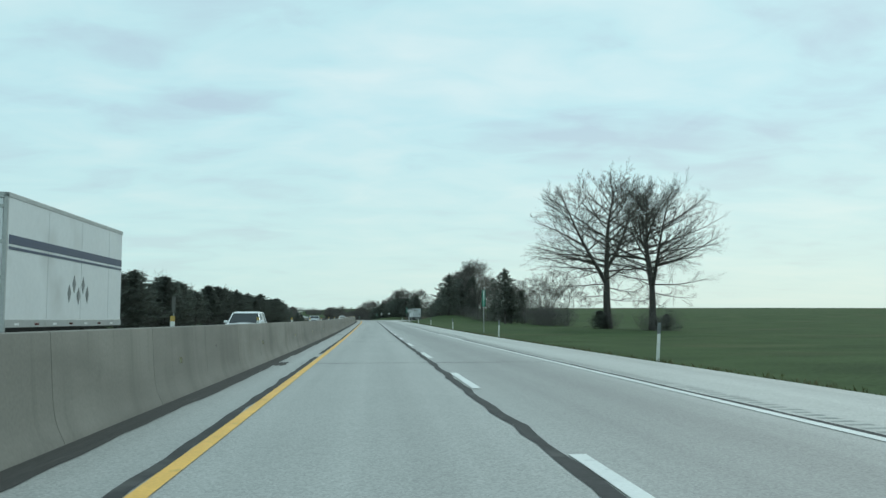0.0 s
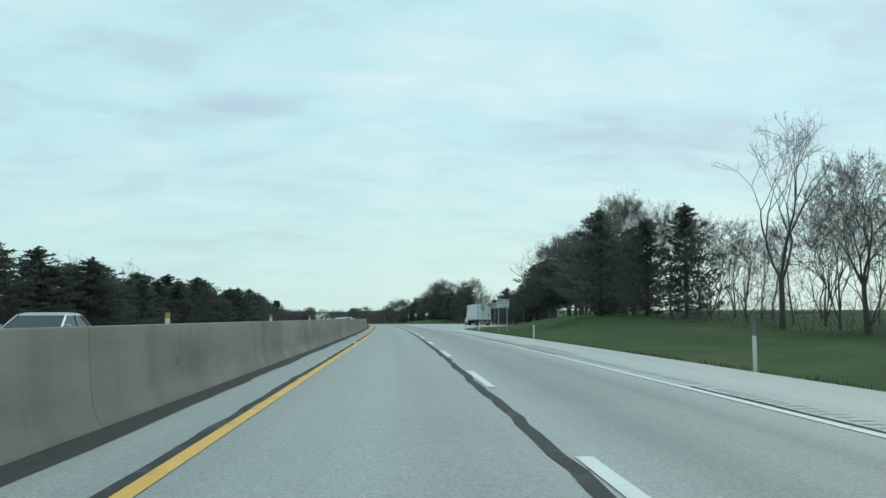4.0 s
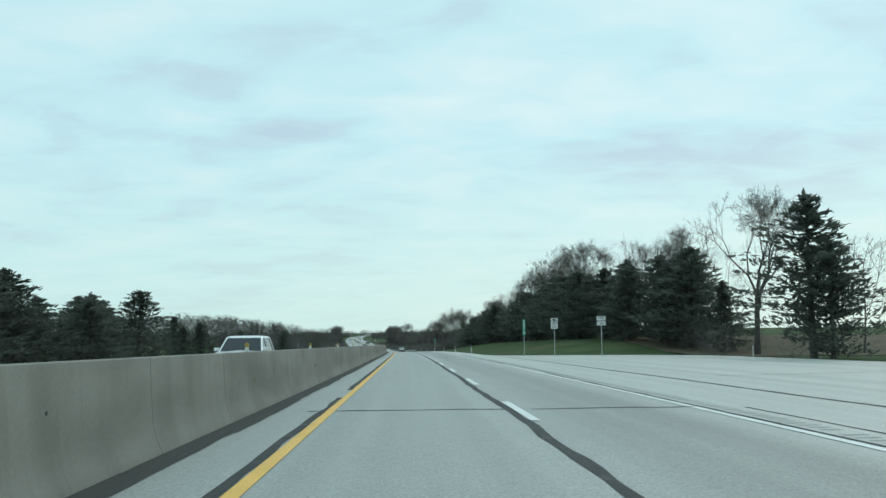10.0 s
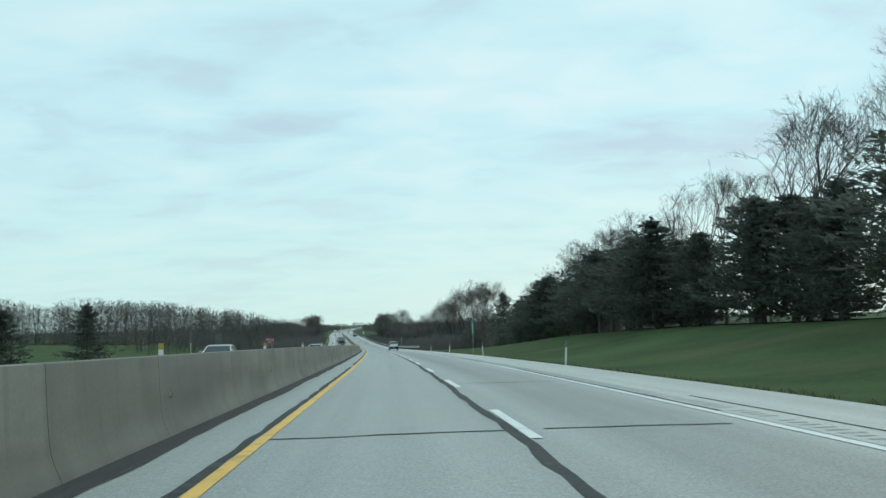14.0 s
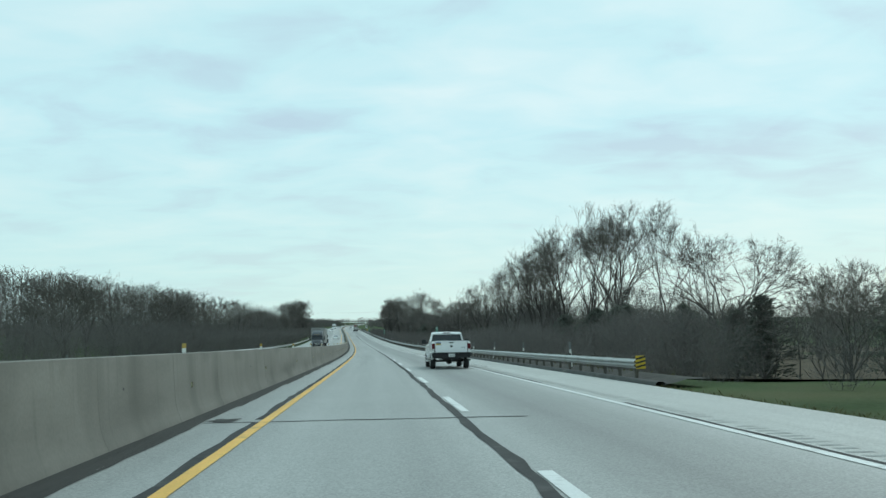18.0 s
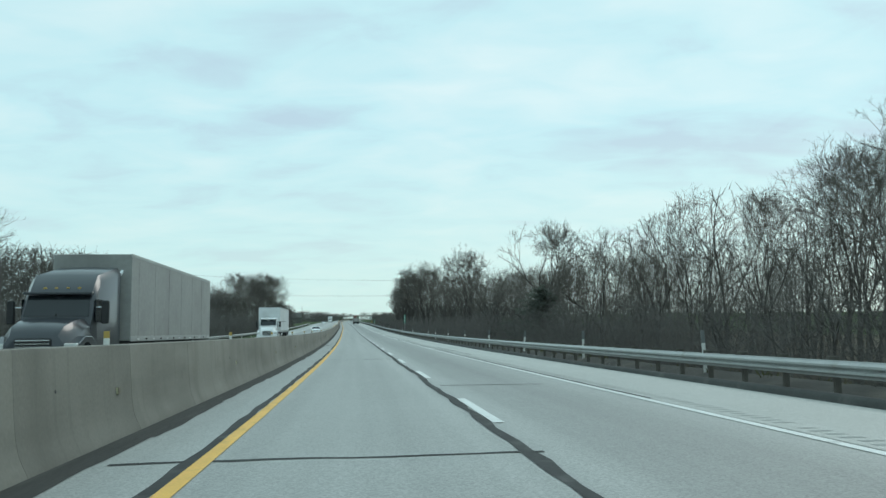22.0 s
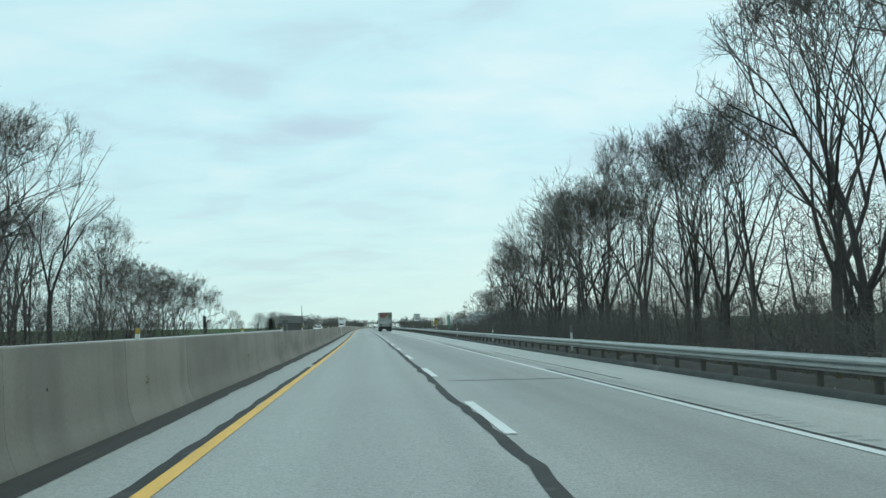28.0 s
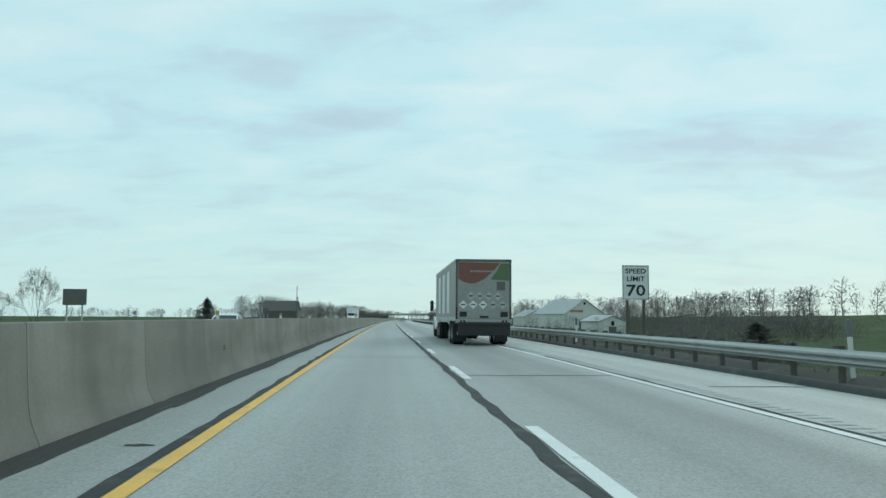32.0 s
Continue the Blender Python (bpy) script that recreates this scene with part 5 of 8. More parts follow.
grow_row(deep, W_MID, 850, 1040, (24, 24), (34, 34), 3.0, (0.6, 1.0), (0.9, 1.3))
grow_row(deep, W_MID, 715, 850, (36, 35), (50, 50), 2.4, (0.75, 1), (0.9, 1.3))
grow_row(deep, W_FAR, 645, 830, (50, 50), (75, 75), 3.0, (0.55, 0.8), (0.9, 1.3))
grow_row(deep, W_MID, 640, 712, (36, 38), (60, 70), 2.0, (0.42, 0.58), (0.9, 1.3))
grow_row(deep, W_FAR, 645, 800, (75, 75), (115, 115), 2.6, (0.667, 0.917), (0.9, 1.3))
grow_row(deep, W_MID, 955, 1062, (-75, -55), (-40, -32), 2.4, (0.75, 1.1), (0.9, 1.3))
grow_row(deep, W_FAR, 470, 655, (-230, -165), (-208, -150), 1.5, (0.75, 1.05), (0.9, 1.3))
deep.make("inner_woodland", "dense leafless grey-brown woodland", "woodland", M_BRUSH)
# woods along the horizon
far = Mass()
grow_row(far, W_FAR, 1420, 1760, (-70, -40), (-50, -24), 2.4, (0.667, 1), (1.0, 1.5))
grow_row(far, W_DIST, 1250, 1500, (-330, -300), (-300, -280), 4.5, (0.583, 0.917), (1.0, 1.5))
grow_row(far, W_DIST, 1150, 1300, (-420, -380), (-380, -330), 4.5, (0.5, 0.833), (1.0, 1.5))
grow_row(far, W_FAR, 1390, 1560, (40, 60), (100, 130), 4, (0.75, 1.17), (1.0, 1.5))
grow_row(far, W_FAR, 1340, 1420, (75, 110), (130, 170), 4, (0.667, 1), (1.0, 1.5))
grow_row(far, W_FAR, 1180, 1330, (60, 70), (80, 90), 9, (0.292, 0.5), (1.0, 1.5))
grow_row(far, W_DIST, 1330, 1600, (190, 150), (230, 180), 8, (0.667, 1.25), (1.0, 1.5))
grow_row(far, W_DIST, 1600, 2100, (24, 22), (60, 50), 7, (0.667, 1), (1.0, 1.5))
grow_row(far, W_DIST, 1800, 2140, (-60, -60), (-24, -24), 8, (0.667, 1), (1.0, 1.5))
grow_row(far, W_DIST, 2200, 2500, (-500, -500), (500, 500), 2.0, (0.833, 1.33), (1.0, 1.5))
grow_row(far, W_DIST, 60, 420, (700, 760), (900, 980), 7, (0.75, 1.25), (1.0, 1.5))
grow_row(far, W_DIST, 420, 700, (600, 400), (760, 600), 7, (0.667, 1.08), (1.0, 1.5))
grow_row(far, W_DIST, 700, 1000, (-420, -420), (-330, -330), 7, (0.833, 1.33), (1.0, 1.5))
grow_row(far, W_FAR, 1235, 1345, (30, 40), (46, 60), 8, (0.208, 0.333), (1.0, 1.5))
grow_row(far, W_FAR, 1365, 1430, (40, 45), (120, 130), 1.2, (0.65, 0.95), (1.0, 1.5))
grow_row(far, W_FAR, 1130, 1520, (-340, -300), (-290, -270), 2.0, (0.2, 0.42), (1.4, 2.0))
grow_row(far, W_FAR, 1280, 1420, (-150, -100), (-120, -60), 4.0, (0.2, 0.35), (1.4, 2.0))
grow_row(far, W_DIST, 1150, 1330, (190, 190), (240, 240), 5, (0.5, 0.85), (1.0, 1.5))
far.make("distant_woods", "hazy leafless woods along the horizon", "woodland", M_BRUSH)
# undergrowth
brush = Mass()
grow_row(brush, W_THICKET, 110, 132, (22.5, 22.5), (26.5, 26.5), 0.7, (0.733, 1.27), (1.1, 1.5))
grow_row(brush, W_THICKET, 81.5, 87, (22.5, 22.5), (24.5, 24.5), 0.8, (0.467, 0.867), (1.1, 1.5))
grow_row(brush, W_THICKET, 66, 74, (23, 23), (26, 26), 0.9, (0.4, 0.733), (1.1, 1.5))
grow_row(brush, W_THICKET, 150, 215, (19, 19), (25, 25), 2.2, (0.533, 1.07), (1.1, 1.5))
grow_row(brush, W_SHRUB, 640, 1085, (9.8, 9.8), (12, 12), 1.9, (0.867, 1.4), (1.1, 1.5))
grow_row(brush, W_THICKET, 640, 800, (12.5, 12.5), (17, 17), 2.0, (1.1, 1.7), (1.1, 1.5))
grow_row(brush, W_THICKET, 800, 1085, (12.5, 12.5), (17, 17), 1.4, (0.75, 1.2), (1.2, 1.7))
grow_row(brush, W_THICKET, 800, 1070, (17, 17), (27, 27), 1.3, (1.0, 1.5), (1.2, 1.7))
grow_row(brush, W_THICKET, 650, 1052, (-30, -28), (-22, -21), 2.0, (1.13, 1.67), (1.1, 1.5))
grow_row(brush, W_THICKET, 700, 960, (-50, -44), (-32, -30), 2.4, (1.5, 2.33), (1.1, 1.5))
grow_row(brush, W_THICKET, 1068, 1113, (11, 11), (17, 17), 0.8, (0.35, 0.6), (1.1, 1.5))
grow_row(brush, W_THICKET, 1062, 1116, (17, 17), (26, 26), 1.1, (0.6, 0.95), (1.1, 1.5))
grow_row(brush, W_SHRUB, 1132, 1250, (8.2, 8.2), (11, 12), 2.2, (0.267, 0.467), (1.1, 1.5))
grow_row(brush, W_THICKET, 1136, 1168, (15, 20), (21, 27), 1.0, (0.7, 1.05), (1.1, 1.5))
grow_row(brush, W_THICKET, 392, 478, (24, 23), (30, 29), 3.0, (0.667, 1.17), (1.1, 1.5))
grow_row(brush, W_THICKET, 506, 640, (24, 23), (30, 29), 3.2, (0.667, 1.17), (1.1, 1.5))
grow_row(brush, W_THICKET, 300, 345, (25, 26), (32, 33), 3.0, (0.5, 1.07), (1.1, 1.5))
grow_row(brush, W_THICKET, 60, 440, (-44, -38), (-38, -33), 2.6, (0.6, 1.17), (1.1, 1.5))
grow_row(brush, W_THICKET, 355, 376, (27, 27), (32, 32), 3, (0.333, 0.6), (1.1, 1.5))
grow_row(brush, W_THICKET, 620, 650, (9, 9), (20, 20), 3, (0.4, 0.733), (1.1, 1.5))
grow_row(brush, W_SHRUB, 636, 1135, (7.7, 7.7), (9.4, 9.4), 0.9, (0.22, 0.42), (1.1, 1.6))
grow_row(brush, W_THICKET, 1200, 1330, (40, 55), (75, 100), 1.3, (1.0, 1.6), (1.2, 1.8))
brush.make("undergrowth", "dense leafless brown undergrowth below the trees", "shrubs", M_BRUSH)
bloom = Mass()
for s, o, h in [(982, -22.5, 3.4), (978, -24, 2.6), (1012, -22.3, 3.0), (1062, -23, 3.2), (1066, -22.5, 2.4), (496, -36, 3.0), (1335, 40, 4.5)]:
    bloom.add(rt.choice(W_SHRUB), place_m(s, o, h / 3, 1.0))
bloom.make("blossom_shrubs", "pale blossoming shrubs at the roadside", "shrubs", M_BLOSSOM)
# leaf litter below the woods
for s0, s1, lo, hi in [(636, 1116, 8.6, 110), (560, 1090, -230, -24), (222, 345, 26, 60), (392, 640, 23.5, 60)]:
    ss = list(range(s0, s1, 8))

    def offs(s, lo=lo, hi=hi, s0=s0, s1=s1):
        a = lo + 0.9 * noise.noise(Vector((s * 0.11, 2, 3)))
        if lo < -100:
            inner = float(np.interp(s, [560, 640, 820, 940, 1000, 1090], [-180, -165, -98, -48, -21.5, -21.5]))
            return [inner - 160 + 160 * i / 12 for i in range(13)]
        return [a + (hi - a) * (i / 12) ** 1.5 for i in range(13)]

    v, f, uv = strip(ss, offs, lambda s, o: land(s, o) + 0.05)
    tagged(part("leaf_litter", mesh_of("leaf_litter", v, f, M_LITTER, True)), "brown leaf litter on the woodland floor", "ground", kind="structure")

# rough dry grass and weeds along the shoulder's edge
M_WEEDS = mat("dry_weedy_grass", (0.125, 0.125, 0.06), 0.95, vary=0.45, scale=0.25, fine=5, bump=0, dark=(0.16, 0.135, 0.08), dark_scale=0.4, dark_at=(0.45, 0.65), spec=0.1)
rg = random.Random(17)
vs, fs = [], []


def tuft(s, o, tall, blades):
    base = soil(s, o)
    for _ in range(blades):
        a = rg.uniform(0, 6.28)
        p = base + Vector((rg.gauss(0, 0.06), rg.gauss(0, 0.06), 0))
        h = tall * rg.uniform(0.5, 1.2)
        lean = Vector((math.cos(a), math.sin(a), 0)) * h * rg.uniform(0.1, 0.7)
        w = Vector((-math.sin(a), math.cos(a), 0)) * rg.uniform(0.006, 0.014)
        k = len(vs)
        vs.extend([p - w, p + w, p + lean * 0.4 + Vector((0, 0, h * 0.65)) + w * 0.7, p + lean + Vector((0, 0, h))])
        fs.extend([(k, k + 1, k + 2), (k, k + 2, k + 3)])


for i in range(5600):
    s = rg.uniform(-10, 640)
    tuft(s, edge(s) + abs(rg.gauss(0, 0.28)) + 0.05, rg.uniform(0.07, 0.17), 5)
for i in range(1500):
    s = rg.uniform(632, 1200)
    tuft(s, 7.3 + rg.uniform(0, 1.4), rg.uniform(0.2, 0.5), 6)
for i in range(1800):
    s = rg.uniform(60, 640)
    tuft(s, -18.0 - abs(rg.gauss(0, 2.5)), rg.uniform(0.15, 0.4), 5)
tagged(part("verge_grass", mesh_of("verge_grass", vs, fs, M_WEEDS)), "rough dry grass and weeds beside the shoulder", "grass", kind="stuff")

# ---------------------------------------------------------------- guardrails, delineators, signs
M_GREEN = mat("green_sign_sheeting", (0.02, 0.22, 0.14), 0.4, vary=0.08, scale=3, bump=0)
M_SIGNW = mat("white_sign_sheeting", (0.72, 0.73, 0.72), 0.45, vary=0.06, scale=3, bump=0, dark=(0.5, 0.5, 0.48), dark_scale=2, dark_at=(0.62, 0.85))
M_SIGNK = mat("black_sign_legend", (0.02, 0.02, 0.022), 0.5, vary=0.08, bump=0)
M_BLUE = mat("blue_sign_sheeting", (0.03, 0.12, 0.38), 0.4, vary=0.08, bump=0)
M_RED = mat("red_sign_sheeting", (0.36, 0.035, 0.035), 0.45, vary=0.1, bump=0)
M_SIGNY = mat("yellow_sign_sheeting", (0.62, 0.42, 0.03), 0.45, vary=0.08, bump=0)
M_BACK = mat("weathered_sign_back", (0.13, 0.125, 0.115), 0.6, 0.2, vary=0.2, scale=2, bump=0.1)


def flat_text(body, size, material):
    cu = bpy.data.curves.new("lettering", "FONT")
    cu.body, cu.size, cu.align_x, cu.align_y, cu.extrude, cu.resolution_u = body, size, "CENTER", "CENTER", 0.002, 2
    cu.offset = size * 0.018
    tmp = bpy.data.objects.new("tmp", cu)
    scene.collection.objects.link(tmp)
    bpy.context.view_layer.update()
    me = bpy.data.meshes.new_from_object(tmp.evaluated_get(bpy.context.evaluated_depsgraph_get()))
    bpy.data.objects.remove(tmp)
    bpy.data.curves.remove(cu)
    me.name = "lettering"
    me.materials.clear()
    me.materials.append(material)
    return me


UPRIGHT = Matrix.Rotation(radians(90), 4, "X")


def letters(parent, body, x, z, size, material, y=-0.016, squeeze=1.0):
    return part("lettering", flat_text(body, size, material), None, parent, "", Matrix.Translation((x, y, z)) @ UPRIGHT @ Matrix.Diagonal((squeeze, 1, 1, 1)))


def sign(name, label, s, o, w, top, h, panel_mat, posts=(0,), border=None, post_w=0.06, turn=0.0, base=None, steel=True):
    """A flat sign on posts: returns the thing and its panel; z counts from the ground at its foot."""
    g = base if base is not None else (land(s, o) if o > edge(s) else land(s, o) if o < -17.5 else 0)
    t = thing(name, label, "sign", here(s, o, g, turn, False))
    top -= g
    panel = part("panel", bm_box(-w / 2, w / 2, -0.008, 0.008, top - h, top, 0.004), panel_mat, t)
    if border is not None:
        b = 0.022 if w > 0.5 else 0.012
        e = 0.025 if w > 0.5 else 0.008
        fr = bmesh.new()
        for x0, x1, z0, z1 in ((-w / 2 + e, w / 2 - e, top - e - b, top - e), (-w / 2 + e, w / 2 - e, top - h + e, top - h + e + b),
                               (-w / 2 + e, -w / 2 + e + b, top - h + e, top - e), (w / 2 - e - b, w / 2 - e, top - h + e, top - e)):
            bm_box(x0, x1, -0.0125, -0.0095, z0, z1, 0, fr)
        part("border", fr, border, panel)
    for x in posts:
        part("post", bm_box(x - post_w / 2, x + post_w / 2, 0.009, 0.009 + post_w, -0.4, top - 0.06, 0.006), M_STEEL if steel else M_POST, t)
        for z in (top - 0.12, top - h + 0.12):
            part("bolt", bm_cyl(0.012, 0.012, -0.0, 0.012, 8, None, Matrix.Translation((x, -0.009, z)) @ UPRIGHT), M_STEEL, panel)
    return t, panel, top


def arrow(parent, x, z, w, right=True, material=None, y=-0.013):
    b = bmesh.new()
    d = 1 if right else -1
    pts = [(-w / 2, -0.025), (w * 0.18, -0.025), (w * 0.18, -0.075), (w / 2, 0), (w * 0.18, 0.075), (w * 0.18, 0.025), (-w / 2, 0.025)]
    f = [b.verts.new((x + d * px, y, z + pz)) for px, pz in pts]
    fc = b.faces.new(f)
    ex = bmesh.ops.extrude_face_region(b, geom=[fc])
    bmesh.ops.translate(b, verts=[q for q in ex["geom"] if isinstance(q, bmesh.types.BMVert)], vec=(0, 0.003, 0))
    bmesh.ops.recalc_face_normals(b, faces=b.faces)
    return part("arrow", b, material or M_SIGNK, parent)


def ring(parent, x, z, r, w, material, y=-0.013, name="ring"):
    b = bmesh.new()
    n = 28
    vs = []
    for k in range(n):
        a = 2 * math.pi * k / n
        vs.append([b.verts.new((x + math.cos(a) * q, y + dy, z + math.sin(a) * q)) for q, dy in ((r, 0), (r - w, 0), (r, 0.003), (r - w, 0.003))])
    for k in range(n):
        p, q = vs[k], vs[(k + 1) % n]
        b.faces.new((p[0], q[0], q[1], p[1]))
        b.faces.new((p[2], p[3], q[3], q[2]))
        b.faces.new((p[0], p[2], q[2], q[0]))
        b.faces.new((p[1], q[1], q[3], p[3]))
    bmesh.ops.recalc_face_normals(b, faces=b.faces)
    return part(name, b, material, parent)


def mile_marker(s, o, last, top=3.6):
    t, p, z = sign("mile_marker", "tall narrow green mile marker on a steel post", s, o, 0.3, top, 1.5, M_GREEN, (0,), None, 0.055)
    letters(p, "MILE", 0, z - 0.12, 0.11, M_SIGNW)
    for i, c in enumerate("257"):
        letters(p, c, 0, z - 0.33 - i * 0.29, 0.34, M_SIGNW)
    part("line", bm_box(-0.13, 0.13, -0.0125, -0.0095, z - 1.08, z - 1.065), M_SIGNW, p)
    letters(p, last, 0, z - 1.27, 0.34, M_SIGNW)


for s, o, d, top in [(71.7, 8.4, "1", 3.8), (228.6, 9.0, "2", 3.7), (404.6, 8.9, "3", 3.45), (556, 8.3, "4", 3.5), (718.0, 7.4, "5", 3.4), (893, 7.6, "6", 3.5), (1048.5, 7.75, "7", 2.45)]:
    mile_marker(s, o, d, top)


def no_parking(s, o, right, top):
    t, p, z = sign("no_parking_sign", "white no-parking sign with arrow plate below", s, o, 0.62, top, 0.62, M_SIGNW, (0,), None)
    letters(p, "P", 0, z - 0.31, 0.52, M_SIGNK)
    ring(p, 0, z - 0.31, 0.26, 0.045, M_SIGNK, -0.020)
    part("slash", bm_box(-0.25, 0.25, -0.0225, -0.019, -0.022, 0.022), M_SIGNK, p, "", Matrix.Translation((0, 0, z - 0.31)) @ Matrix.Rotation(radians(45), 4, "Y"))
    q = part("plate", bm_box(-0.31, 0.31, -0.008, 0.008, z - 0.92, z - 0.65, 0.004), M_SIGNW, t)
    arrow(q, 0, z - 0.785, 0.46, right)


def park_line(s, o, top, w=0.78):
    t, p, z = sign("parking_sign", "white park-behind-line sign on a steel post", s, o, w, top, 0.78, M_SIGNW, (0,), M_SIGNK)
    for i, c in enumerate(("PARK", "BEHIND", "LINE")):
        letters(p, c, 0, z - 0.17 - i * 0.22, 0.2, M_SIGNK)


no_parking(251.7, 12.8, True, 3.55)
park_line(246.5, 12.9, 3.45)
no_parking(400.3, 11.0, False, 3.4)
park_line(395.9, 14.2, 3.4)
t, p, z = sign("pull_off_sign", "white emergency pull-off sign on two posts", 208.7, 8.6, 1.2, 3.05, 0.82, M_SIGNW, (-0.4, 0.4), M_SIGNK, 0.08)
letters(p, "EMERGENCY", 0, z - 0.18, 0.19, M_SIGNK)
letters(p, "PULL-OFF", 0, z - 0.42, 0.19, M_SIGNK)
arrow(p, 0.15, z - 0.65, 0.6)
t, p, z = sign("speed_limit_sign", "white speed limit sign on two wooden posts", 1126.5, 9.2, 1.2, 3.62, 1.52, M_SIGNW, (-0.36, 0.36), M_SIGNK, 0.1, steel=False)
letters(p, "SPEED", 0, z - 0.27, 0.3, M_SIGNK, squeeze=1.15)
letters(p, "LIMIT", 0, z - 0.61, 0.3, M_SIGNK, squeeze=1.15)
letters(p, "70", 0, z - 1.13, 0.68, M_SIGNK, squeeze=1.3)
t, p, z = sign("wrong_way_sign", "red wrong-way sign facing the near carriageway", 615.3, -20.8, 1.35, 2.95, 0.9, M_RED, (-0.35, 0.35), M_SIGNW, 0.08)
letters(p, "WRONG", 0, z - 0.27, 0.3, M_SIGNW)
letters(p, "WAY", 0, z - 0.62, 0.3, M_SIGNW)
for s, o, top in [(357.0, 23.4, 4.1), (296, 26.0, 4.2)]:
    t, p, z = sign("blue_sign", "small blue service sign on a steel post", s, o, 0.8, top, 0.95, M_BLUE, (0,), M_SIGNW)
    for i in range(3):
        part("text_bar", bm_box(-0.26, 0.26, -0.0125, -0.0095, z - 0.3 - i * 0.2, z - 0.22 - i * 0.2), M_SIGNW, p)
t, p, z = sign("object_marker", "yellow and black striped hazard marker at the rail", 1056.8, 6.98, 0.34, 2.2, 0.95, M_SIGNY, (0,), None)
for i in range(4):
    b = bmesh.new()
    z0 = z - 0.95 + 0.08 + i * 0.24
    f = [b.verts.new(c) for c in ((-0.165, -0.012, max(z0, z - 0.94)), (0.165, -0.012, min(z0 + 0.2, z - 0.11)), (0.165, -0.012, min(z0 + 0.32, z - 0.01)), (-0.165, -0.012, z0 + 0.12))]
    fc = b.faces.new(f)
    bmesh.ops.recalc_face_normals(b, faces=b.faces)
    part("stripe", b, M_SIGNK, p)
# backs of signs for the other direction
for s, o, w, h, top in [(1138.3, -19.0, 1.3, 0.9, 2.75), (1218, -20, 0.9, 0.9, 2.6), (470, -20, 0.7, 0.9, 2.7), (560, -20, 0.6, 1.2, 2.9), (545, -20, 0.3, 1.4, 3.2), (430, -20, 0.7, 0.9, 2.8), (70, -19, 0.3, 1.4, 3.2)]:
    sign("sign_back", "dark weathered back of a roadside sign", s, o, w, top, h, M_BACK, (-w * 0.32, w * 0.32) if w > 0.8 else (0,), None, 0.08)

# one-way plates on the barrier
for s in (235.4, 321.1, 406.9):
    t = thing("one_way_sign", "black and white one-way plate on the barrier", "sign", here(s, BAR_C + 0.148, 0.86) @ Matrix.Rotation(radians(90), 4, "Z") @ Matrix.Rotation(radians(-3.5), 4, "X"))
    part("border", bm_box(-0.685, 0.685, -0.003, 0.006, -0.23, 0.23, 0.002), M_SIGNW, t, "thin white border")
    p = part("panel", bm_box(-0.668, 0.668, -0.007, 0.0, -0.213, 0.213, 0.002), M_SIGNK, t)
    b = bmesh.new()
    f = [b.verts.new((x, -0.009, z_)) for x, z_ in ((-0.6, -0.095), (0.33, -0.095), (0.33, -0.17), (0.62, 0), (0.33, 0.17), (0.33, 0.095), (-0.6, 0.095))]
    b.faces.new(f)
    bmesh.ops.recalc_face_normals(b, faces=b.faces)
    a = part("arrow", b, M_SIGNW, p)
    letters(a, "ONE WAY", -0.12, 0, 0.2, M_SIGNK, -0.012, 1.0)

# slim roadside delineators
ME_D0, ME_D1 = bm_box(-0.05, 0.05, -0.012, 0.012, -0.2, 1.0, 0.005), bm_box(-0.052, 0.052, -0.014, 0.014, 0.86, 1.2, 0.005)
md0, md1 = bpy.data.meshes.new("post"), bpy.data.meshes.new("reflector")
ME_D0.to_mesh(md0)
ME_D1.to_mesh(md1)
ME_D0.free()
ME_D1.free()
md0.materials.append(M_PLASTIC)
md1.materials.append(M_GREY)
rd = random.Random(8)


def delineator(s, o, h):
    d = thing("delineator", "white roadside delineator with grey reflective head", "delineator",
              here(s, o, h, rd.uniform(-8, 8), False) @ Matrix.Rotation(radians(rd.uniform(-4, 4)), 4, "Y"), "roadside delineators")
    part("post", md0, None, d)
    part("reflector", md1, None, d)


for k in range(0, 20):
    s = 20.5 + 32.2 * k
    if s < 216 or 418 < s < 625:
        delineator(s, edge(s) + 0.35, -0.05)
for s, o in [(255, 13.6), (300, 24.6), (365, 24.7), (390, 24.6)]:
    delineator(s, o, land(s, o))
for k in range(0, 17):
    delineator(642 + 12.2 * k, 7.25, 0.1)
for k in range(0, 20):
    delineator(846.4 + 23.6 * k, 7.25, 0.1)
for k in range(0, 40):
    delineator(600 + 13.0 * k, -18.6, -0.25)

# W-beam guardrail
W_RING = [(0.0, 0.0), (-0.01, 0.03), (-0.08, 0.075), (-0.08, 0.115), (-0.01, 0.155), (-0.08, 0.195), (-0.08, 0.235), (-0.01, 0.28), (0.0, 0.31)]


def beam_mesh(s0, s1, o, flip, n=2):
    vs, fs = [], []
    ring_ = [(x * flip, z) for x, z in W_RING] + [((x + 0.008) * flip, z) for x, z in W_RING[::-1]]
    k = len(ring_)
    for i in range(n + 1):
        s = s0 + (s1 - s0) * i / n
        for x, z in ring_:
            vs.append(at(s, o + x, 0.42 + z))
    for i in range(n):
        for j in range(k):
            a, b = i * k + j, i * k + (j + 1) % k
            fs.append((a, a + k, b + k, b))
    fs += [tuple(range(k)), tuple(n * k + j for j in range(k))[::-1]]
    return mesh_of("rail", vs, fs, M_STEEL)


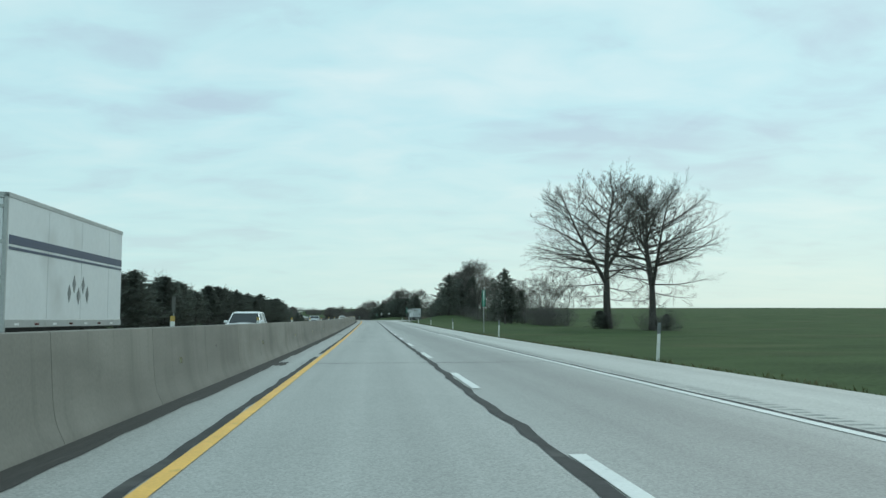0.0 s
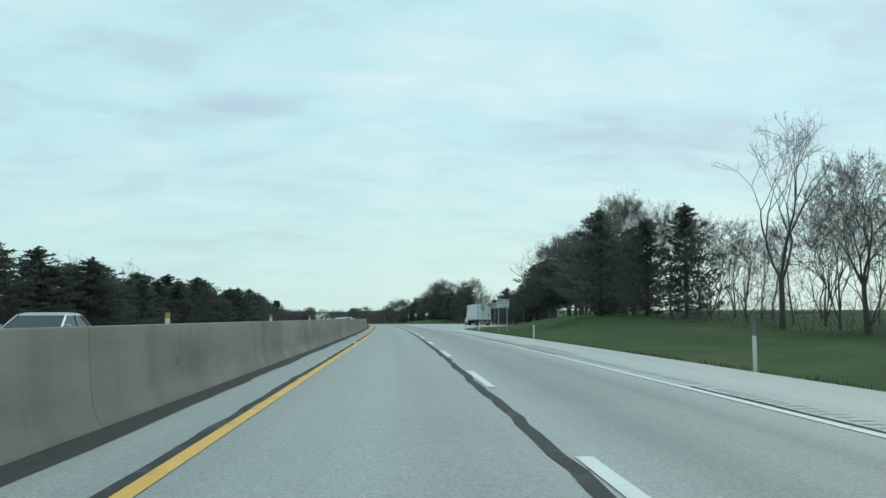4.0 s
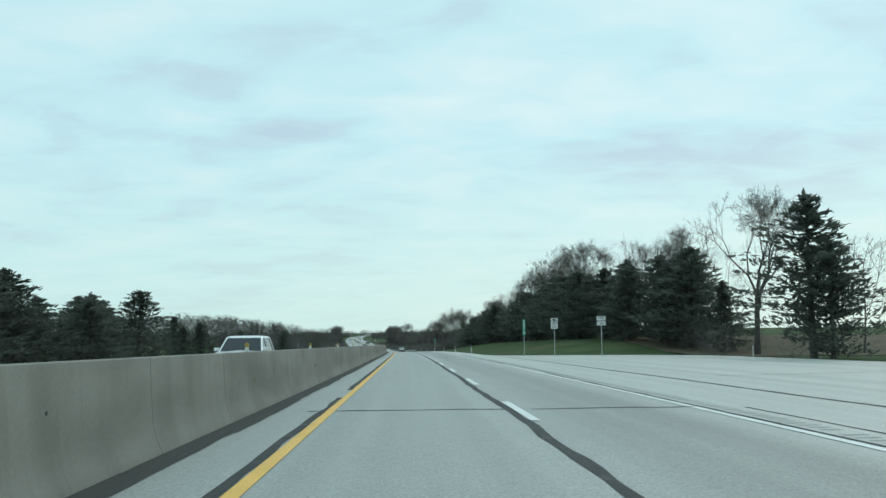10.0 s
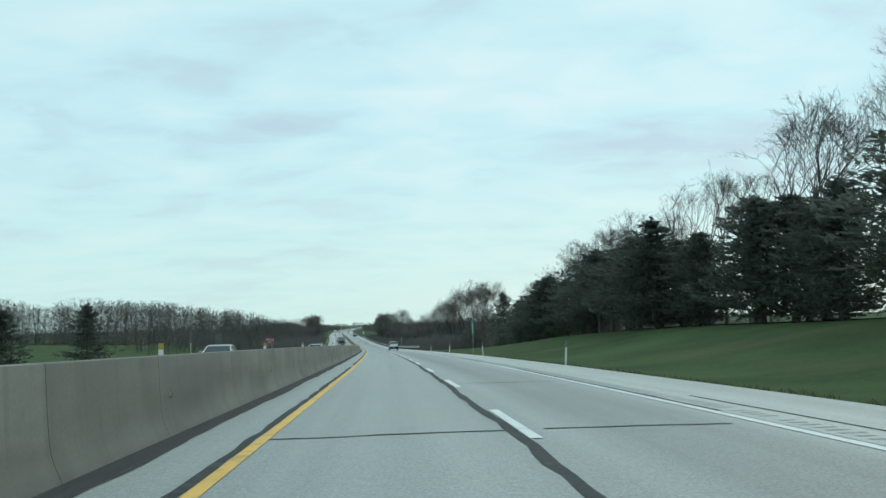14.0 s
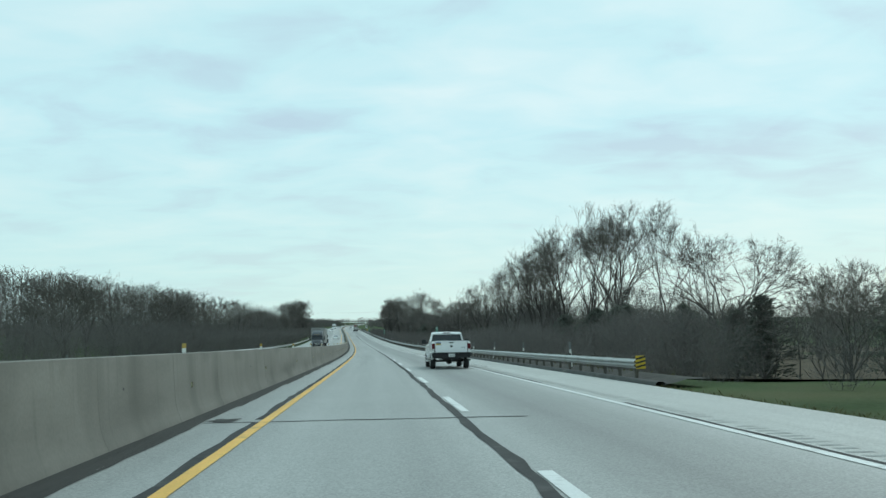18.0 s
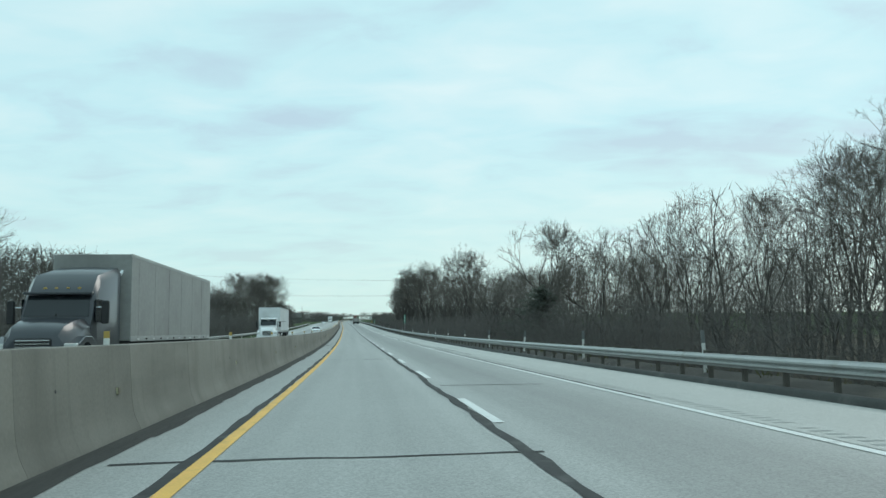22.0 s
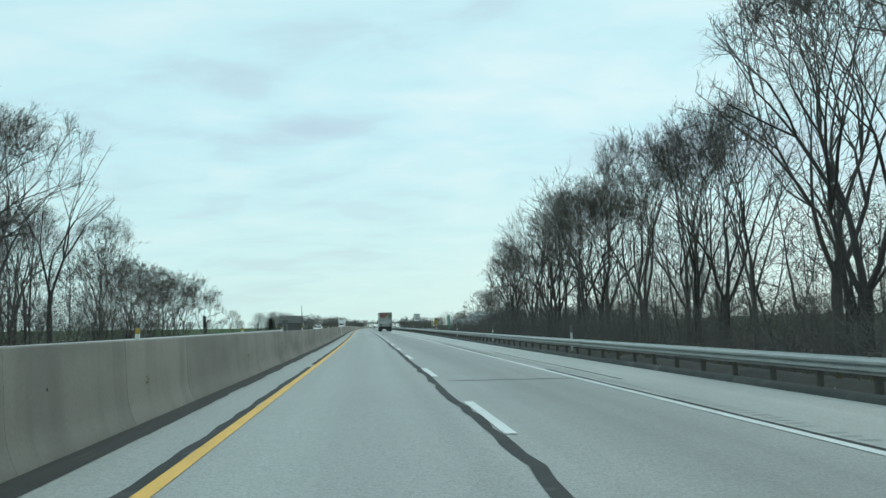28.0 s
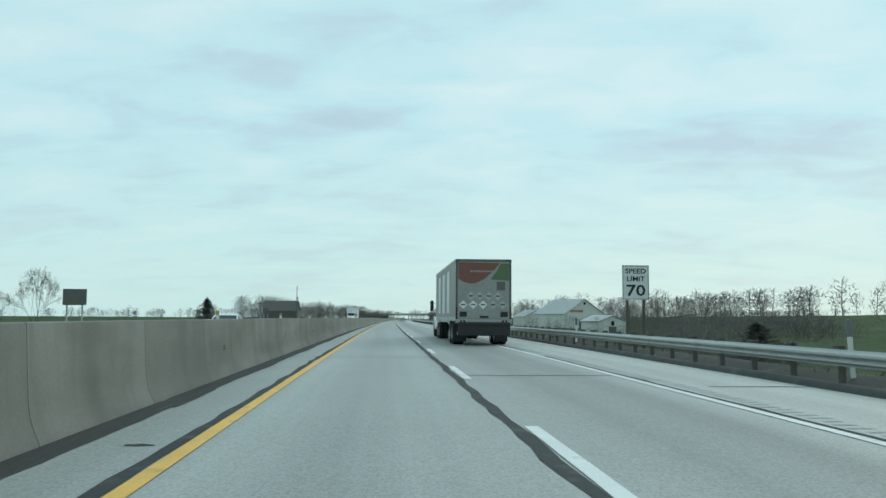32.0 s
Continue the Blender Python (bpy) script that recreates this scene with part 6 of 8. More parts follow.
bp_ = bm_box(-0.055, 0.055, -0.05, 0.05, -0.35, 0.8, 0.008)
me_post = bpy.data.meshes.new("rail_post")
bp_.to_mesh(me_post)
bp_.free()
me_post.materials.append(M_POST)
bb_ = bm_box(-0.16, -0.005, -0.05, 0.05, 0.46, 0.8, 0.008)
me_block = bpy.data.meshes.new("block")
bb_.to_mesh(me_block)
bb_.free()
me_block.materials.append(M_POST)


def guardrail(label, s0, s1, o, flip, seg, gap, near_to):
    t = thing("guardrail", label, "guardrail")
    s, k = s0, 0
    while s < s1:
        part("rail", beam_mesh(s, s + seg + 0.1, o + (0.004 * flip if k % 2 else 0), flip), None, t)
        s += seg
        k += 1
    s = s0 + 0.5
    rest = []
    while s < s1:
        m = here(s, o + 0.16 * flip, 0)
        if s < near_to:
            q = part("post", me_post, None, t, "", m)
            part("block", me_block, None, q, "", Matrix.Diagonal((flip, 1, 1, 1)))
        else:
            rest.append(m)
        s += gap
    if rest:
        b = bmesh.new()
        for m in rest:
            n0 = len(b.verts)
            b.from_mesh(me_post)
            b.verts.ensure_lookup_table()
            bmesh.ops.transform(b, matrix=m, verts=b.verts[n0:])
        q = part("far_post_row", b, M_POST, t)
        q["kind"] = "stuff"
    return t


gr = guardrail("galvanised steel W-beam guardrail along the shoulder", 631, 1620, 6.78, 1, 7.62, 1.905, 1195)
# striped end panel
b = bm_box(-0.16, 0.16, -0.02, 0.0, 0.42, 0.84, 0.01)
e_ = part("end_panel", b, M_SIGNY, gr, "yellow and black end panel", here(630.6, 6.8, 0))
for i in range(3):
    b = bmesh.new()
    f = [b.verts.new((x, -0.024, zz)) for x, zz in ((-0.155, 0.44 + i * 0.13), (0.155, 0.52 + i * 0.13), (0.155, 0.58 + i * 0.13), (-0.155, 0.50 + i * 0.13))]
    b.faces.new(f)
    bmesh.ops.recalc_face_normals(b, faces=b.faces)
    part("stripe", b, M_SIGNK, e_)
spur = guardrail("weathered guardrail end section behind the main rail", 1077.5, 1100, 9.0, 1, 7.62, 1.905, 1101)
part("end_terminal", bm_cyl(0.16, 0.16, 0.42, 0.73, 14, None, None, 0.02), M_STEEL, spur, "rounded rail end", here(1077.4, 9.04, 0))
guardrail("galvanised guardrail beyond the opposite carriageway", 588, 1110, -17.95, -1, 15.24, 3.81, 640)
M_KERB = mat("dark_asphalt_kerb", (0.06, 0.06, 0.056), 0.85, vary=0.3, scale=2, fine=20, bump=0.6, bump_dist=0.01, dark=(0.12, 0.117, 0.105), dark_scale=1.2)
v, f, uv = strip(list(range(628, 1600, 3)), [6.38, 6.4, 6.47, 6.6, 6.68, 6.7], lambda s, o: (-0.05 if o < 6.39 or o > 6.69 else 0.1 if o < 6.45 or o > 6.65 else 0.15) * (0.9 + 0.2 * noise.noise(Vector((s * 0.2, o, 4)))))
kerb = part("kerb", mesh_of("kerb", v, f, M_KERB, True, uv))
tagged(kerb, "low dark asphalt kerb below the guardrail", "kerb", kind="structure")
v, f, uv = strip(list(range(628, 1600, 3)), lambda s: [6.66, 7.0, 7.35, 7.9 + 0.3 * noise.noise(Vector((s * 0.3, 1, 7)))],
                 lambda s, o: 0.05 if o < 6.9 else 0.1 if o < 7.1 else 0.2)
verge = part("verge", mesh_of("verge", v, f, M_VERGE, True, uv))
tagged(verge, "dark gritty verge, its colour deepened for the shade beneath the guardrail", "verge", kind="structure")
M_STONES = mat("pale_stones_and_litter", (0.36, 0.355, 0.33), 0.85, vary=0.4, scale=3, fine=20, bump=0.3)
vs, fs = [], []
rl = random.Random(71)
for _ in range(650):
    s = rl.choice((rl.uniform(640, 1120), rl.gauss(1045, 9), rl.gauss(835, 12)))
    c, q, k = at(s, rl.uniform(6.72, 7.05), 0.1), rl.uniform(0.015, 0.07), len(vs)
    vs += [c + Vector((rl.uniform(-q, q), rl.uniform(-q, q) * 2, -0.05)) for _ in range(4)] + [c + Vector((rl.uniform(-q, q) * 0.5, rl.uniform(-q, q), q * rl.uniform(0.3, 0.9)))]
    fs += [(k, k + 1, k + 4), (k + 1, k + 2, k + 4), (k + 2, k + 3, k + 4), (k + 3, k, k + 4)]
tagged(part("roadside_stones", mesh_of("roadside_stones", vs, fs, M_STONES)), "pale stones and litter gathered behind the kerb", "stones", kind="stuff")

# ---------------------------------------------------------------- power line, buildings, overpass
M_WIRE = mat("dark_cable", (0.03, 0.03, 0.03), 0.6, vary=0.1, bump=0)
pole_r, pole_l = at(911, 28, 0), at(849, -38, 0)
for q, top in ((pole_r, 10.8), (pole_l, 9.2)):
    t = thing("utility_pole", "weathered wooden utility pole with crossarm", "pole", Matrix.Translation(q + Vector((0, 0, -1.5))) @ Matrix.Rotation(radians(35), 4, "Z"))
    part("pole", bm_cyl(0.15, 0.1, 0, top + 1.5, 10), M_POST, t)
    part("crossarm", bm_box(-1.1, 1.1, -0.06, 0.06, top + 1.22, top + 1.36, 0.01), M_POST, t)
    for x in (-0.95, 0.95):
        part("insulator", bm_cyl(0.04, 0.03, top + 1.36, top + 1.49, 8, None, Matrix.Translation((x, 0, 0))), M_GREY, t)


def cable(name, a, b, sag, r, label):
    pts = [a.lerp(b, i / 24) - Vector((0, 0, sag * 4 * (i / 24) * (1 - i / 24))) for i in range(25)]
    return tagged(part(name, bm_tube(pts, r, 6), M_WIRE), label, "cable")


cable("power_cable", pole_l + Vector((0, 0, 6.75)), pole_r + Vector((0, 0, 8.05)), 0.9, 0.016, "dark overhead cable crossing the motorway")
cable("power_cable", pole_l + Vector((0.7, 0.5, 9.2)), pole_r + Vector((0.7, 0.5, 10.8)), 0.9, 0.006, "thin overhead wire crossing the motorway")
cable("power_cable", pole_l + Vector((-0.7, -0.5, 9.2)), pole_r + Vector((-0.7, -0.5, 10.8)), 0.9, 0.006, "thin overhead wire crossing the motorway")

M_BOARD = mat("whitewashed_boards", (0.62, 0.62, 0.58), 0.8, vary=0.12, scale=1.0, fine=14, bump=0.3, stretch=(6, 6, 0.3), dark=(0.36, 0.35, 0.32), dark_scale=0.6, dark_at=(0.55, 0.8))
M_ROOF = mat("pale_metal_roof", (0.46, 0.48, 0.48), 0.5, 0.2, vary=0.12, scale=0.8, fine=8, bump=0.2)
M_OLD = mat("dark_barn_boards", (0.12, 0.115, 0.105), 0.9, vary=0.25, scale=1, fine=12, bump=0.4, stretch=(6, 6, 0.3))
M_GLASS_D = mat("dark_window_glass", (0.02, 0.024, 0.028), 0.12, vary=0.05, bump=0)


def barn(name, label, s, o, w, d, eave, ridge, wall, roof, turn=0.0, wing=0.0, door=True):
    """A gabled barn; the gable faces back along the road."""
    t = thing(name, label, "barn", here(s, o, land(s, o) - 0.1, turn, False))
    b = bmesh.new()
    pts = [(-w / 2, 0), (w / 2, 0), (w / 2, eave), (0, ridge), (-w / 2, eave)]
    a = [b.verts.new((x, 0, z)) for x, z in pts]
    c = [b.verts.new((x, d, z)) for x, z in pts]
    b.faces.new(a)
    b.faces.new(c[::-1])
    for i in range(5):
        b.faces.new((a[i], c[i], c[(i + 1) % 5], a[(i + 1) % 5]))
    bmesh.ops.recalc_face_normals(b, faces=b.faces)
    wl_ = part("wall", b, wall, t)
    sl = math.hypot(w / 2, ridge - eave)
    an = math.atan2(ridge - eave, w / 2)
    for sd in (-1, 1):
        r = part("roof", bm_box(-sl / 2 - 0.25, sl / 2 + 0.06, -0.35, d + 0.35, 0.03, 0.15, 0.02), roof, t, "",
                 Matrix.Translation((sd * w / 4, 0, (eave + ridge) / 2)) @ Matrix.Rotation(sd * an, 4, "Y") @ Matrix.Diagonal((-sd, 1, 1, 1)))
        for k in range(int(d / 0.9)):
            part("seam", bm_box(-sl / 2 - 0.2, sl / 2, k * 0.9, k * 0.9 + 0.05, 0.15, 0.19), roof, r)
    if door:
        dr = part("door", bm_box(-w * 0.14, w * 0.14, -0.07, 0.0, 0, eave * 0.62, 0.01), M_OLD, t)
        part("rail", bm_box(-w * 0.28, w * 0.28, -0.1, -0.04, eave * 0.63, eave * 0.67), M_STEEL, t)
    wd = part("window", bm_box(-0.35, 0.35, -0.05, 0.02, ridge - 1.7, ridge - 0.9, 0.01), M_GLASS_D, t)
    part("frame", bm_box(-0.45, 0.45, -0.03, 0.01, ridge - 1.8, ridge - 0.8), wall, wd)
    if wing:
        b = bmesh.new()
        pts = [(w / 2, 0), (w / 2 + wing, 0), (w / 2 + wing, eave * 0.42), (w / 2, eave * 0.95)]
        a = [b.verts.new((x, 0.6, z)) for x, z in pts]
        c = [b.verts.new((x, d - 0.6, z)) for x, z in pts]
        b.faces.new(a)
        b.faces.new(c[::-1])
        for i in range(4):
            b.faces.new((a[i], c[i], c[(i + 1) % 4], a[(i + 1) % 4]))
        bmesh.ops.recalc_face_normals(b, faces=b.faces)
        part("lean_to", b, wall, t, "white lean-to")
    return t


bn = barn("barn", "large white gabled barn with a pale metal roof", 1344, 57, 14, 20, 4.5, 9.0, M_BOARD, M_ROOF, 18, 8)
for i in range(6):
    part("faded_lettering", bm_box(-4.9 + i * 0.75, -4.4 + i * 0.75, -0.03, -0.004, 5.0, 5.75), M_RED, bn, "faded red painted letters" if i == 0 else "")
barn("shed", "small pale shed with a shallow roof", 1236, 37.5, 6.0, 5, 2.4, 3.4, M_BOARD, M_ROOF, 25, 0)
barn("barn", "white farm building beside the large barn", 1372, 47, 9, 12, 3.6, 6.0, M_BOARD, M_ROOF, 10, 0, False)
barn("barn", "long dark weathered barn in the field", 1393, -35.5, 8, 11.5, 4.4, 8.0, M_OLD, M_OLD, 90, 0, False)
barn("house", "small white house beyond the opposite carriageway", 545, -75, 7, 9, 2.8, 5.0, M_BOARD, M_ROOF, 20, 0, False)
t = thing("utility_pole", "leaning dark wooden pole beside the barn", "pole", here(1385, -35.0, 0, 0, False))
part("pole", bm_cyl(0.16, 0.11, 0, 12.4, 8), M_POST, t)
part("transformer", bm_cyl(0.22, 0.22, 7.6, 8.4, 10, None, Matrix.Translation((0.3, 0, 0))), M_BACK, t)

dead = thing("dead_trunk", "leaning dark dead tree trunk in the field", "dead tree", Matrix.Translation(soil(1062.5, -22.3)) @ Matrix.Rotation(radians(-5), 4, "Y"))
part("trunk", bm_cyl(0.27, 0.2, -0.3, 3.3, 11, None, None, 0.03), M_BARK, dead)
part("stub", bm_tube([(0.1, 0, 2.3), (0.5, 0.1, 2.7)], 0.07, 7), M_BARK, dead)
over = thing("overpass", "far concrete road bridge over the motorway", "bridge", here(2150, -5, 0, 0, False))
M_CONC = mat("bridge_concrete", (0.36, 0.35, 0.32), 0.85, vary=0.1, scale=0.3, fine=3, bump=0.1)
part("deck", bm_box(-70, 70, -5, 5, 5.6, 7.0, 0.05), M_CONC, over)
part("parapet", bm_box(-70, 70, -5.2, -4.9, 7.0, 7.9, 0.03), M_CONC, over)
part("parapet", bm_box(-70, 70, 4.9, 5.2, 7.0, 7.9, 0.03), M_CONC, over)
for x in (-19, 0, 19):
    part("pier", bm_box(x - 0.6, x + 0.6, -4, 4, -0.5, 5.6, 0.05), M_CONC, over)
for sd in (-1, 1):
    part("abutment", bm_box(min(sd * 26, sd * 70), max(sd * 26, sd * 70), -5, 5, -1, 5.6, 0.05), M_GRASS, over, "grassed embankment")

# ---------------------------------------------------------------- vehicles
M_PAINT = mat("white_car_paint", (0.82, 0.83, 0.83), 0.25, vary=0.03, scale=2, fine=12, bump=0.0, coat=0.6, dark=(0.45, 0.45, 0.43), dark_scale=1.4, dark_at=(0.68, 0.95))
M_DIRT = mat("road_grime_paint", (0.5, 0.5, 0.47), 0.6, vary=0.2, scale=3, fine=20, bump=0.05)
M_DARKPAINT = mat("dark_truck_paint", (0.03, 0.034, 0.042), 0.3, vary=0.08, bump=0, coat=0.5)
M_SILVER = mat("silver_car_paint", (0.36, 0.37, 0.38), 0.3, 0.4, vary=0.05, bump=0, coat=0.5)
M_TYRE = mat("tyre_rubber", (0.022, 0.022, 0.022), 0.85, vary=0.25, scale=6, fine=50, bump=0.3)
M_RIM = mat("steel_rim", (0.45, 0.45, 0.45), 0.35, 0.8, vary=0.1, bump=0.05)
M_CHROME = mat("chrome_trim", (0.7, 0.7, 0.7), 0.15, 1.0, vary=0.03, bump=0)
M_TAIL = mat("red_tail_lens", (0.10, 0.011, 0.016), 0.2, vary=0.1, bump=0)
M_LAMP = mat("clear_lamp_lens", (0.6, 0.6, 0.58), 0.15, vary=0.1, bump=0)
M_TRIM = mat("black_bumper_plastic", (0.014, 0.014, 0.015), 0.75, vary=0.2, scale=4, bump=0.1)
M_BOX = mat("white_trailer_skin", (0.66, 0.68, 0.68), 0.45, vary=0.06, scale=0.6, fine=8, bump=0.05, dark=(0.42, 0.42, 0.40), dark_scale=0.5, dark_at=(0.55, 0.85))
M_BOXGREY = mat("dirty_grey_trailer_skin", (0.31, 0.31, 0.295), 0.55, vary=0.15, scale=0.5, fine=6, bump=0.05, dark=(0.2, 0.19, 0.18), dark_scale=0.4, dark_at=(0.5, 0.8))
M_CHASSIS = mat("black_chassis", (0.025, 0.024, 0.023), 0.7, vary=0.25, scale=3, bump=0.1)
M_CORAL = mat("faded_coral_print", (0.20, 0.075, 0.055), 0.5, vary=0.1, bump=0)
M_LIME = mat("faded_green_print", (0.10, 0.15, 0.075), 0.5, vary=0.1, bump=0)
M_FADED = mat("faded_placard_print", (0.42, 0.42, 0.40), 0.6, vary=0.25, scale=4, bump=0)
M_NAVY = mat("navy_stripe", (0.035, 0.05, 0.10), 0.4, vary=0.1, bump=0)
M_PLATE = mat("pale_number_plate", (0.62, 0.64, 0.62), 0.4, vary=0.08, bump=0)


def wheel(parent, x, y, r, w, side, name="wheel", rim_r=0.58, dual=False, spokes=8):
    """A tyre with a dished rim; side is -1 or 1, the side that faces out."""
    m = Matrix.Translation((x, y, r)) @ Matrix.Rotation(radians(90) * side, 4, "Y")
    prof = [(rim_r * r, -w / 2), (r * 0.86, -w / 2), (r * 0.965, -w * 0.42), (r, -w * 0.28), (r, w * 0.28), (r * 0.965, w * 0.42), (r * 0.86, w / 2), (rim_r * r, w / 2)]
    n = 28
    vs = [(math.cos(2 * math.pi * k / n) * a, math.sin(2 * math.pi * k / n) * a, z) for k in range(n) for a, z in prof]
    q = len(prof)
    fs = [(k * q + j, ((k + 1) % n) * q + j, ((k + 1) % n) * q + (j + 1) % q, k * q + (j + 1) % q) for k in range(n) for j in range(q)]
    t = part(name, mesh_of("tyre", vs, fs, M_TYRE, True), None, parent, "", m)
    b = bm_cyl(rim_r * r, rim_r * r, -w * 0.5, w * 0.28, 28, None, None, 0.01)
    bm_cyl(rim_r * r * 0.34, rim_r * r * 0.26, w * 0.28, w * 0.42, 16, b)
    part("rim", b, M_RIM, t)
    # slots are black discs on the rim, coloured like their shaded insides
    for k in range(spokes):
        a = 2 * math.pi * k / spokes
        part("rim_slot_disc", bm_cyl(rim_r * r * 0.13, rim_r * r * 0.13, w * 0.275, w * 0.295, 10, None,
                                Matrix.Translation((math.cos(a) * rim_r * r * 0.68, math.sin(a) * rim_r * r * 0.68, 0))), M_BLACK, t)
    part("rim_lip", bm_ring(rim_r * r * 1.0, rim_r * r * 0.93, w * 0.28, w * 0.5), M_RIM, t)
    return t


def bm_ring(r0, r1, z0, z1, n=28):
    b = bmesh.new()
    rows = []
    for k in range(n):
        a = 2 * math.pi * k / n
        rows.append([b.verts.new((math.cos(a) * r, math.sin(a) * r, z)) for r, z in ((r0, z0), (r0, z1), (r1, z1), (r1, z0))])
    for k in range(n):
        p, q = rows[k], rows[(k + 1) % n]
        for j in range(4):
            b.faces.new((p[j], q[j], q[(j + 1) % 4], p[(j + 1) % 4]))
    bmesh.ops.recalc_face_normals(b, faces=b.faces)
    return b


def arch(yc, zc, r, n=12):
    return [(yc + math.cos(math.pi * k / n) * r, zc + math.sin(math.pi * k / n) * r) for k in range(n + 1)]


def loft(rings, close=True):
    """Skin over rings of equal length, each a list of (x, y, z)."""
    b = bmesh.new()
    rows = [[b.verts.new(p) for p in r] for r in rings]
    n = len(rings[0])
    for a, c in zip(rows, rows[1:]):
        for k in range(n):
            b.faces.new((a[k], a[(k + 1) % n], c[(k + 1) % n], c[k]))
    if close:
        b.faces.new(rows[0])
        b.faces.new(rows[-1][::-1])
    bmesh.ops.recalc_face_normals(b, faces=b.faces)
    return b


def bands(b, heights, lengths=()):
    """Cuts a bmesh at heights and lengths, so that it can be bent smoothly."""
    for z in heights:
        bmesh.ops.bisect_plane(b, geom=b.verts[:] + b.edges[:] + b.faces[:], plane_co=(0, 0, z), plane_no=(0, 0, 1))
    for y in lengths:
        bmesh.ops.bisect_plane(b, geom=b.verts[:] + b.edges[:] + b.faces[:], plane_co=(0, y, 0), plane_no=(0, 1, 0))


def quad_panel(pts, thick, inward):
    b = bmesh.new()
    iv = Vector(inward) * thick
    a = [b.verts.new(p) for p in pts]
    c = [b.verts.new(Vector(p) + iv) for p in pts]
    n = len(pts)
    b.faces.new(a)
    b.faces.new(c[::-1])
    for i in range(n):
        b.faces.new((a[i], c[i], c[(i + 1) % n], a[(i + 1) % n]))
    bmesh.ops.recalc_face_normals(b, faces=b.faces)
    return b


def smooth(ob):
    ob.data.polygons.foreach_set("use_smooth", [True] * len(ob.data.polygons))
    ob.data.set_sharp_from_angle(angle=radians(38))
    return ob


def pickup(m):
    """A full-size white regular-cab pickup; y runs forward from the rear bumper."""
    t = thing("pickup_truck", "white regular-cab pickup with black bumper and tubular steps", "pickup truck", m)
    H = 1.0
    ax_r, ax_f, wr = 1.27, 4.83, 0.405
    # bed sides with wheel arches, slightly crowned outwards
    for sd in (-1, 1):
        out = [(0.10, 0.78), (0.06, 0.95), (0.06, 1.40), (0.12, 1.425), (2.6, 1.40), (2.6, 0.56)] + \
              [(y, z) for y, z in arch(ax_r, 0.47, 0.485)] + [(0.55, 0.62)]
        b = bm_prism(out, sd * 0.86, sd * 1.005, 0.018)
        bands(b, (0.6, 0.7, 0.8, 0.9, 0.96, 1.15, 1.22, 1.29, 1.35), (0.3, 0.7, 1.27, 1.85, 2.2))
        for vtx in b.verts:
            if abs(vtx.co.x) > 0.95:
                vtx.co.x -= sd * (0.05 * max(0, (vtx.co.z - 1.15) / 0.27) ** 2 + 0.035 * max(0, (0.9 - vtx.co.z) / 0.4))
        p = smooth(part("bed_side", b, M_PAINT, t))
        part("rail_cap", bm_box(min(sd * 0.85, sd * 0.975), max(sd * 0.85, sd * 0.975), 0.1, 2.59, 1.418, 1.44, 0.008), M_BLACK, p)
        lip = [(ax_r + math.cos(math.pi * k / 14) * 0.5, 0.47 + math.sin(math.pi * k / 14) * 0.5) for k in range(15)]
        part("arch_lip", bm_tube([(sd * 0.985, y, z) for y, z in lip], 0.009, 6), M_PAINT, p)
        # tail lamp
        lamp = part("tail_lamp", bm_box(min(sd * 0.822, sd * 0.995), max(sd * 0.822, sd * 0.995), 0.038, 0.28, 0.945, 1.3, 0.03, None, 2), M_TAIL, t, "dark red tail lamp")
        part("reverse_lens", bm_box(min(sd * 0.85, sd * 0.965), max(sd * 0.85, sd * 0.965), 0.03, 0.06, 0.955, 1.02, 0.008), M_LAMP, lamp)
        part("arch_liner", bm_box(min(sd * 0.62, sd * 0.87), max(sd * 0.62, sd * 0.87), ax_r - 0.55, ax_r + 0.55, 0.55, 1.05, 0.03), M_BLACK, t)
        # front fender and door
        fo = [(2.615, 0.52), (2.615, 1.28), (3.3, 1.30), (4.1, 1.27), (4.75, 1.22), (5.5, 1.12), (5.72, 1.02), (5.78, 0.62), (5.42, 0.56)] + \
             [(y, z) for y, z in arch(ax_f, 0.47, 0.48)] + [(4.25, 0.50)]
        b = bm_prism(fo, sd * 0.84, sd * 1.0, 0.022)
        bands(b, (0.6, 0.7, 0.85, 0.96, 1.08, 1.14, 1.2, 1.25), (3.3, 4.0, 4.4, 4.83, 5.2, 5.35, 5.5, 5.62))
        for vtx in b.verts:
            if abs(vtx.co.x) > 0.95:
                vtx.co.x -= sd * (0.06 * max(0, (vtx.co.z - 1.08) / 0.2) ** 2 + 0.05 * max(0, (0.85 - vtx.co.z) / 0.35) + 0.10 * max(0, (vtx.co.y - 5.2) / 0.6) ** 2)
        body = smooth(part("body_side", b, M_PAINT, t))
        lip = [(ax_f + math.cos(math.pi * k / 14) * 0.495, 0.47 + math.sin(math.pi * k / 14) * 0.495) for k in range(15)]
        part("arch_lip", bm_tube([(sd * 0.982, y, z) for y, z in lip], 0.009, 6), M_PAINT, body)
        for y in (2.66, 4.02):
            part("door_gap", bm_box(min(sd * 0.985, sd * 1.0005), max(sd * 0.985, sd * 1.0005), y, y + 0.007, 0.86, 1.1), M_GREY, body)
        part("door_gap", bm_box(min(sd * 0.95, sd * 0.966), max(sd * 0.95, sd * 0.966), 2.66, 4.03, 0.585, 0.592), M_GREY, body)
        part("sill_grime", bm_box(min(sd * 0.90, sd * 0.968), max(sd * 0.90, sd * 0.968), 2.62, 4.28, 0.47, 0.55, 0.012), M_DIRT, body, "grimy lower sill")
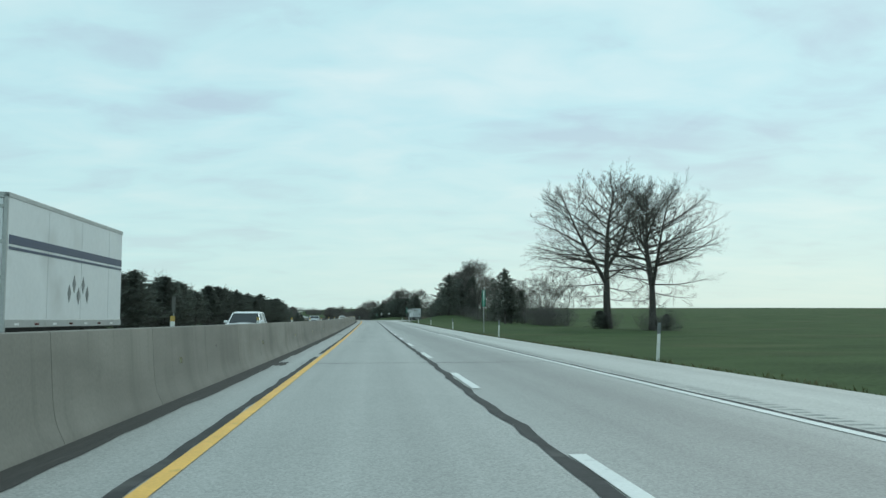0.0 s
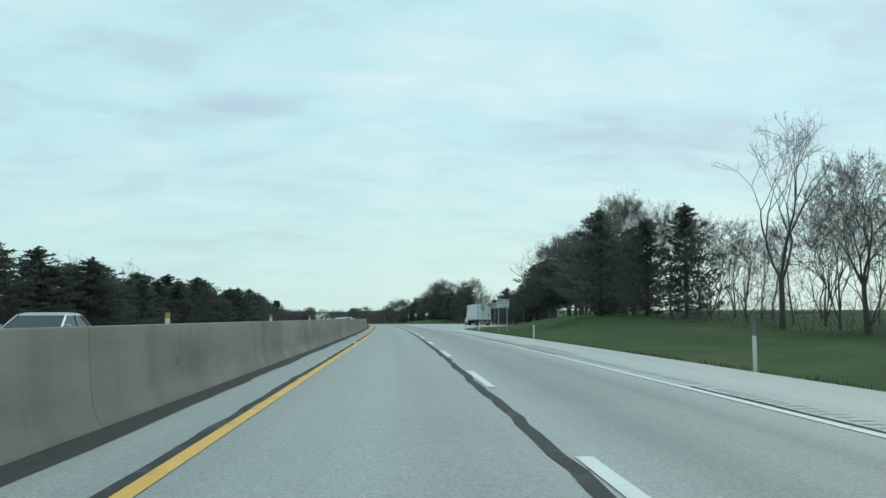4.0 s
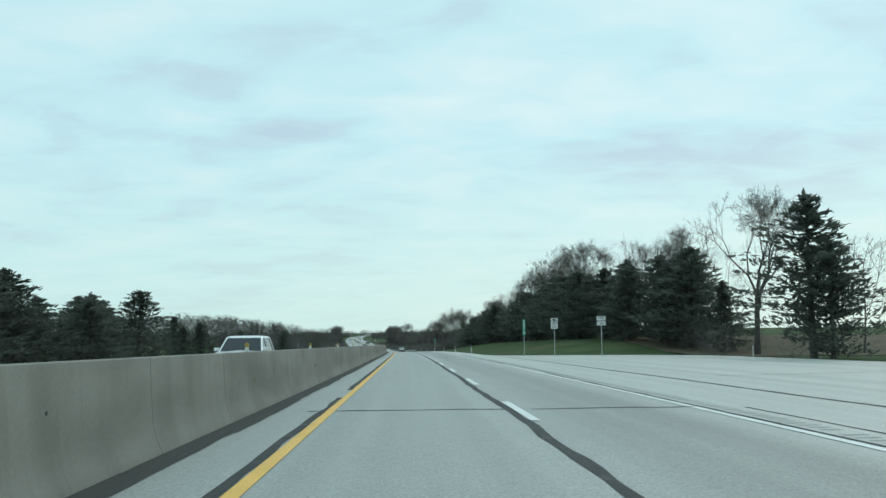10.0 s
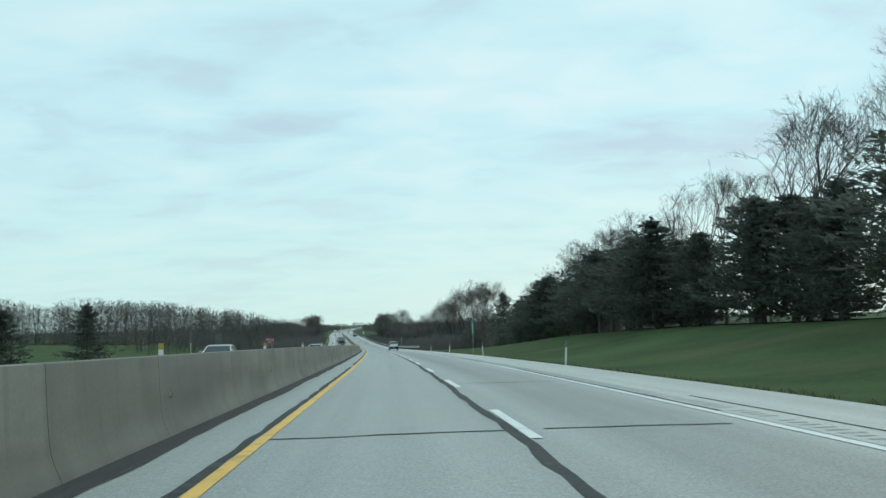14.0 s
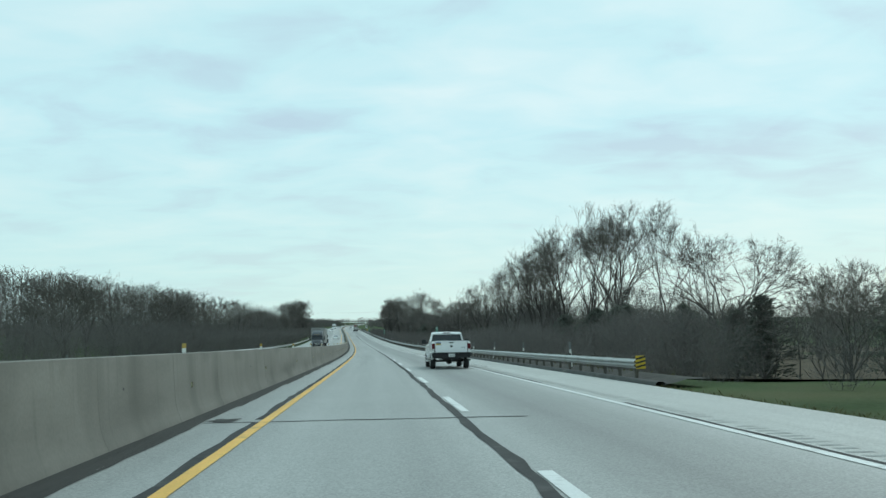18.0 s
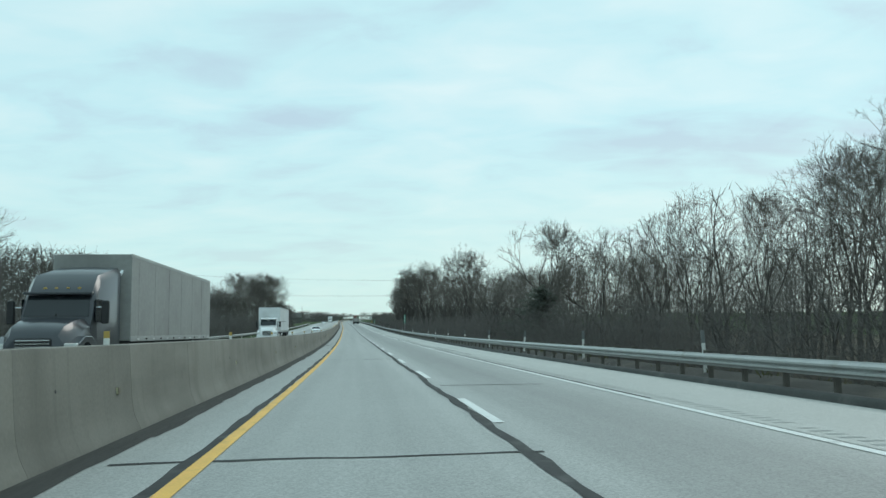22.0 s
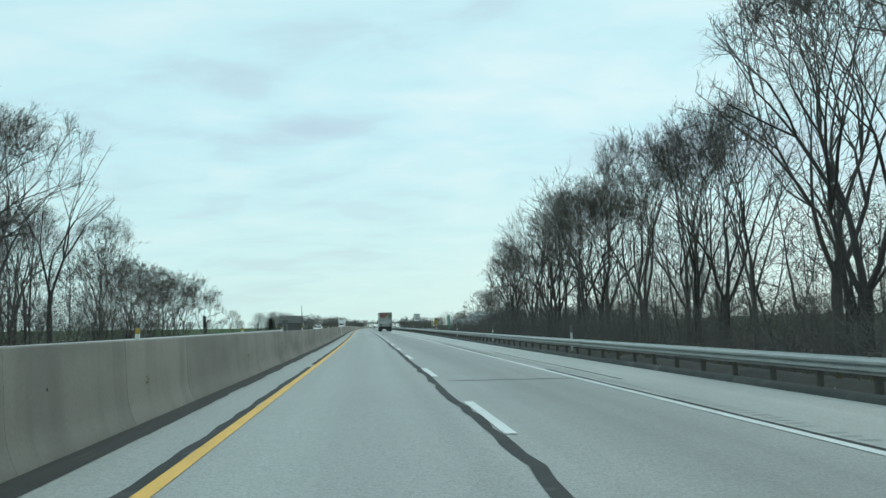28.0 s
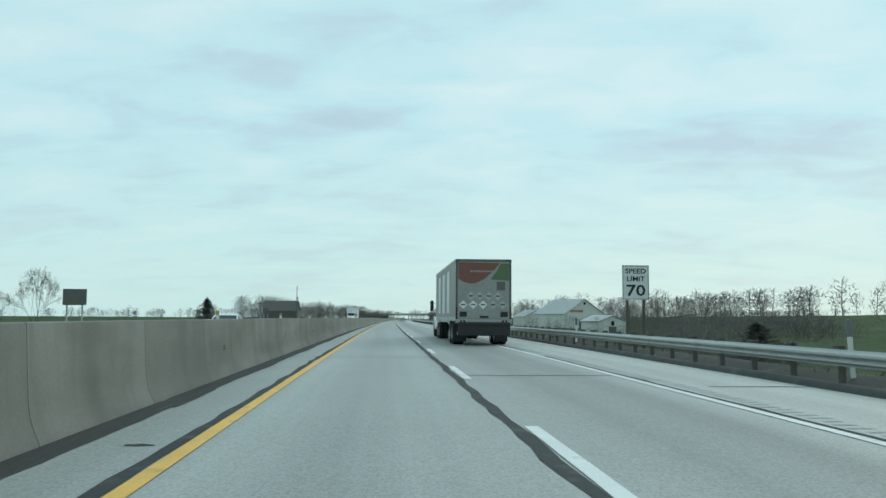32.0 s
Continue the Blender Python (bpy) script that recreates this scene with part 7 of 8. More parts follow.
        part("door_handle", bm_box(min(sd * 0.985, sd * 1.03), max(sd * 0.985, sd * 1.03), 2.82, 3.02, 1.10, 1.155, 0.014), M_BLACK, body, "black door handle")
        # pieces of lettering as plain bars
        for i in range(6):
            part("logo_bar", bm_box(min(sd * 0.99, sd * 1.002), max(sd * 0.99, sd * 1.002), 3.42 - i * 0.05, 3.455 - i * 0.05, 0.965, 1.0), M_NAVY, body)
        part("logo", quad_panel([(sd * 1.002, 3.62, 0.99), (sd * 1.002, 3.5, 1.02), (sd * 1.002, 3.5, 0.95)], 0.008, (-sd, 0, 0)), M_NAVY, body)
        for i in range(3):
            part("badge", bm_box(min(sd * 0.985, sd * 1.0), max(sd * 0.985, sd * 1.0), 4.1, 4.3, 0.96 - i * 0.05, 0.99 - i * 0.05), M_GREY, body)
        # side window, pillars, mirror
        win = [(sd * 0.915, 2.86, 1.31), (sd * 0.915, 3.82, 1.31), (sd * 0.80, 3.30, 1.78), (sd * 0.78, 2.88, 1.80)]
        part("side_window", quad_panel(win, 0.03, (-sd, 0, -0.2)), M_GLASS_D, t)
        part("roof_pillar", quad_panel([(sd * 0.93, 2.62, 1.27), (sd * 0.93, 2.86, 1.27), (sd * 0.775, 2.88, 1.83), (sd * 0.76, 2.72, 1.83)], 0.05, (-sd, 0, 0)), M_PAINT, t)
        part("roof_pillar", quad_panel([(sd * 0.925, 3.82, 1.27), (sd * 0.925, 4.02, 1.27), (sd * 0.785, 3.32, 1.84), (sd * 0.79, 3.22, 1.80)], 0.05, (-sd, 0, 0)), M_PAINT, t)
        part("roof_pillar", quad_panel([(sd * 0.925, 2.8, 1.25), (sd * 0.925, 3.9, 1.25), (sd * 0.912, 3.86, 1.315), (sd * 0.912, 2.84, 1.315)], 0.05, (-sd, 0, 0)), M_BLACK, t)
        mi = part("mirror", bm_box(min(sd * 1.06, sd * 1.30), max(sd * 1.06, sd * 1.30), 3.58, 3.70, 1.29, 1.52, 0.03, None, 2), M_BLACK, t, "black towing mirror")
        part("mirror_arm", bm_tube([(sd * 0.93, 3.66, 1.33), (sd * 1.1, 3.64, 1.36)], 0.035, 8), M_BLACK, mi)
        st = part("side_step", bm_tube([(sd * 0.9, 2.55, 0.42), (sd * 1.0, 2.68, 0.36), (sd * 1.02, 3.9, 0.36), (sd * 0.9, 4.1, 0.44)], 0.045, 10), M_CHROME, t, "polished tubular side step")
        part("step_pad", bm_box(min(sd * 0.98, sd * 1.06), max(sd * 0.98, sd * 1.06), 2.85, 3.5, 0.392, 0.408), M_BLACK, st)
        for y, nm in ((ax_r, "rear"), (ax_f, "front")):
            wheel(t, sd * 0.875, y, wr, 0.27, sd)
    part("fuel_door", bm_ring(0.095, 0.085, 0, 0.006), M_BLACK, t, "", Matrix.Translation((-1.0, 2.2, 1.12)) @ Matrix.Rotation(radians(-90), 4, "Y"))
    # tailgate
    g = part("tailgate", bm_box(-0.815, 0.815, 0.05, 0.13, 0.83, 1.40, 0.018, None, 2), M_PAINT, t)
    part("spoiler", bm_box(-0.83, 0.83, 0.03, 0.15, 1.395, 1.435, 0.014, None, 2), M_PAINT, g)
    part("top_trim", bm_box(-0.84, 0.84, 0.06, 0.15, 1.435, 1.45, 0.005), M_BLACK, g)
    part("crease", bm_box(-0.75, 0.75, 0.045, 0.052, 0.985, 1.005, 0.003), M_PAINT, g)
    part("latch_handle", bm_box(-0.12, 0.12, 0.02, 0.06, 1.31, 1.365, 0.016), M_BLACK, g, "black tailgate handle")
    em = part("emblem", bm_cyl(0.075, 0.065, 0, 0.018, 6, None, Matrix.Translation((0, 0.05, 1.16)) @ UPRIGHT), M_BLACK, g, "dark shield emblem")
    part("emblem_face", bm_cyl(0.048, 0.035, 0.018, 0.03, 8, None, Matrix.Translation((0, 0.05, 1.17)) @ UPRIGHT), M_CHROME, em)
    letters(g, "4X4", 0.6, 1.09, 0.085, M_GREY, 0.044, 1.4)
    st = part("sticker", bm_box(-0.79, -0.53, 0.043, 0.05, 1.305, 1.375), M_BLUE, g, "blue and yellow warning sticker")
    part("sticker_lower", bm_box(-0.78, -0.53, 0.043, 0.05, 1.225, 1.303), M_SIGNY, st)
    letters(st, "VEHICLE SPEED", -0.66, 1.35, 0.034, M_SIGNW, 0.041)
    letters(st, "AND MAKES", -0.655, 1.283, 0.034, M_SIGNK, 0.041)
    letters(st, "COMPLETE STOPS", -0.655, 1.245, 0.034, M_SIGNK, 0.041)
    # bumper, plate, hitch
    bump_ = bm_prism([(-0.985, 0.845), (0.985, 0.845), (1.0, 0.68), (0.94, 0.575), (0.34, 0.555), (0.28, 0.5), (-0.28, 0.5), (-0.34, 0.555), (-0.94, 0.575), (-1.0, 0.68)], -0.075, 0.16, 0.025)
    for vtx in bump_.verts:
        if abs(vtx.co.y) > 0.9 and vtx.co.x < 0:
            vtx.co.x += 0.06
    bp = part("rear_bumper", bump_, M_TRIM, t, "black rear bumper", Matrix.Rotation(radians(90), 4, "Z"))
    bp.data.transform(Matrix.Rotation(radians(90), 4, "Z"))
    bp.matrix_basis = Matrix.Identity(4)
    part("step_pad", bm_box(-0.9, 0.9, -0.095, 0.04, 0.82, 0.838, 0.005), M_BLACK, bp)
    part("plate_recess", bm_box(-0.22, 0.22, -0.1, -0.085, 0.6, 0.79, 0.004), M_BLACK, bp)
    pl = part("number_plate", bm_box(-0.155, 0.155, -0.112, -0.1, 0.62, 0.775, 0.003), M_PLATE, bp, "pale number plate")
    for i in range(5):
        part("plate_bar", bm_box(-0.1 + i * 0.05, -0.065 + i * 0.05, -0.115, -0.111, 0.66, 0.73), M_GREY, pl)
    part("hitch", bm_box(-0.05, 0.05, -0.16, 0.3, 0.42, 0.52, 0.01), M_CHASSIS, t)
    part("hitch_bar", bm_box(-0.42, 0.42, 0.2, 0.28, 0.44, 0.53, 0.01), M_CHASSIS, t)
    part("exhaust", bm_tube([(0.55, 1.8, 0.46), (0.62, 0.75, 0.48), (0.72, 0.5, 0.47), (1.02, 0.36, 0.45)], 0.036, 10), M_CHASSIS, t)
    part("axle", bm_tube([(-0.8, ax_r, 0.4), (0.8, ax_r, 0.4)], 0.06, 10), M_CHASSIS, t)
    part("differential", bm_cyl(0.17, 0.1, -0.15, 0.15, 14, None, Matrix.Translation((0, ax_r, 0.39)) @ UPRIGHT), M_CHASSIS, t)
    part("frame_rail", bm_box(-0.5, -0.4, 0.1, 5.5, 0.5, 0.66, 0.01), M_CHASSIS, t)
    part("frame_rail", bm_box(0.4, 0.5, 0.1, 5.5, 0.5, 0.66, 0.01), M_CHASSIS, t)
    part("spare_wheel", bm_cyl(0.37, 0.37, 0.42, 0.6, 20, None, Matrix.Translation((0, 0.55, 0)), 0.03), M_TYRE, t)
    part("bed_floor", bm_box(-0.87, 0.87, 0.12, 2.56, 0.84, 0.9, 0.01), M_BLACK, t)
    part("bed_front", bm_box(-0.87, 0.87, 2.5, 2.57, 0.84, 1.40, 0.01), M_PAINT, t)
    # cab: back wall, rear window, roof, windscreen, bonnet, front
    part("cab_back", bm_box(-0.93, 0.93, 2.6, 2.66, 0.6, 1.30, 0.02), M_PAINT, t)
    part("cab_floor", bm_box(-0.86, 0.86, 2.62, 4.3, 0.5, 0.6, 0.01), M_CHASSIS, t)
    part("rear_window", quad_panel([(-0.86, 2.60, 1.30), (0.86, 2.60, 1.30), (0.735, 2.70, 1.82), (-0.735, 2.70, 1.82)], 0.03, (0, 1, 0.1)), M_GLASS_D, t)
    for sd in (-1, 1):
        part("rear_pillar", quad_panel([(sd * 0.86, 2.595, 1.29), (sd * 0.945, 2.60, 1.27), (sd * 0.79, 2.72, 1.86), (sd * 0.735, 2.695, 1.83)], 0.05, (0, 1, 0)), M_PAINT, t)
    rr = []
    for y, hw, z in ((2.665, 0.745, 1.83), (2.71, 0.795, 1.875), (2.9, 0.805, 1.91), (3.2, 0.80, 1.91), (3.36, 0.77, 1.86), (3.42, 0.71, 1.80)):
        rr.append([(-hw, y, z - 0.03), (-hw * 0.9, y, z), (0, y, z + 0.02), (hw * 0.9, y, z), (hw, y, z - 0.03), (hw * 0.9, y, z - 0.05), (-hw * 0.9, y, z - 0.05)])
    roof = smooth(part("roof", loft(rr), M_PAINT, t))
    bl = part("brake_light", bm_box(-0.19, 0.19, 2.64, 2.72, 1.835, 1.888, 0.012), M_TAIL, roof, "red high brake light")
    part("cargo_lens", bm_box(-0.05, 0.05, 2.632, 2.66, 1.845, 1.878, 0.004), M_LAMP, bl)
    part("windscreen", quad_panel([(-0.84, 4.02, 1.28), (0.84, 4.02, 1.28), (0.70, 3.40, 1.80), (-0.70, 3.40, 1.80)], 0.03, (0, -1, 0)), M_GLASS_D, t)
    hr = []
    for y, hw, z in ((3.98, 0.88, 1.27), (4.4, 0.88, 1.29), (5.1, 0.85, 1.24), (5.55, 0.80, 1.15), (5.72, 0.74, 1.04)):
        hr.append([(-hw, y, z - 0.06), (-hw * 0.62, y, z), (0, y, z + 0.03), (hw * 0.62, y, z), (hw, y, z - 0.06), (hw * 0.8, y, z - 0.2), (-hw * 0.8, y, z - 0.2)])
    smooth(part("bonnet", loft(hr), M_PAINT, t))
    part("grille", bm_box(-0.7, 0.7, 5.68, 5.78, 0.72, 1.05, 0.03), M_BLACK, t)
    part("front_bumper", bm_box(-0.88, 0.88, 5.7, 5.86, 0.45, 0.70, 0.05, None, 2), M_TRIM, t)
    for sd in (-1, 1):
        part("headlamp", bm_box(min(sd * 0.68, sd * 0.9), max(sd * 0.68, sd * 0.9), 5.62, 5.76, 0.8, 1.0, 0.03), M_LAMP, t)
    return t


def trailer_parts(t, y0, length, w, z0, z1, skin, front_wall=True, wheels_at=(2.0, 3.3), doors=True, wheel_r=0.5, rear_mat=None, rim_mat=None):
    """A box body on a chassis; y0 is its rear, on the thing's own axes."""
    hw = w / 2
    y1 = y0 + length
    part("box", bm_box(-hw, hw, y0 + 0.03, y1, z0, z1, 0.03, None, 2), skin, t)
    for sd in (-1, 1):
        part("top_rail", bm_box(min(sd * (hw - 0.03), sd * (hw + 0.012)), max(sd * (hw - 0.03), sd * (hw + 0.012)), y0 + 0.02, y1 + 0.01, z1 - 0.1, z1 + 0.012, 0.008), M_STEEL, t)
        low = part("bottom_rail", bm_box(min(sd * (hw - 0.03), sd * (hw + 0.014)), max(sd * (hw - 0.03), sd * (hw + 0.014)), y0 + 0.02, y1 + 0.01, z0 - 0.02, z0 + 0.16, 0.008), M_STEEL, t)
        k = int(length / 1.15)
        for i in range(k):
            part("side_marker", bm_box(min(sd * (hw + 0.012), sd * (hw + 0.02)), max(sd * (hw + 0.012), sd * (hw + 0.02)), y0 + 0.5 + i * 1.15, y0 + 0.75 + i * 1.15, z0 + 0.03, z0 + 0.08), M_TAIL if i % 2 else M_SIGNW, low)
        for i in range(int(length / 2.4)):
            part("side_seam", bm_box(min(sd * (hw - 0.002), sd * (hw + 0.006)), max(sd * (hw - 0.002), sd * (hw + 0.006)), y0 + 2.4 * (i + 1) - 0.02, y0 + 2.4 * (i + 1) + 0.02, z0 + 0.17, z1 - 0.11), skin, t)
    part("chassis", bm_box(-0.45, 0.45, y0 + 0.1, y1 - 0.2, z0 - 0.3, z0 - 0.02, 0.02), M_CHASSIS, t)
    for y in wheels_at:
        part("axle", bm_tube([(-hw + 0.2, y0 + y, wheel_r), (hw - 0.2, y0 + y, wheel_r)], 0.07, 10), M_CHASSIS, t)
        for sd in (-1, 1):
            wheel(t, sd * (hw - 0.13), y0 + y, wheel_r, 0.26, sd)
            wheel(t, sd * (hw - 0.44), y0 + y, wheel_r, 0.26, sd, spokes=0)
    part("rear_frame", bm_box(-hw, hw, y0 - 0.02, y0 + 0.05, z1 - 0.12, z1 + 0.01, 0.01), rim_mat or M_STEEL, t)
    sill = part("rear_sill", bm_box(-hw, hw, y0 - 0.03, y0 + 0.08, z0 - 0.12, z0 + 0.06, 0.01), M_STEEL, t)
    for sd in (-1, 1):
        part("rear_post", bm_box(min(sd * (hw - 0.09), sd * hw), max(sd * (hw - 0.09), sd * hw), y0 - 0.02, y0 + 0.05, z0, z1, 0.01), rim_mat or M_STEEL, t)
        part("tail_lamp", bm_cyl(0.05, 0.05, 0, 0.02, 12, None, Matrix.Translation((sd * (hw - 0.25), y0 - 0.03, z0 - 0.03)) @ UPRIGHT), M_TAIL, sill)
        part("tail_lamp", bm_cyl(0.05, 0.05, 0, 0.02, 12, None, Matrix.Translation((sd * (hw - 0.4), y0 - 0.03, z0 - 0.03)) @ UPRIGHT), M_TAIL, sill)
        part("guard_leg", bm_box(sd * 0.6 - 0.05, sd * 0.6 + 0.05, y0, y0 + 0.1, z0 - 0.62, z0 - 0.1, 0.01), M_STEEL, t)
        part("mud_flap", bm_box(min(sd * (hw - 0.62), sd * hw), max(sd * (hw - 0.62), sd * hw), y0 + wheels_at[0] - 0.72, y0 + wheels_at[0] - 0.7, 0.15, z0 - 0.15), M_BLACK, t)
    part("guard_bar", bm_box(-hw + 0.08, hw - 0.08, y0 - 0.02, y0 + 0.08, z0 - 0.66, z0 - 0.54, 0.012), M_STEEL, t)
    if doors:
        for sd in (-1, 1):
            d = part("door", bm_box(min(sd * 0.012, sd * (hw - 0.1)), max(sd * 0.012, sd * (hw - 0.1)), y0 - 0.012, y0 + 0.03, z0 + 0.07, z1 - 0.13, 0.008), rear_mat or skin, t)
            for x in (0.12, 0.3):
                part("lock_bar", bm_tube([(sd * x, y0 - 0.035, z0 + 0.1), (sd * x, y0 - 0.035, z1 - 0.16)], 0.018, 6), M_STEEL, d)
            part("handle", bm_box(min(sd * 0.12, sd * 0.5), max(sd * 0.12, sd * 0.5), y0 - 0.06, y0 - 0.03, z0 + 0.45, z0 + 0.49, 0.005), M_STEEL, d)
            for i in range(4):
                part("hinge", bm_box(min(sd * (hw - 0.22), sd * hw), max(sd * (hw - 0.22), sd * hw), y0 - 0.026, y0 - 0.01, z0 + 0.3 + i * (z1 - z0 - 0.6) / 3 - 0.04, z0 + 0.3 + i * (z1 - z0 - 0.6) / 3 + 0.04, 0.005), M_STEEL, d)


def tractor_parts(t, y, paint, sleeper=False, roof_fairing=False, w=2.35):
    """A bonneted tractor whose bonnet ends at y."""
    hw = w / 2
    cab0 = y - 3.5
    # bonnet with sloping nose
    rr = []
    for yy, h_, z in ((y - 1.75, hw * 0.86, 1.86), (y - 1.0, hw * 0.82, 1.78), (y - 0.35, hw * 0.76, 1.62), (y - 0.04, hw * 0.68, 1.36), (y, hw * 0.6, 1.2)):
        rr.append([(-h_, yy, 0.75), (-h_, yy, z - 0.25), (-h_ * 0.8, yy, z), (0, yy, z + 0.04), (h_ * 0.8, yy, z), (h_, yy, z - 0.25), (h_, yy, 0.75)])
    smooth(part("bonnet", loft(rr), paint, t))
    gr_ = part("grille", bm_box(-0.5, 0.5, y - 0.03, y + 0.04, 0.78, 1.28, 0.04), M_BLACK, t)
    for i in range(5):
        part("grille_bar", bm_box(-0.46, 0.46, y + 0.03, y + 0.06, 0.84 + i * 0.09, 0.875 + i * 0.09, 0.008), M_CHROME, gr_)
    bu = part("front_bumper", bm_box(-hw, hw, y - 0.2, y + 0.12, 0.35, 0.72, 0.05, None, 2), paint if paint is not M_DARKPAINT else M_TRIM, t)
    for sd in (-1, 1):
        part("fog_lamp", bm_cyl(0.07, 0.07, 0, 0.02, 12, None, Matrix.Translation((sd * 0.8, y + 0.12, 0.52)) @ Matrix.Rotation(radians(-90), 4, "X")), M_LAMP, bu)
        fo = [(y - 1.9, 0.62), (y - 1.85, 1.12), (y - 1.35, 1.34), (y - 0.75, 1.34), (y - 0.2, 1.12), (y - 0.1, 0.75)] + arch(y - 0.95, 0.55, 0.62)[0:13]
        part("fender", bm_prism(fo, sd * (hw - 0.42), sd * hw, 0.03), paint, t)
        part("headlamp", bm_box(min(sd * 0.68, sd * (hw - 0.02)), max(sd * 0.68, sd * (hw - 0.02)), y - 0.28, y - 0.07, 0.92, 1.14, 0.04, None, 2), M_LAMP, t)
        wheel(t, sd * (hw - 0.15), y - 0.95, 0.5, 0.28, sd)
        part("side_window", bm_box(min(sd * (hw * 0.9), sd * (hw * 0.9 + 0.02)), max(sd * (hw * 0.9), sd * (hw * 0.9 + 0.02)), cab0 + 0.75, cab0 + 1.55, 1.75, 2.45, 0.008), M_GLASS_D, t)
        mi = part("mirror", bm_box(min(sd * (hw + 0.08), sd * (hw + 0.3)), max(sd * (hw + 0.08), sd * (hw + 0.3)), y - 2.0, y - 1.86, 1.7, 2.4, 0.03), M_BLACK, t)
        part("mirror_arm", bm_tube([(sd * hw * 0.9, y - 2.0, 2.2), (sd * (hw + 0.15), y - 1.94, 2.2)], 0.02, 6), M_CHROME, mi)
        part("step", bm_box(min(sd * (hw - 0.25), sd * hw), max(sd * (hw - 0.25), sd * hw), cab0 + 0.6, cab0 + 1.6, 0.5, 0.62, 0.02), M_STEEL, t)
        part("fuel_tank", bm_cyl(0.32, 0.32, 0, 1.3, 18, None, Matrix.Translation((sd * (hw - 0.33), cab0 - 0.9, 0.72)) @ Matrix.Rotation(radians(-90), 4, "X"), 0.03), M_CHROME, t)
        for yy in (cab0 - 1.5, cab0 - 2.8):
            wheel(t, sd * (hw - 0.12), yy, 0.5, 0.26, sd)
            wheel(t, sd * (hw - 0.42), yy, 0.5, 0.26, sd, spokes=0)
    ln = 1.75 + (1.2 if sleeper else 0)
    top = 2.85 if not roof_fairing else 3.2
    cr = []
    for yy, h_, z in ((y - 1.72, hw * 0.86, 1.9), (y - 2.0, hw * 0.88, 2.55), (y - 2.2, hw * 0.88, 2.75), (y - 2.6, hw * 0.89, top), (y - 1.75 - ln, hw * 0.89, top + (0.4 if roof_fairing else 0))):
        cr.append([(-h_, yy, 0.75), (-h_, yy, z - 0.2), (-h_ * 0.88, yy, z), (0, yy, z + 0.03), (h_ * 0.88, yy, z), (h_, yy, z - 0.2), (h_, yy, 0.75)])
    smooth(part("cab", loft(cr), paint, t))
    ws = part("windscreen", quad_panel([(-hw * 0.8, y - 1.70, 1.92), (hw * 0.8, y - 1.70, 1.92), (hw * 0.76, y - 1.99, 2.55), (-hw * 0.76, y - 1.99, 2.55)], 0.03, (0, -1, -0.1)), M_GLASS_D, t)
    part("pillar", bm_box(-0.02, 0.02, y - 1.9, y - 1.7, 1.95, 2.0), M_BLACK, ws)
    part("visor", bm_box(-hw * 0.85, hw * 0.85, y - 2.02, y - 1.8, 2.58, 2.66, 0.015), M_BLACK if paint is M_PAINT else paint, t)
    for x in (-0.5, -0.17, 0.17, 0.5):
        part("marker_lamp", bm_box(x - 0.05, x + 0.05, y - 2.3, y - 2.2, 2.76, 2.82, 0.01), M_AMBER, t)
    part("exhaust_stack", bm_tube([(-hw * 0.8, cab0 - 0.05 - (1.2 if sleeper else 0), 1.0), (-hw * 0.8, cab0 - 0.05 - (1.2 if sleeper else 0), 3.3), (-hw * 0.8 - 0.1, cab0 - 0.2 - (1.2 if sleeper else 0), 3.5)], 0.065, 10), M_CHROME, t)
    part("frame", bm_box(-0.45, 0.45, cab0 - 3.5, y - 0.5, 0.6, 0.85, 0.02), M_CHASSIS, t)
    part("front_axle", bm_tube([(-hw + 0.2, y - 0.95, 0.5), (hw - 0.2, y - 0.95, 0.5)], 0.06, 8), M_CHASSIS, t)


def landing_gear(t, y):
    for sd in (-1, 1):
        g = part("landing_leg", bm_box(sd * 0.65 - 0.07, sd * 0.65 + 0.07, y - 0.07, y + 0.07, 0.35, 1.05, 0.01), M_CHASSIS, t)
        part("foot", bm_box(sd * 0.65 - 0.15, sd * 0.65 + 0.15, y - 0.12, y + 0.12, 0.3, 0.35, 0.01), M_CHASSIS, g)


# the pickup
pickup(here(646.75, 2.19, 0.0, 0.0))

# articulated lorry ahead, with printed rear
lorry = thing("semi_truck", "box semi-trailer with faded red and green print behind a white tractor", "truck", here(1129.0, 2.78, 0.0, 0.3))
trailer_parts(lorry, 0.0, 14.0, 2.6, 1.15, 3.98, M_BOXGREY, doors=False, rim_mat=M_BACK)
tractor_parts(lorry, 19.2, M_PAINT)
landing_gear(lorry, 10.5)
dr = part("roll_door", bm_box(-1.2, 1.2, -0.03, 0.02, 1.22, 3.86, 0.006), M_BOXGREY, lorry, "dirty grey rear door")
b = bmesh.new()
arc = [(-1.18, 3.84)] + [(-1.18 + 1.95 * k / 12, 3.1 - 0.32 * math.sin(math.pi * (k / 12) ** 0.8) + 0.72 * (k / 12) ** 2.2) for k in range(13)]
pv = [b.verts.new((x, -0.036, z)) for x, z in arc]
b.faces.new(pv)
bmesh.ops.triangulate(b, faces=b.faces)
bmesh.ops.recalc_face_normals(b, faces=b.faces)
part("print", b, M_CORAL, dr, "faded coral-red arc print")
b = bmesh.new()
pv = [b.verts.new((x, -0.0345, z)) for x, z in ((0.3, 3.05), (1.18, 3.0), (1.18, 3.8), (0.8, 3.8), (0.62, 3.45))]
b.faces.new(pv)
bmesh.ops.recalc_face_normals(b, faces=b.faces)
part("print", b, M_LIME, dr, "faded green corner print")
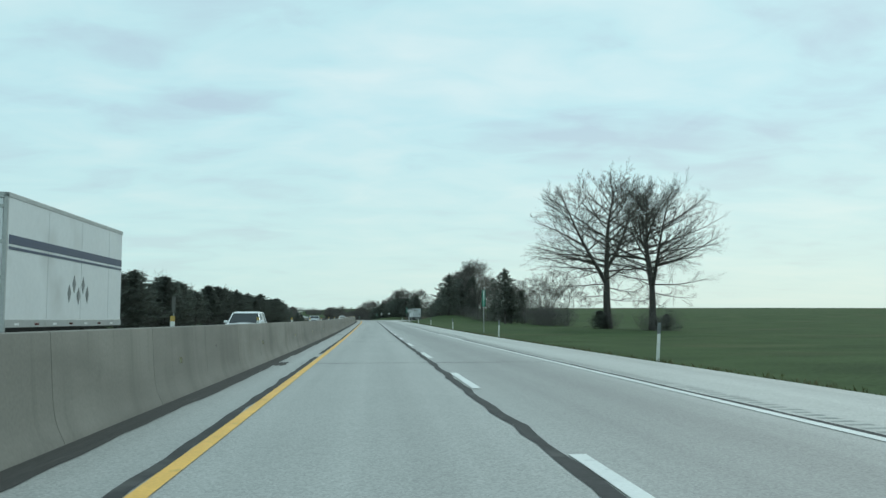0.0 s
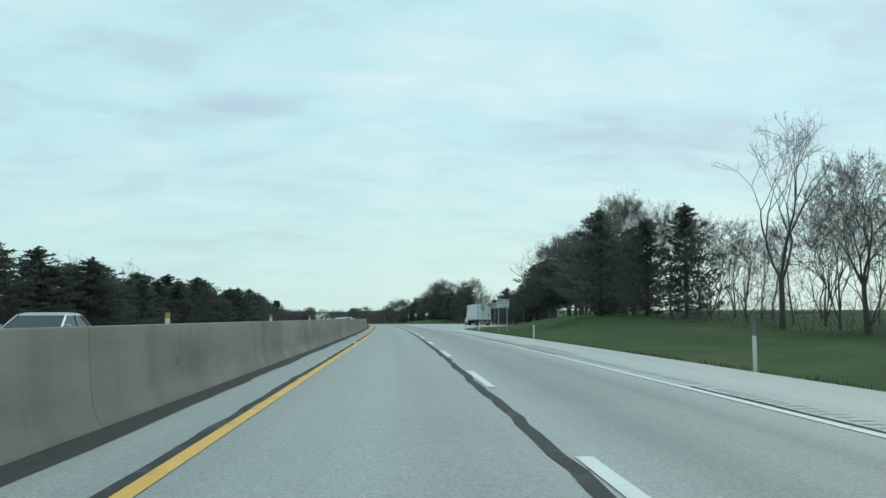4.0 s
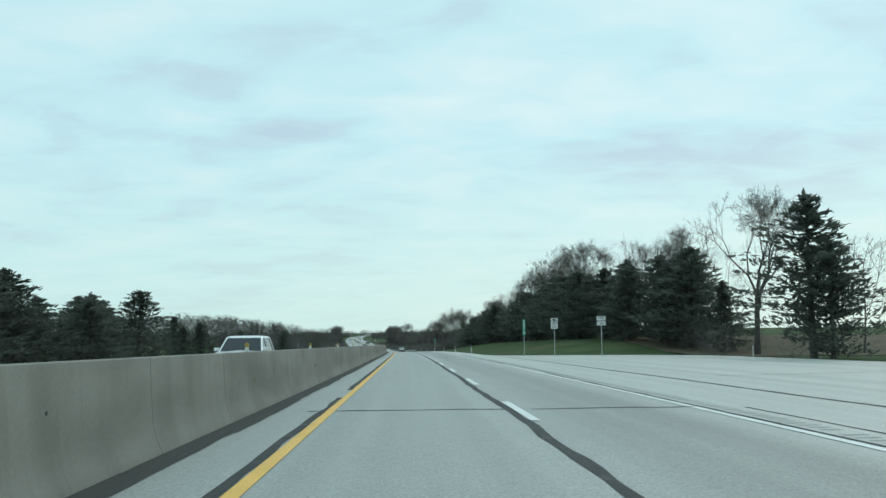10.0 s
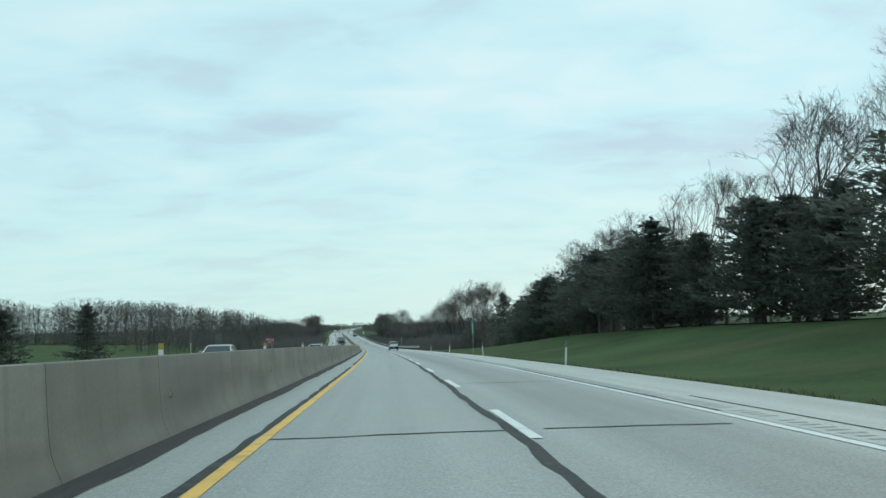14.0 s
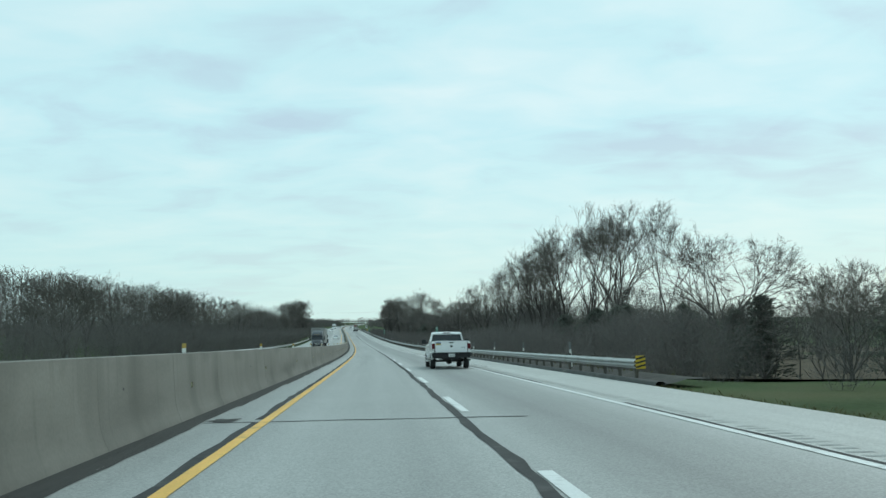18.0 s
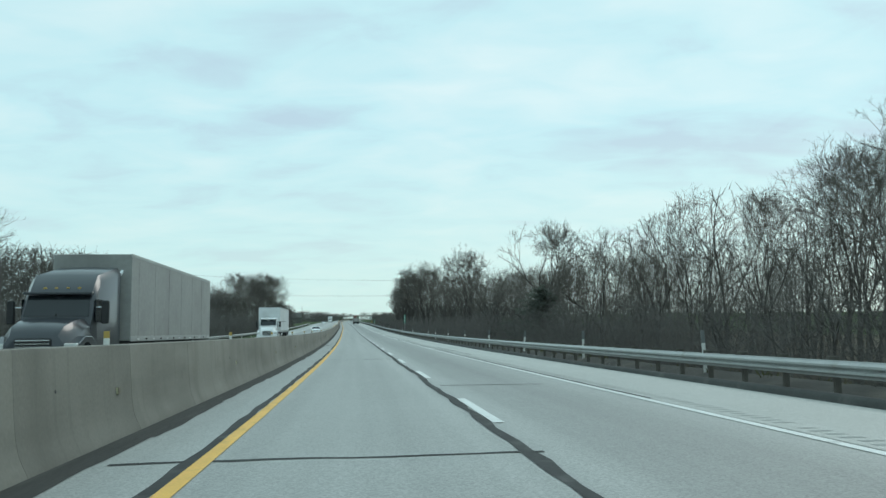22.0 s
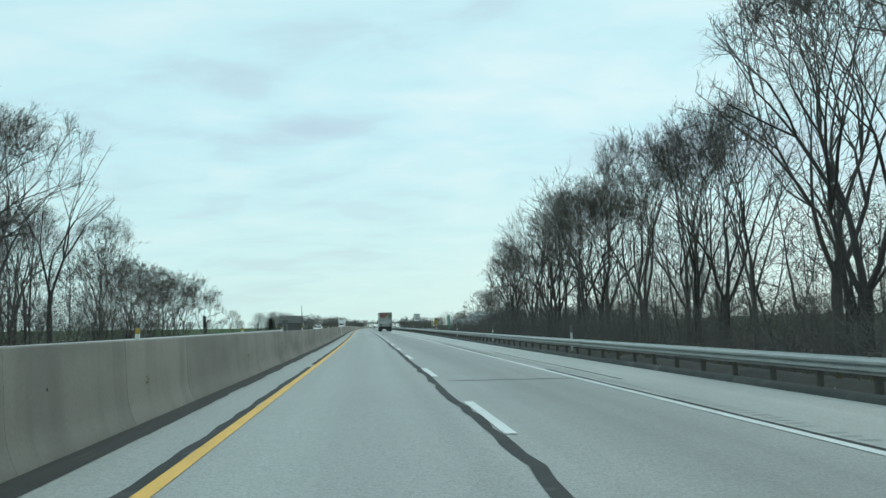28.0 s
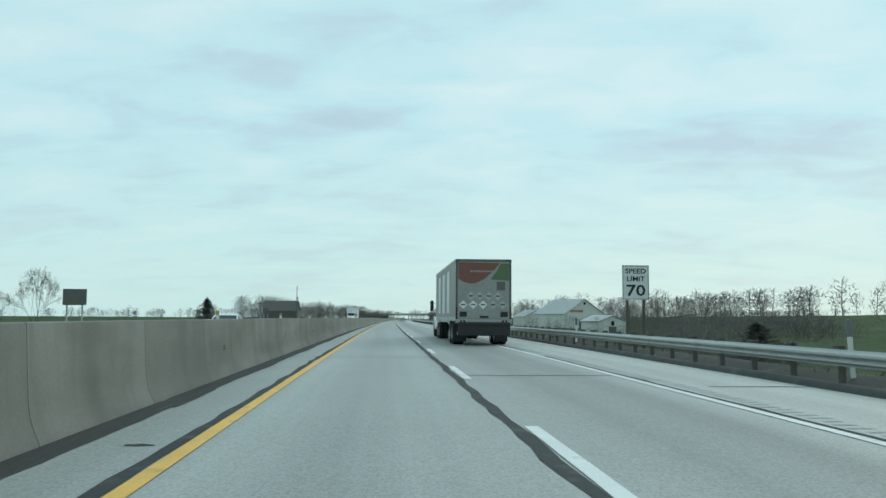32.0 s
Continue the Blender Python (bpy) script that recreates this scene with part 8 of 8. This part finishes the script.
for i in range(9):
    part("text_bar", bm_box(-0.62 + i * 0.12, -0.54 + i * 0.12, -0.041, -0.037, 3.38, 3.47), M_BOXGREY, dr)
part("code_square", bm_box(0.6, 1.0, -0.036, -0.031, 2.55, 2.95), M_BACK, dr)
for row, z, n in ((0, 2.28, 4), (1, 1.88, 5)):
    for i in range(n):
        x = (-0.6 + i * 0.42) if row == 0 else (-0.95 + i * 0.46)
        q = part("placard", quad_panel([(x - 0.2, -0.034, z), (x, -0.034, z - 0.2), (x + 0.2, -0.034, z), (x, -0.034, z + 0.2)], 0.006, (0, 1, 0)), M_SIGNW if row and i < 3 else M_FADED, dr, "faded diamond placard" if i == 0 else "")
        part("placard_bar", bm_box(x - 0.11, x + 0.11, -0.038, -0.0345, z - 0.025, z + 0.03), M_SIGNK, q)
for x0 in (-1.12, 0.78):
    part("hatch", bm_box(x0, x0 + 0.34, -0.04, -0.03, 1.32, 1.56, 0.005), M_BLACK, dr)
part("latch", bm_box(-0.18, 0.22, -0.06, -0.03, 1.27, 1.37, 0.008), M_BLACK, dr)
lift = part("tail_lift", bm_box(-1.2, 1.2, -0.32, -0.05, 0.45, 1.08, 0.03), M_CHASSIS, lorry, "folded black tail lift")
part("lift_plate", bm_box(-1.1, 1.1, -0.36, -0.32, 0.95, 1.05, 0.01), M_CHASSIS, lift)
for sd in (-1, 1):
    for i in range(4):
        part("corner_light", bm_box(min(sd * 1.22, sd * 1.29), max(sd * 1.22, sd * 1.29), -0.045, -0.02, 1.25 + i * 0.14, 1.34 + i * 0.14, 0.005), M_TAIL, lorry)
for i in range(3):
    part("side_print", bm_box(-1.315, -1.30, 3.5 + i * 3.2, 5.0 + i * 3.2, 1.5, 3.6), M_BOX, lorry)

# semi parked in the pull-off
parked = thing("semi_truck", "white semi-trailer and day-cab tractor parked in the pull-off", "truck", here(286.9, 16.8, 0.006, 0.4))
trailer_parts(parked, 0.0, 15.4, 2.6, 1.15, 4.1, M_BOX, wheels_at=(1.9, 3.2))
tractor_parts(parked, 21.0, M_PAINT)
landing_gear(parked, 11.5)
for i in range(6):
    part("text_bar", bm_box(-1.315, -1.301, 14.2 - i * 0.3, 14.4 - i * 0.3, 3.05, 3.2), M_GREY, parked)
part("rear_panel", bm_box(0.62, 0.95, -0.03, -0.013, 1.85, 2.1), M_BLACK, parked)
part("rear_panel", bm_box(0.7, 0.95, -0.03, -0.013, 1.5, 1.75), M_STEEL, parked)

# oncoming pup trailer
pup = thing("box_trailer", "white box trailer with navy stripes on the opposite carriageway", "trailer", here(14.1, -11.2, 0.0, 0.0))
trailer_parts(pup, 0.0, 8.5, 2.6, 1.15, 4.1, M_BOX, wheels_at=(1.4,))
landing_gear(pup, 7.0)
part("stripe", bm_box(1.302, 1.312, 0.1, 8.45, 2.98, 3.18), M_NAVY, pup)
part("stripe", bm_box(1.302, 1.312, 0.1, 8.45, 2.86, 2.92), M_NAVY, pup)
for i, (dy, dz) in enumerate(((0, 0), (0.35, 0.3), (-0.35, 0.3), (0.7, 0.05), (-0.7, 0.05))):
    part("logo", quad_panel([(1.312, 4.6 + dy - 0.12, 1.95 + dz), (1.312, 4.6 + dy, 1.72 + dz), (1.312, 4.6 + dy + 0.12, 1.95 + dz), (1.312, 4.6 + dy, 2.18 + dz)], 0.008, (-1, 0, 0)), M_GREY, pup)

# oncoming lorries
white_lorry = thing("semi_truck", "white day-cab tractor with plain white box trailer, oncoming", "truck", here(843.0, -12.1, 0.0, 180.0))
trailer_parts(white_lorry, -18.0, 14.6, 2.6, 1.15, 4.1, M_BOX)
tractor_parts(white_lorry, 0.0, M_PAINT)
part("stripe", bm_box(1.302, 1.312, -12.5, -4.6, 2.35, 2.45), M_GREY, white_lorry)
part("stripe", bm_box(-1.312, -1.302, -12.5, -4.6, 2.35, 2.45), M_GREY, white_lorry)
dark_lorry = thing("semi_truck", "dark sleeper tractor with grey box trailer, oncoming", "truck", here(766.5, -11.0, 0.0, 180.0))
trailer_parts(dark_lorry, -20.5, 15.4, 2.6, 1.15, 4.1, M_BOXGREY)
tractor_parts(dark_lorry, 0.0, M_DARKPAINT, True, True)
copy_thing(white_lorry, here(1318, -12.4, 0, 180))


def car(m, paint, label, kind="suv"):
    """A passenger car, y forward from the rear; body, glasshouse, lamps, wheels."""
    t = thing("car", label, "car", m)
    ln, hw = (4.75, 0.92)
    tall = 1.72 if kind == "suv" else 1.45
    belt = 1.08 if kind == "suv" else 0.95
    side = [(0.05, 0.45), (0.02, belt - 0.1), (0.12, belt), (3.2, belt), (4.2, belt - 0.08), (4.68, belt - 0.25), (4.74, 0.5), (4.6, 0.3)] + arch(3.85, 0.32, 0.4) + arch(0.95, 0.32, 0.4) + [(0.3, 0.3)]
    for sd in (-1, 1):
        b = bm_prism(side, sd * 0.6, sd * hw, 0.03)
        for v_ in b.verts:
            if abs(v_.co.x) > 0.85:
                v_.co.x -= sd * (0.08 * max(0, (v_.co.y - 3.9) / 0.8) ** 2 + 0.05 * max(0, (0.6 - v_.co.y) / 0.6) ** 2)
        smooth(part("body_side", b, paint, t))
        for y in (0.95, 3.85):
            wheel(t, sd * (hw - 0.12), y, 0.34, 0.22, sd, rim_r=0.65, spokes=5)
        part("mirror", bm_box(min(sd * 0.9, sd * 1.1), max(sd * 0.9, sd * 1.1), 3.05, 3.2, belt, belt + 0.15, 0.03), paint, t)
        part("headlamp", bm_box(min(sd * 0.5, sd * 0.84), max(sd * 0.5, sd * 0.84), 4.5, 4.7, belt - 0.36, belt - 0.2, 0.03), M_LAMP, t)
        part("tail_lamp", bm_box(min(sd * 0.6, sd * 0.88), max(sd * 0.6, sd * 0.88), 0.0, 0.15, belt - 0.25, belt - 0.05, 0.03), M_TAIL, t)
    rr = []
    for y, z in ((0.04, belt - 0.12), (1.0, belt), (3.2, belt + 0.02), (4.1, belt - 0.06), (4.66, belt - 0.25), (4.74, 0.5)):
        rr.append([(-0.66, y, 0.3), (-0.66, y, z - 0.02), (0, y, z + 0.03), (0.66, y, z - 0.02), (0.66, y, 0.3)])
    smooth(part("body", loft(rr), paint, t))
    y0, y1, y2, y3 = (0.1, 0.45, 2.35, 3.25) if kind == "suv" else (0.7, 1.3, 2.4, 3.3)
    gl = []
    for z, a, c, w_ in ((belt - 0.02, y0, y3, hw - 0.06), (tall - 0.1, y1 - 0.05, y2 + 0.12, hw - 0.22)):
        gl.append([(-w_, a, z), (w_, a, z), (w_, c, z), (-w_, c, z)])
    part("glasshouse", loft(gl), M_GLASS_D, t)
    rf = []
    for z, a, c, w_ in ((tall - 0.1, y1 - 0.06, y2 + 0.14, hw - 0.21), (tall - 0.03, y1, y2 + 0.02, hw - 0.25), (tall, y1 + 0.15, y2 - 0.15, hw - 0.4)):
        rf.append([(-w_, a, z), (w_, a, z), (w_, c, z), (-w_, c, z)])
    smooth(part("roof", loft(rf), paint, t))
    for sd in (-1, 1):
        for a, c in (((hw - 0.05, y3, belt - 0.02), (hw - 0.21, y2 + 0.12, tall - 0.08)), ((hw - 0.05, y0, belt - 0.02), (hw - 0.21, y1 - 0.04, tall - 0.08)), ((hw - 0.05, 1.75, belt - 0.02), (hw - 0.21, 1.75, tall - 0.08))):
            part("pillar", bm_tube([(sd * a[0], a[1], a[2]), (sd * c[0], c[1], c[2])], 0.035, 6), paint, t)
    part("grille", bm_box(-0.45, 0.45, 4.68, 4.77, 0.55, belt - 0.3, 0.02), M_BLACK, t)
    return t


W_SUV = "white sport utility car on the opposite carriageway"
c0 = car(here(46.0, -9.0, 0, 180), M_PAINT, W_SUV)
copy_thing(c0, here(299.0, -9.0, 0, 180))
copy_thing(c0, here(364.0, -9.0, 0, 180))
c1 = car(here(260.5, -9.0, 0, 180), M_PAINT, "white saloon car on the opposite carriageway", "saloon")
copy_thing(c1, here(921.0, -9.0, 0, 180))
copy_thing(c1, here(1150.0, -12.4, 0, 180))
c2 = car(here(158.0, -12.4, 0, 180), M_SILVER, "silver saloon car on the opposite carriageway", "saloon")
for s, o in ((520, -12.4), (560, -9.0), (1450, -9), (1560, -12.4)):
    copy_thing(c2, here(s, o, 0, 180))
for s, o in ((1420, 1.8), (1700, 1.8), (1850, -1.8)):
    copy_thing(c2, here(s, o, 0, 0))
for ob in list(scene.objects):
    if ob.parent is None and ob.name.startswith("car") and ob.matrix_basis.translation.y > 1330 and ob.get("label", "").startswith("silver"):
        ob["label"] = "silver saloon car far ahead on the motorway"
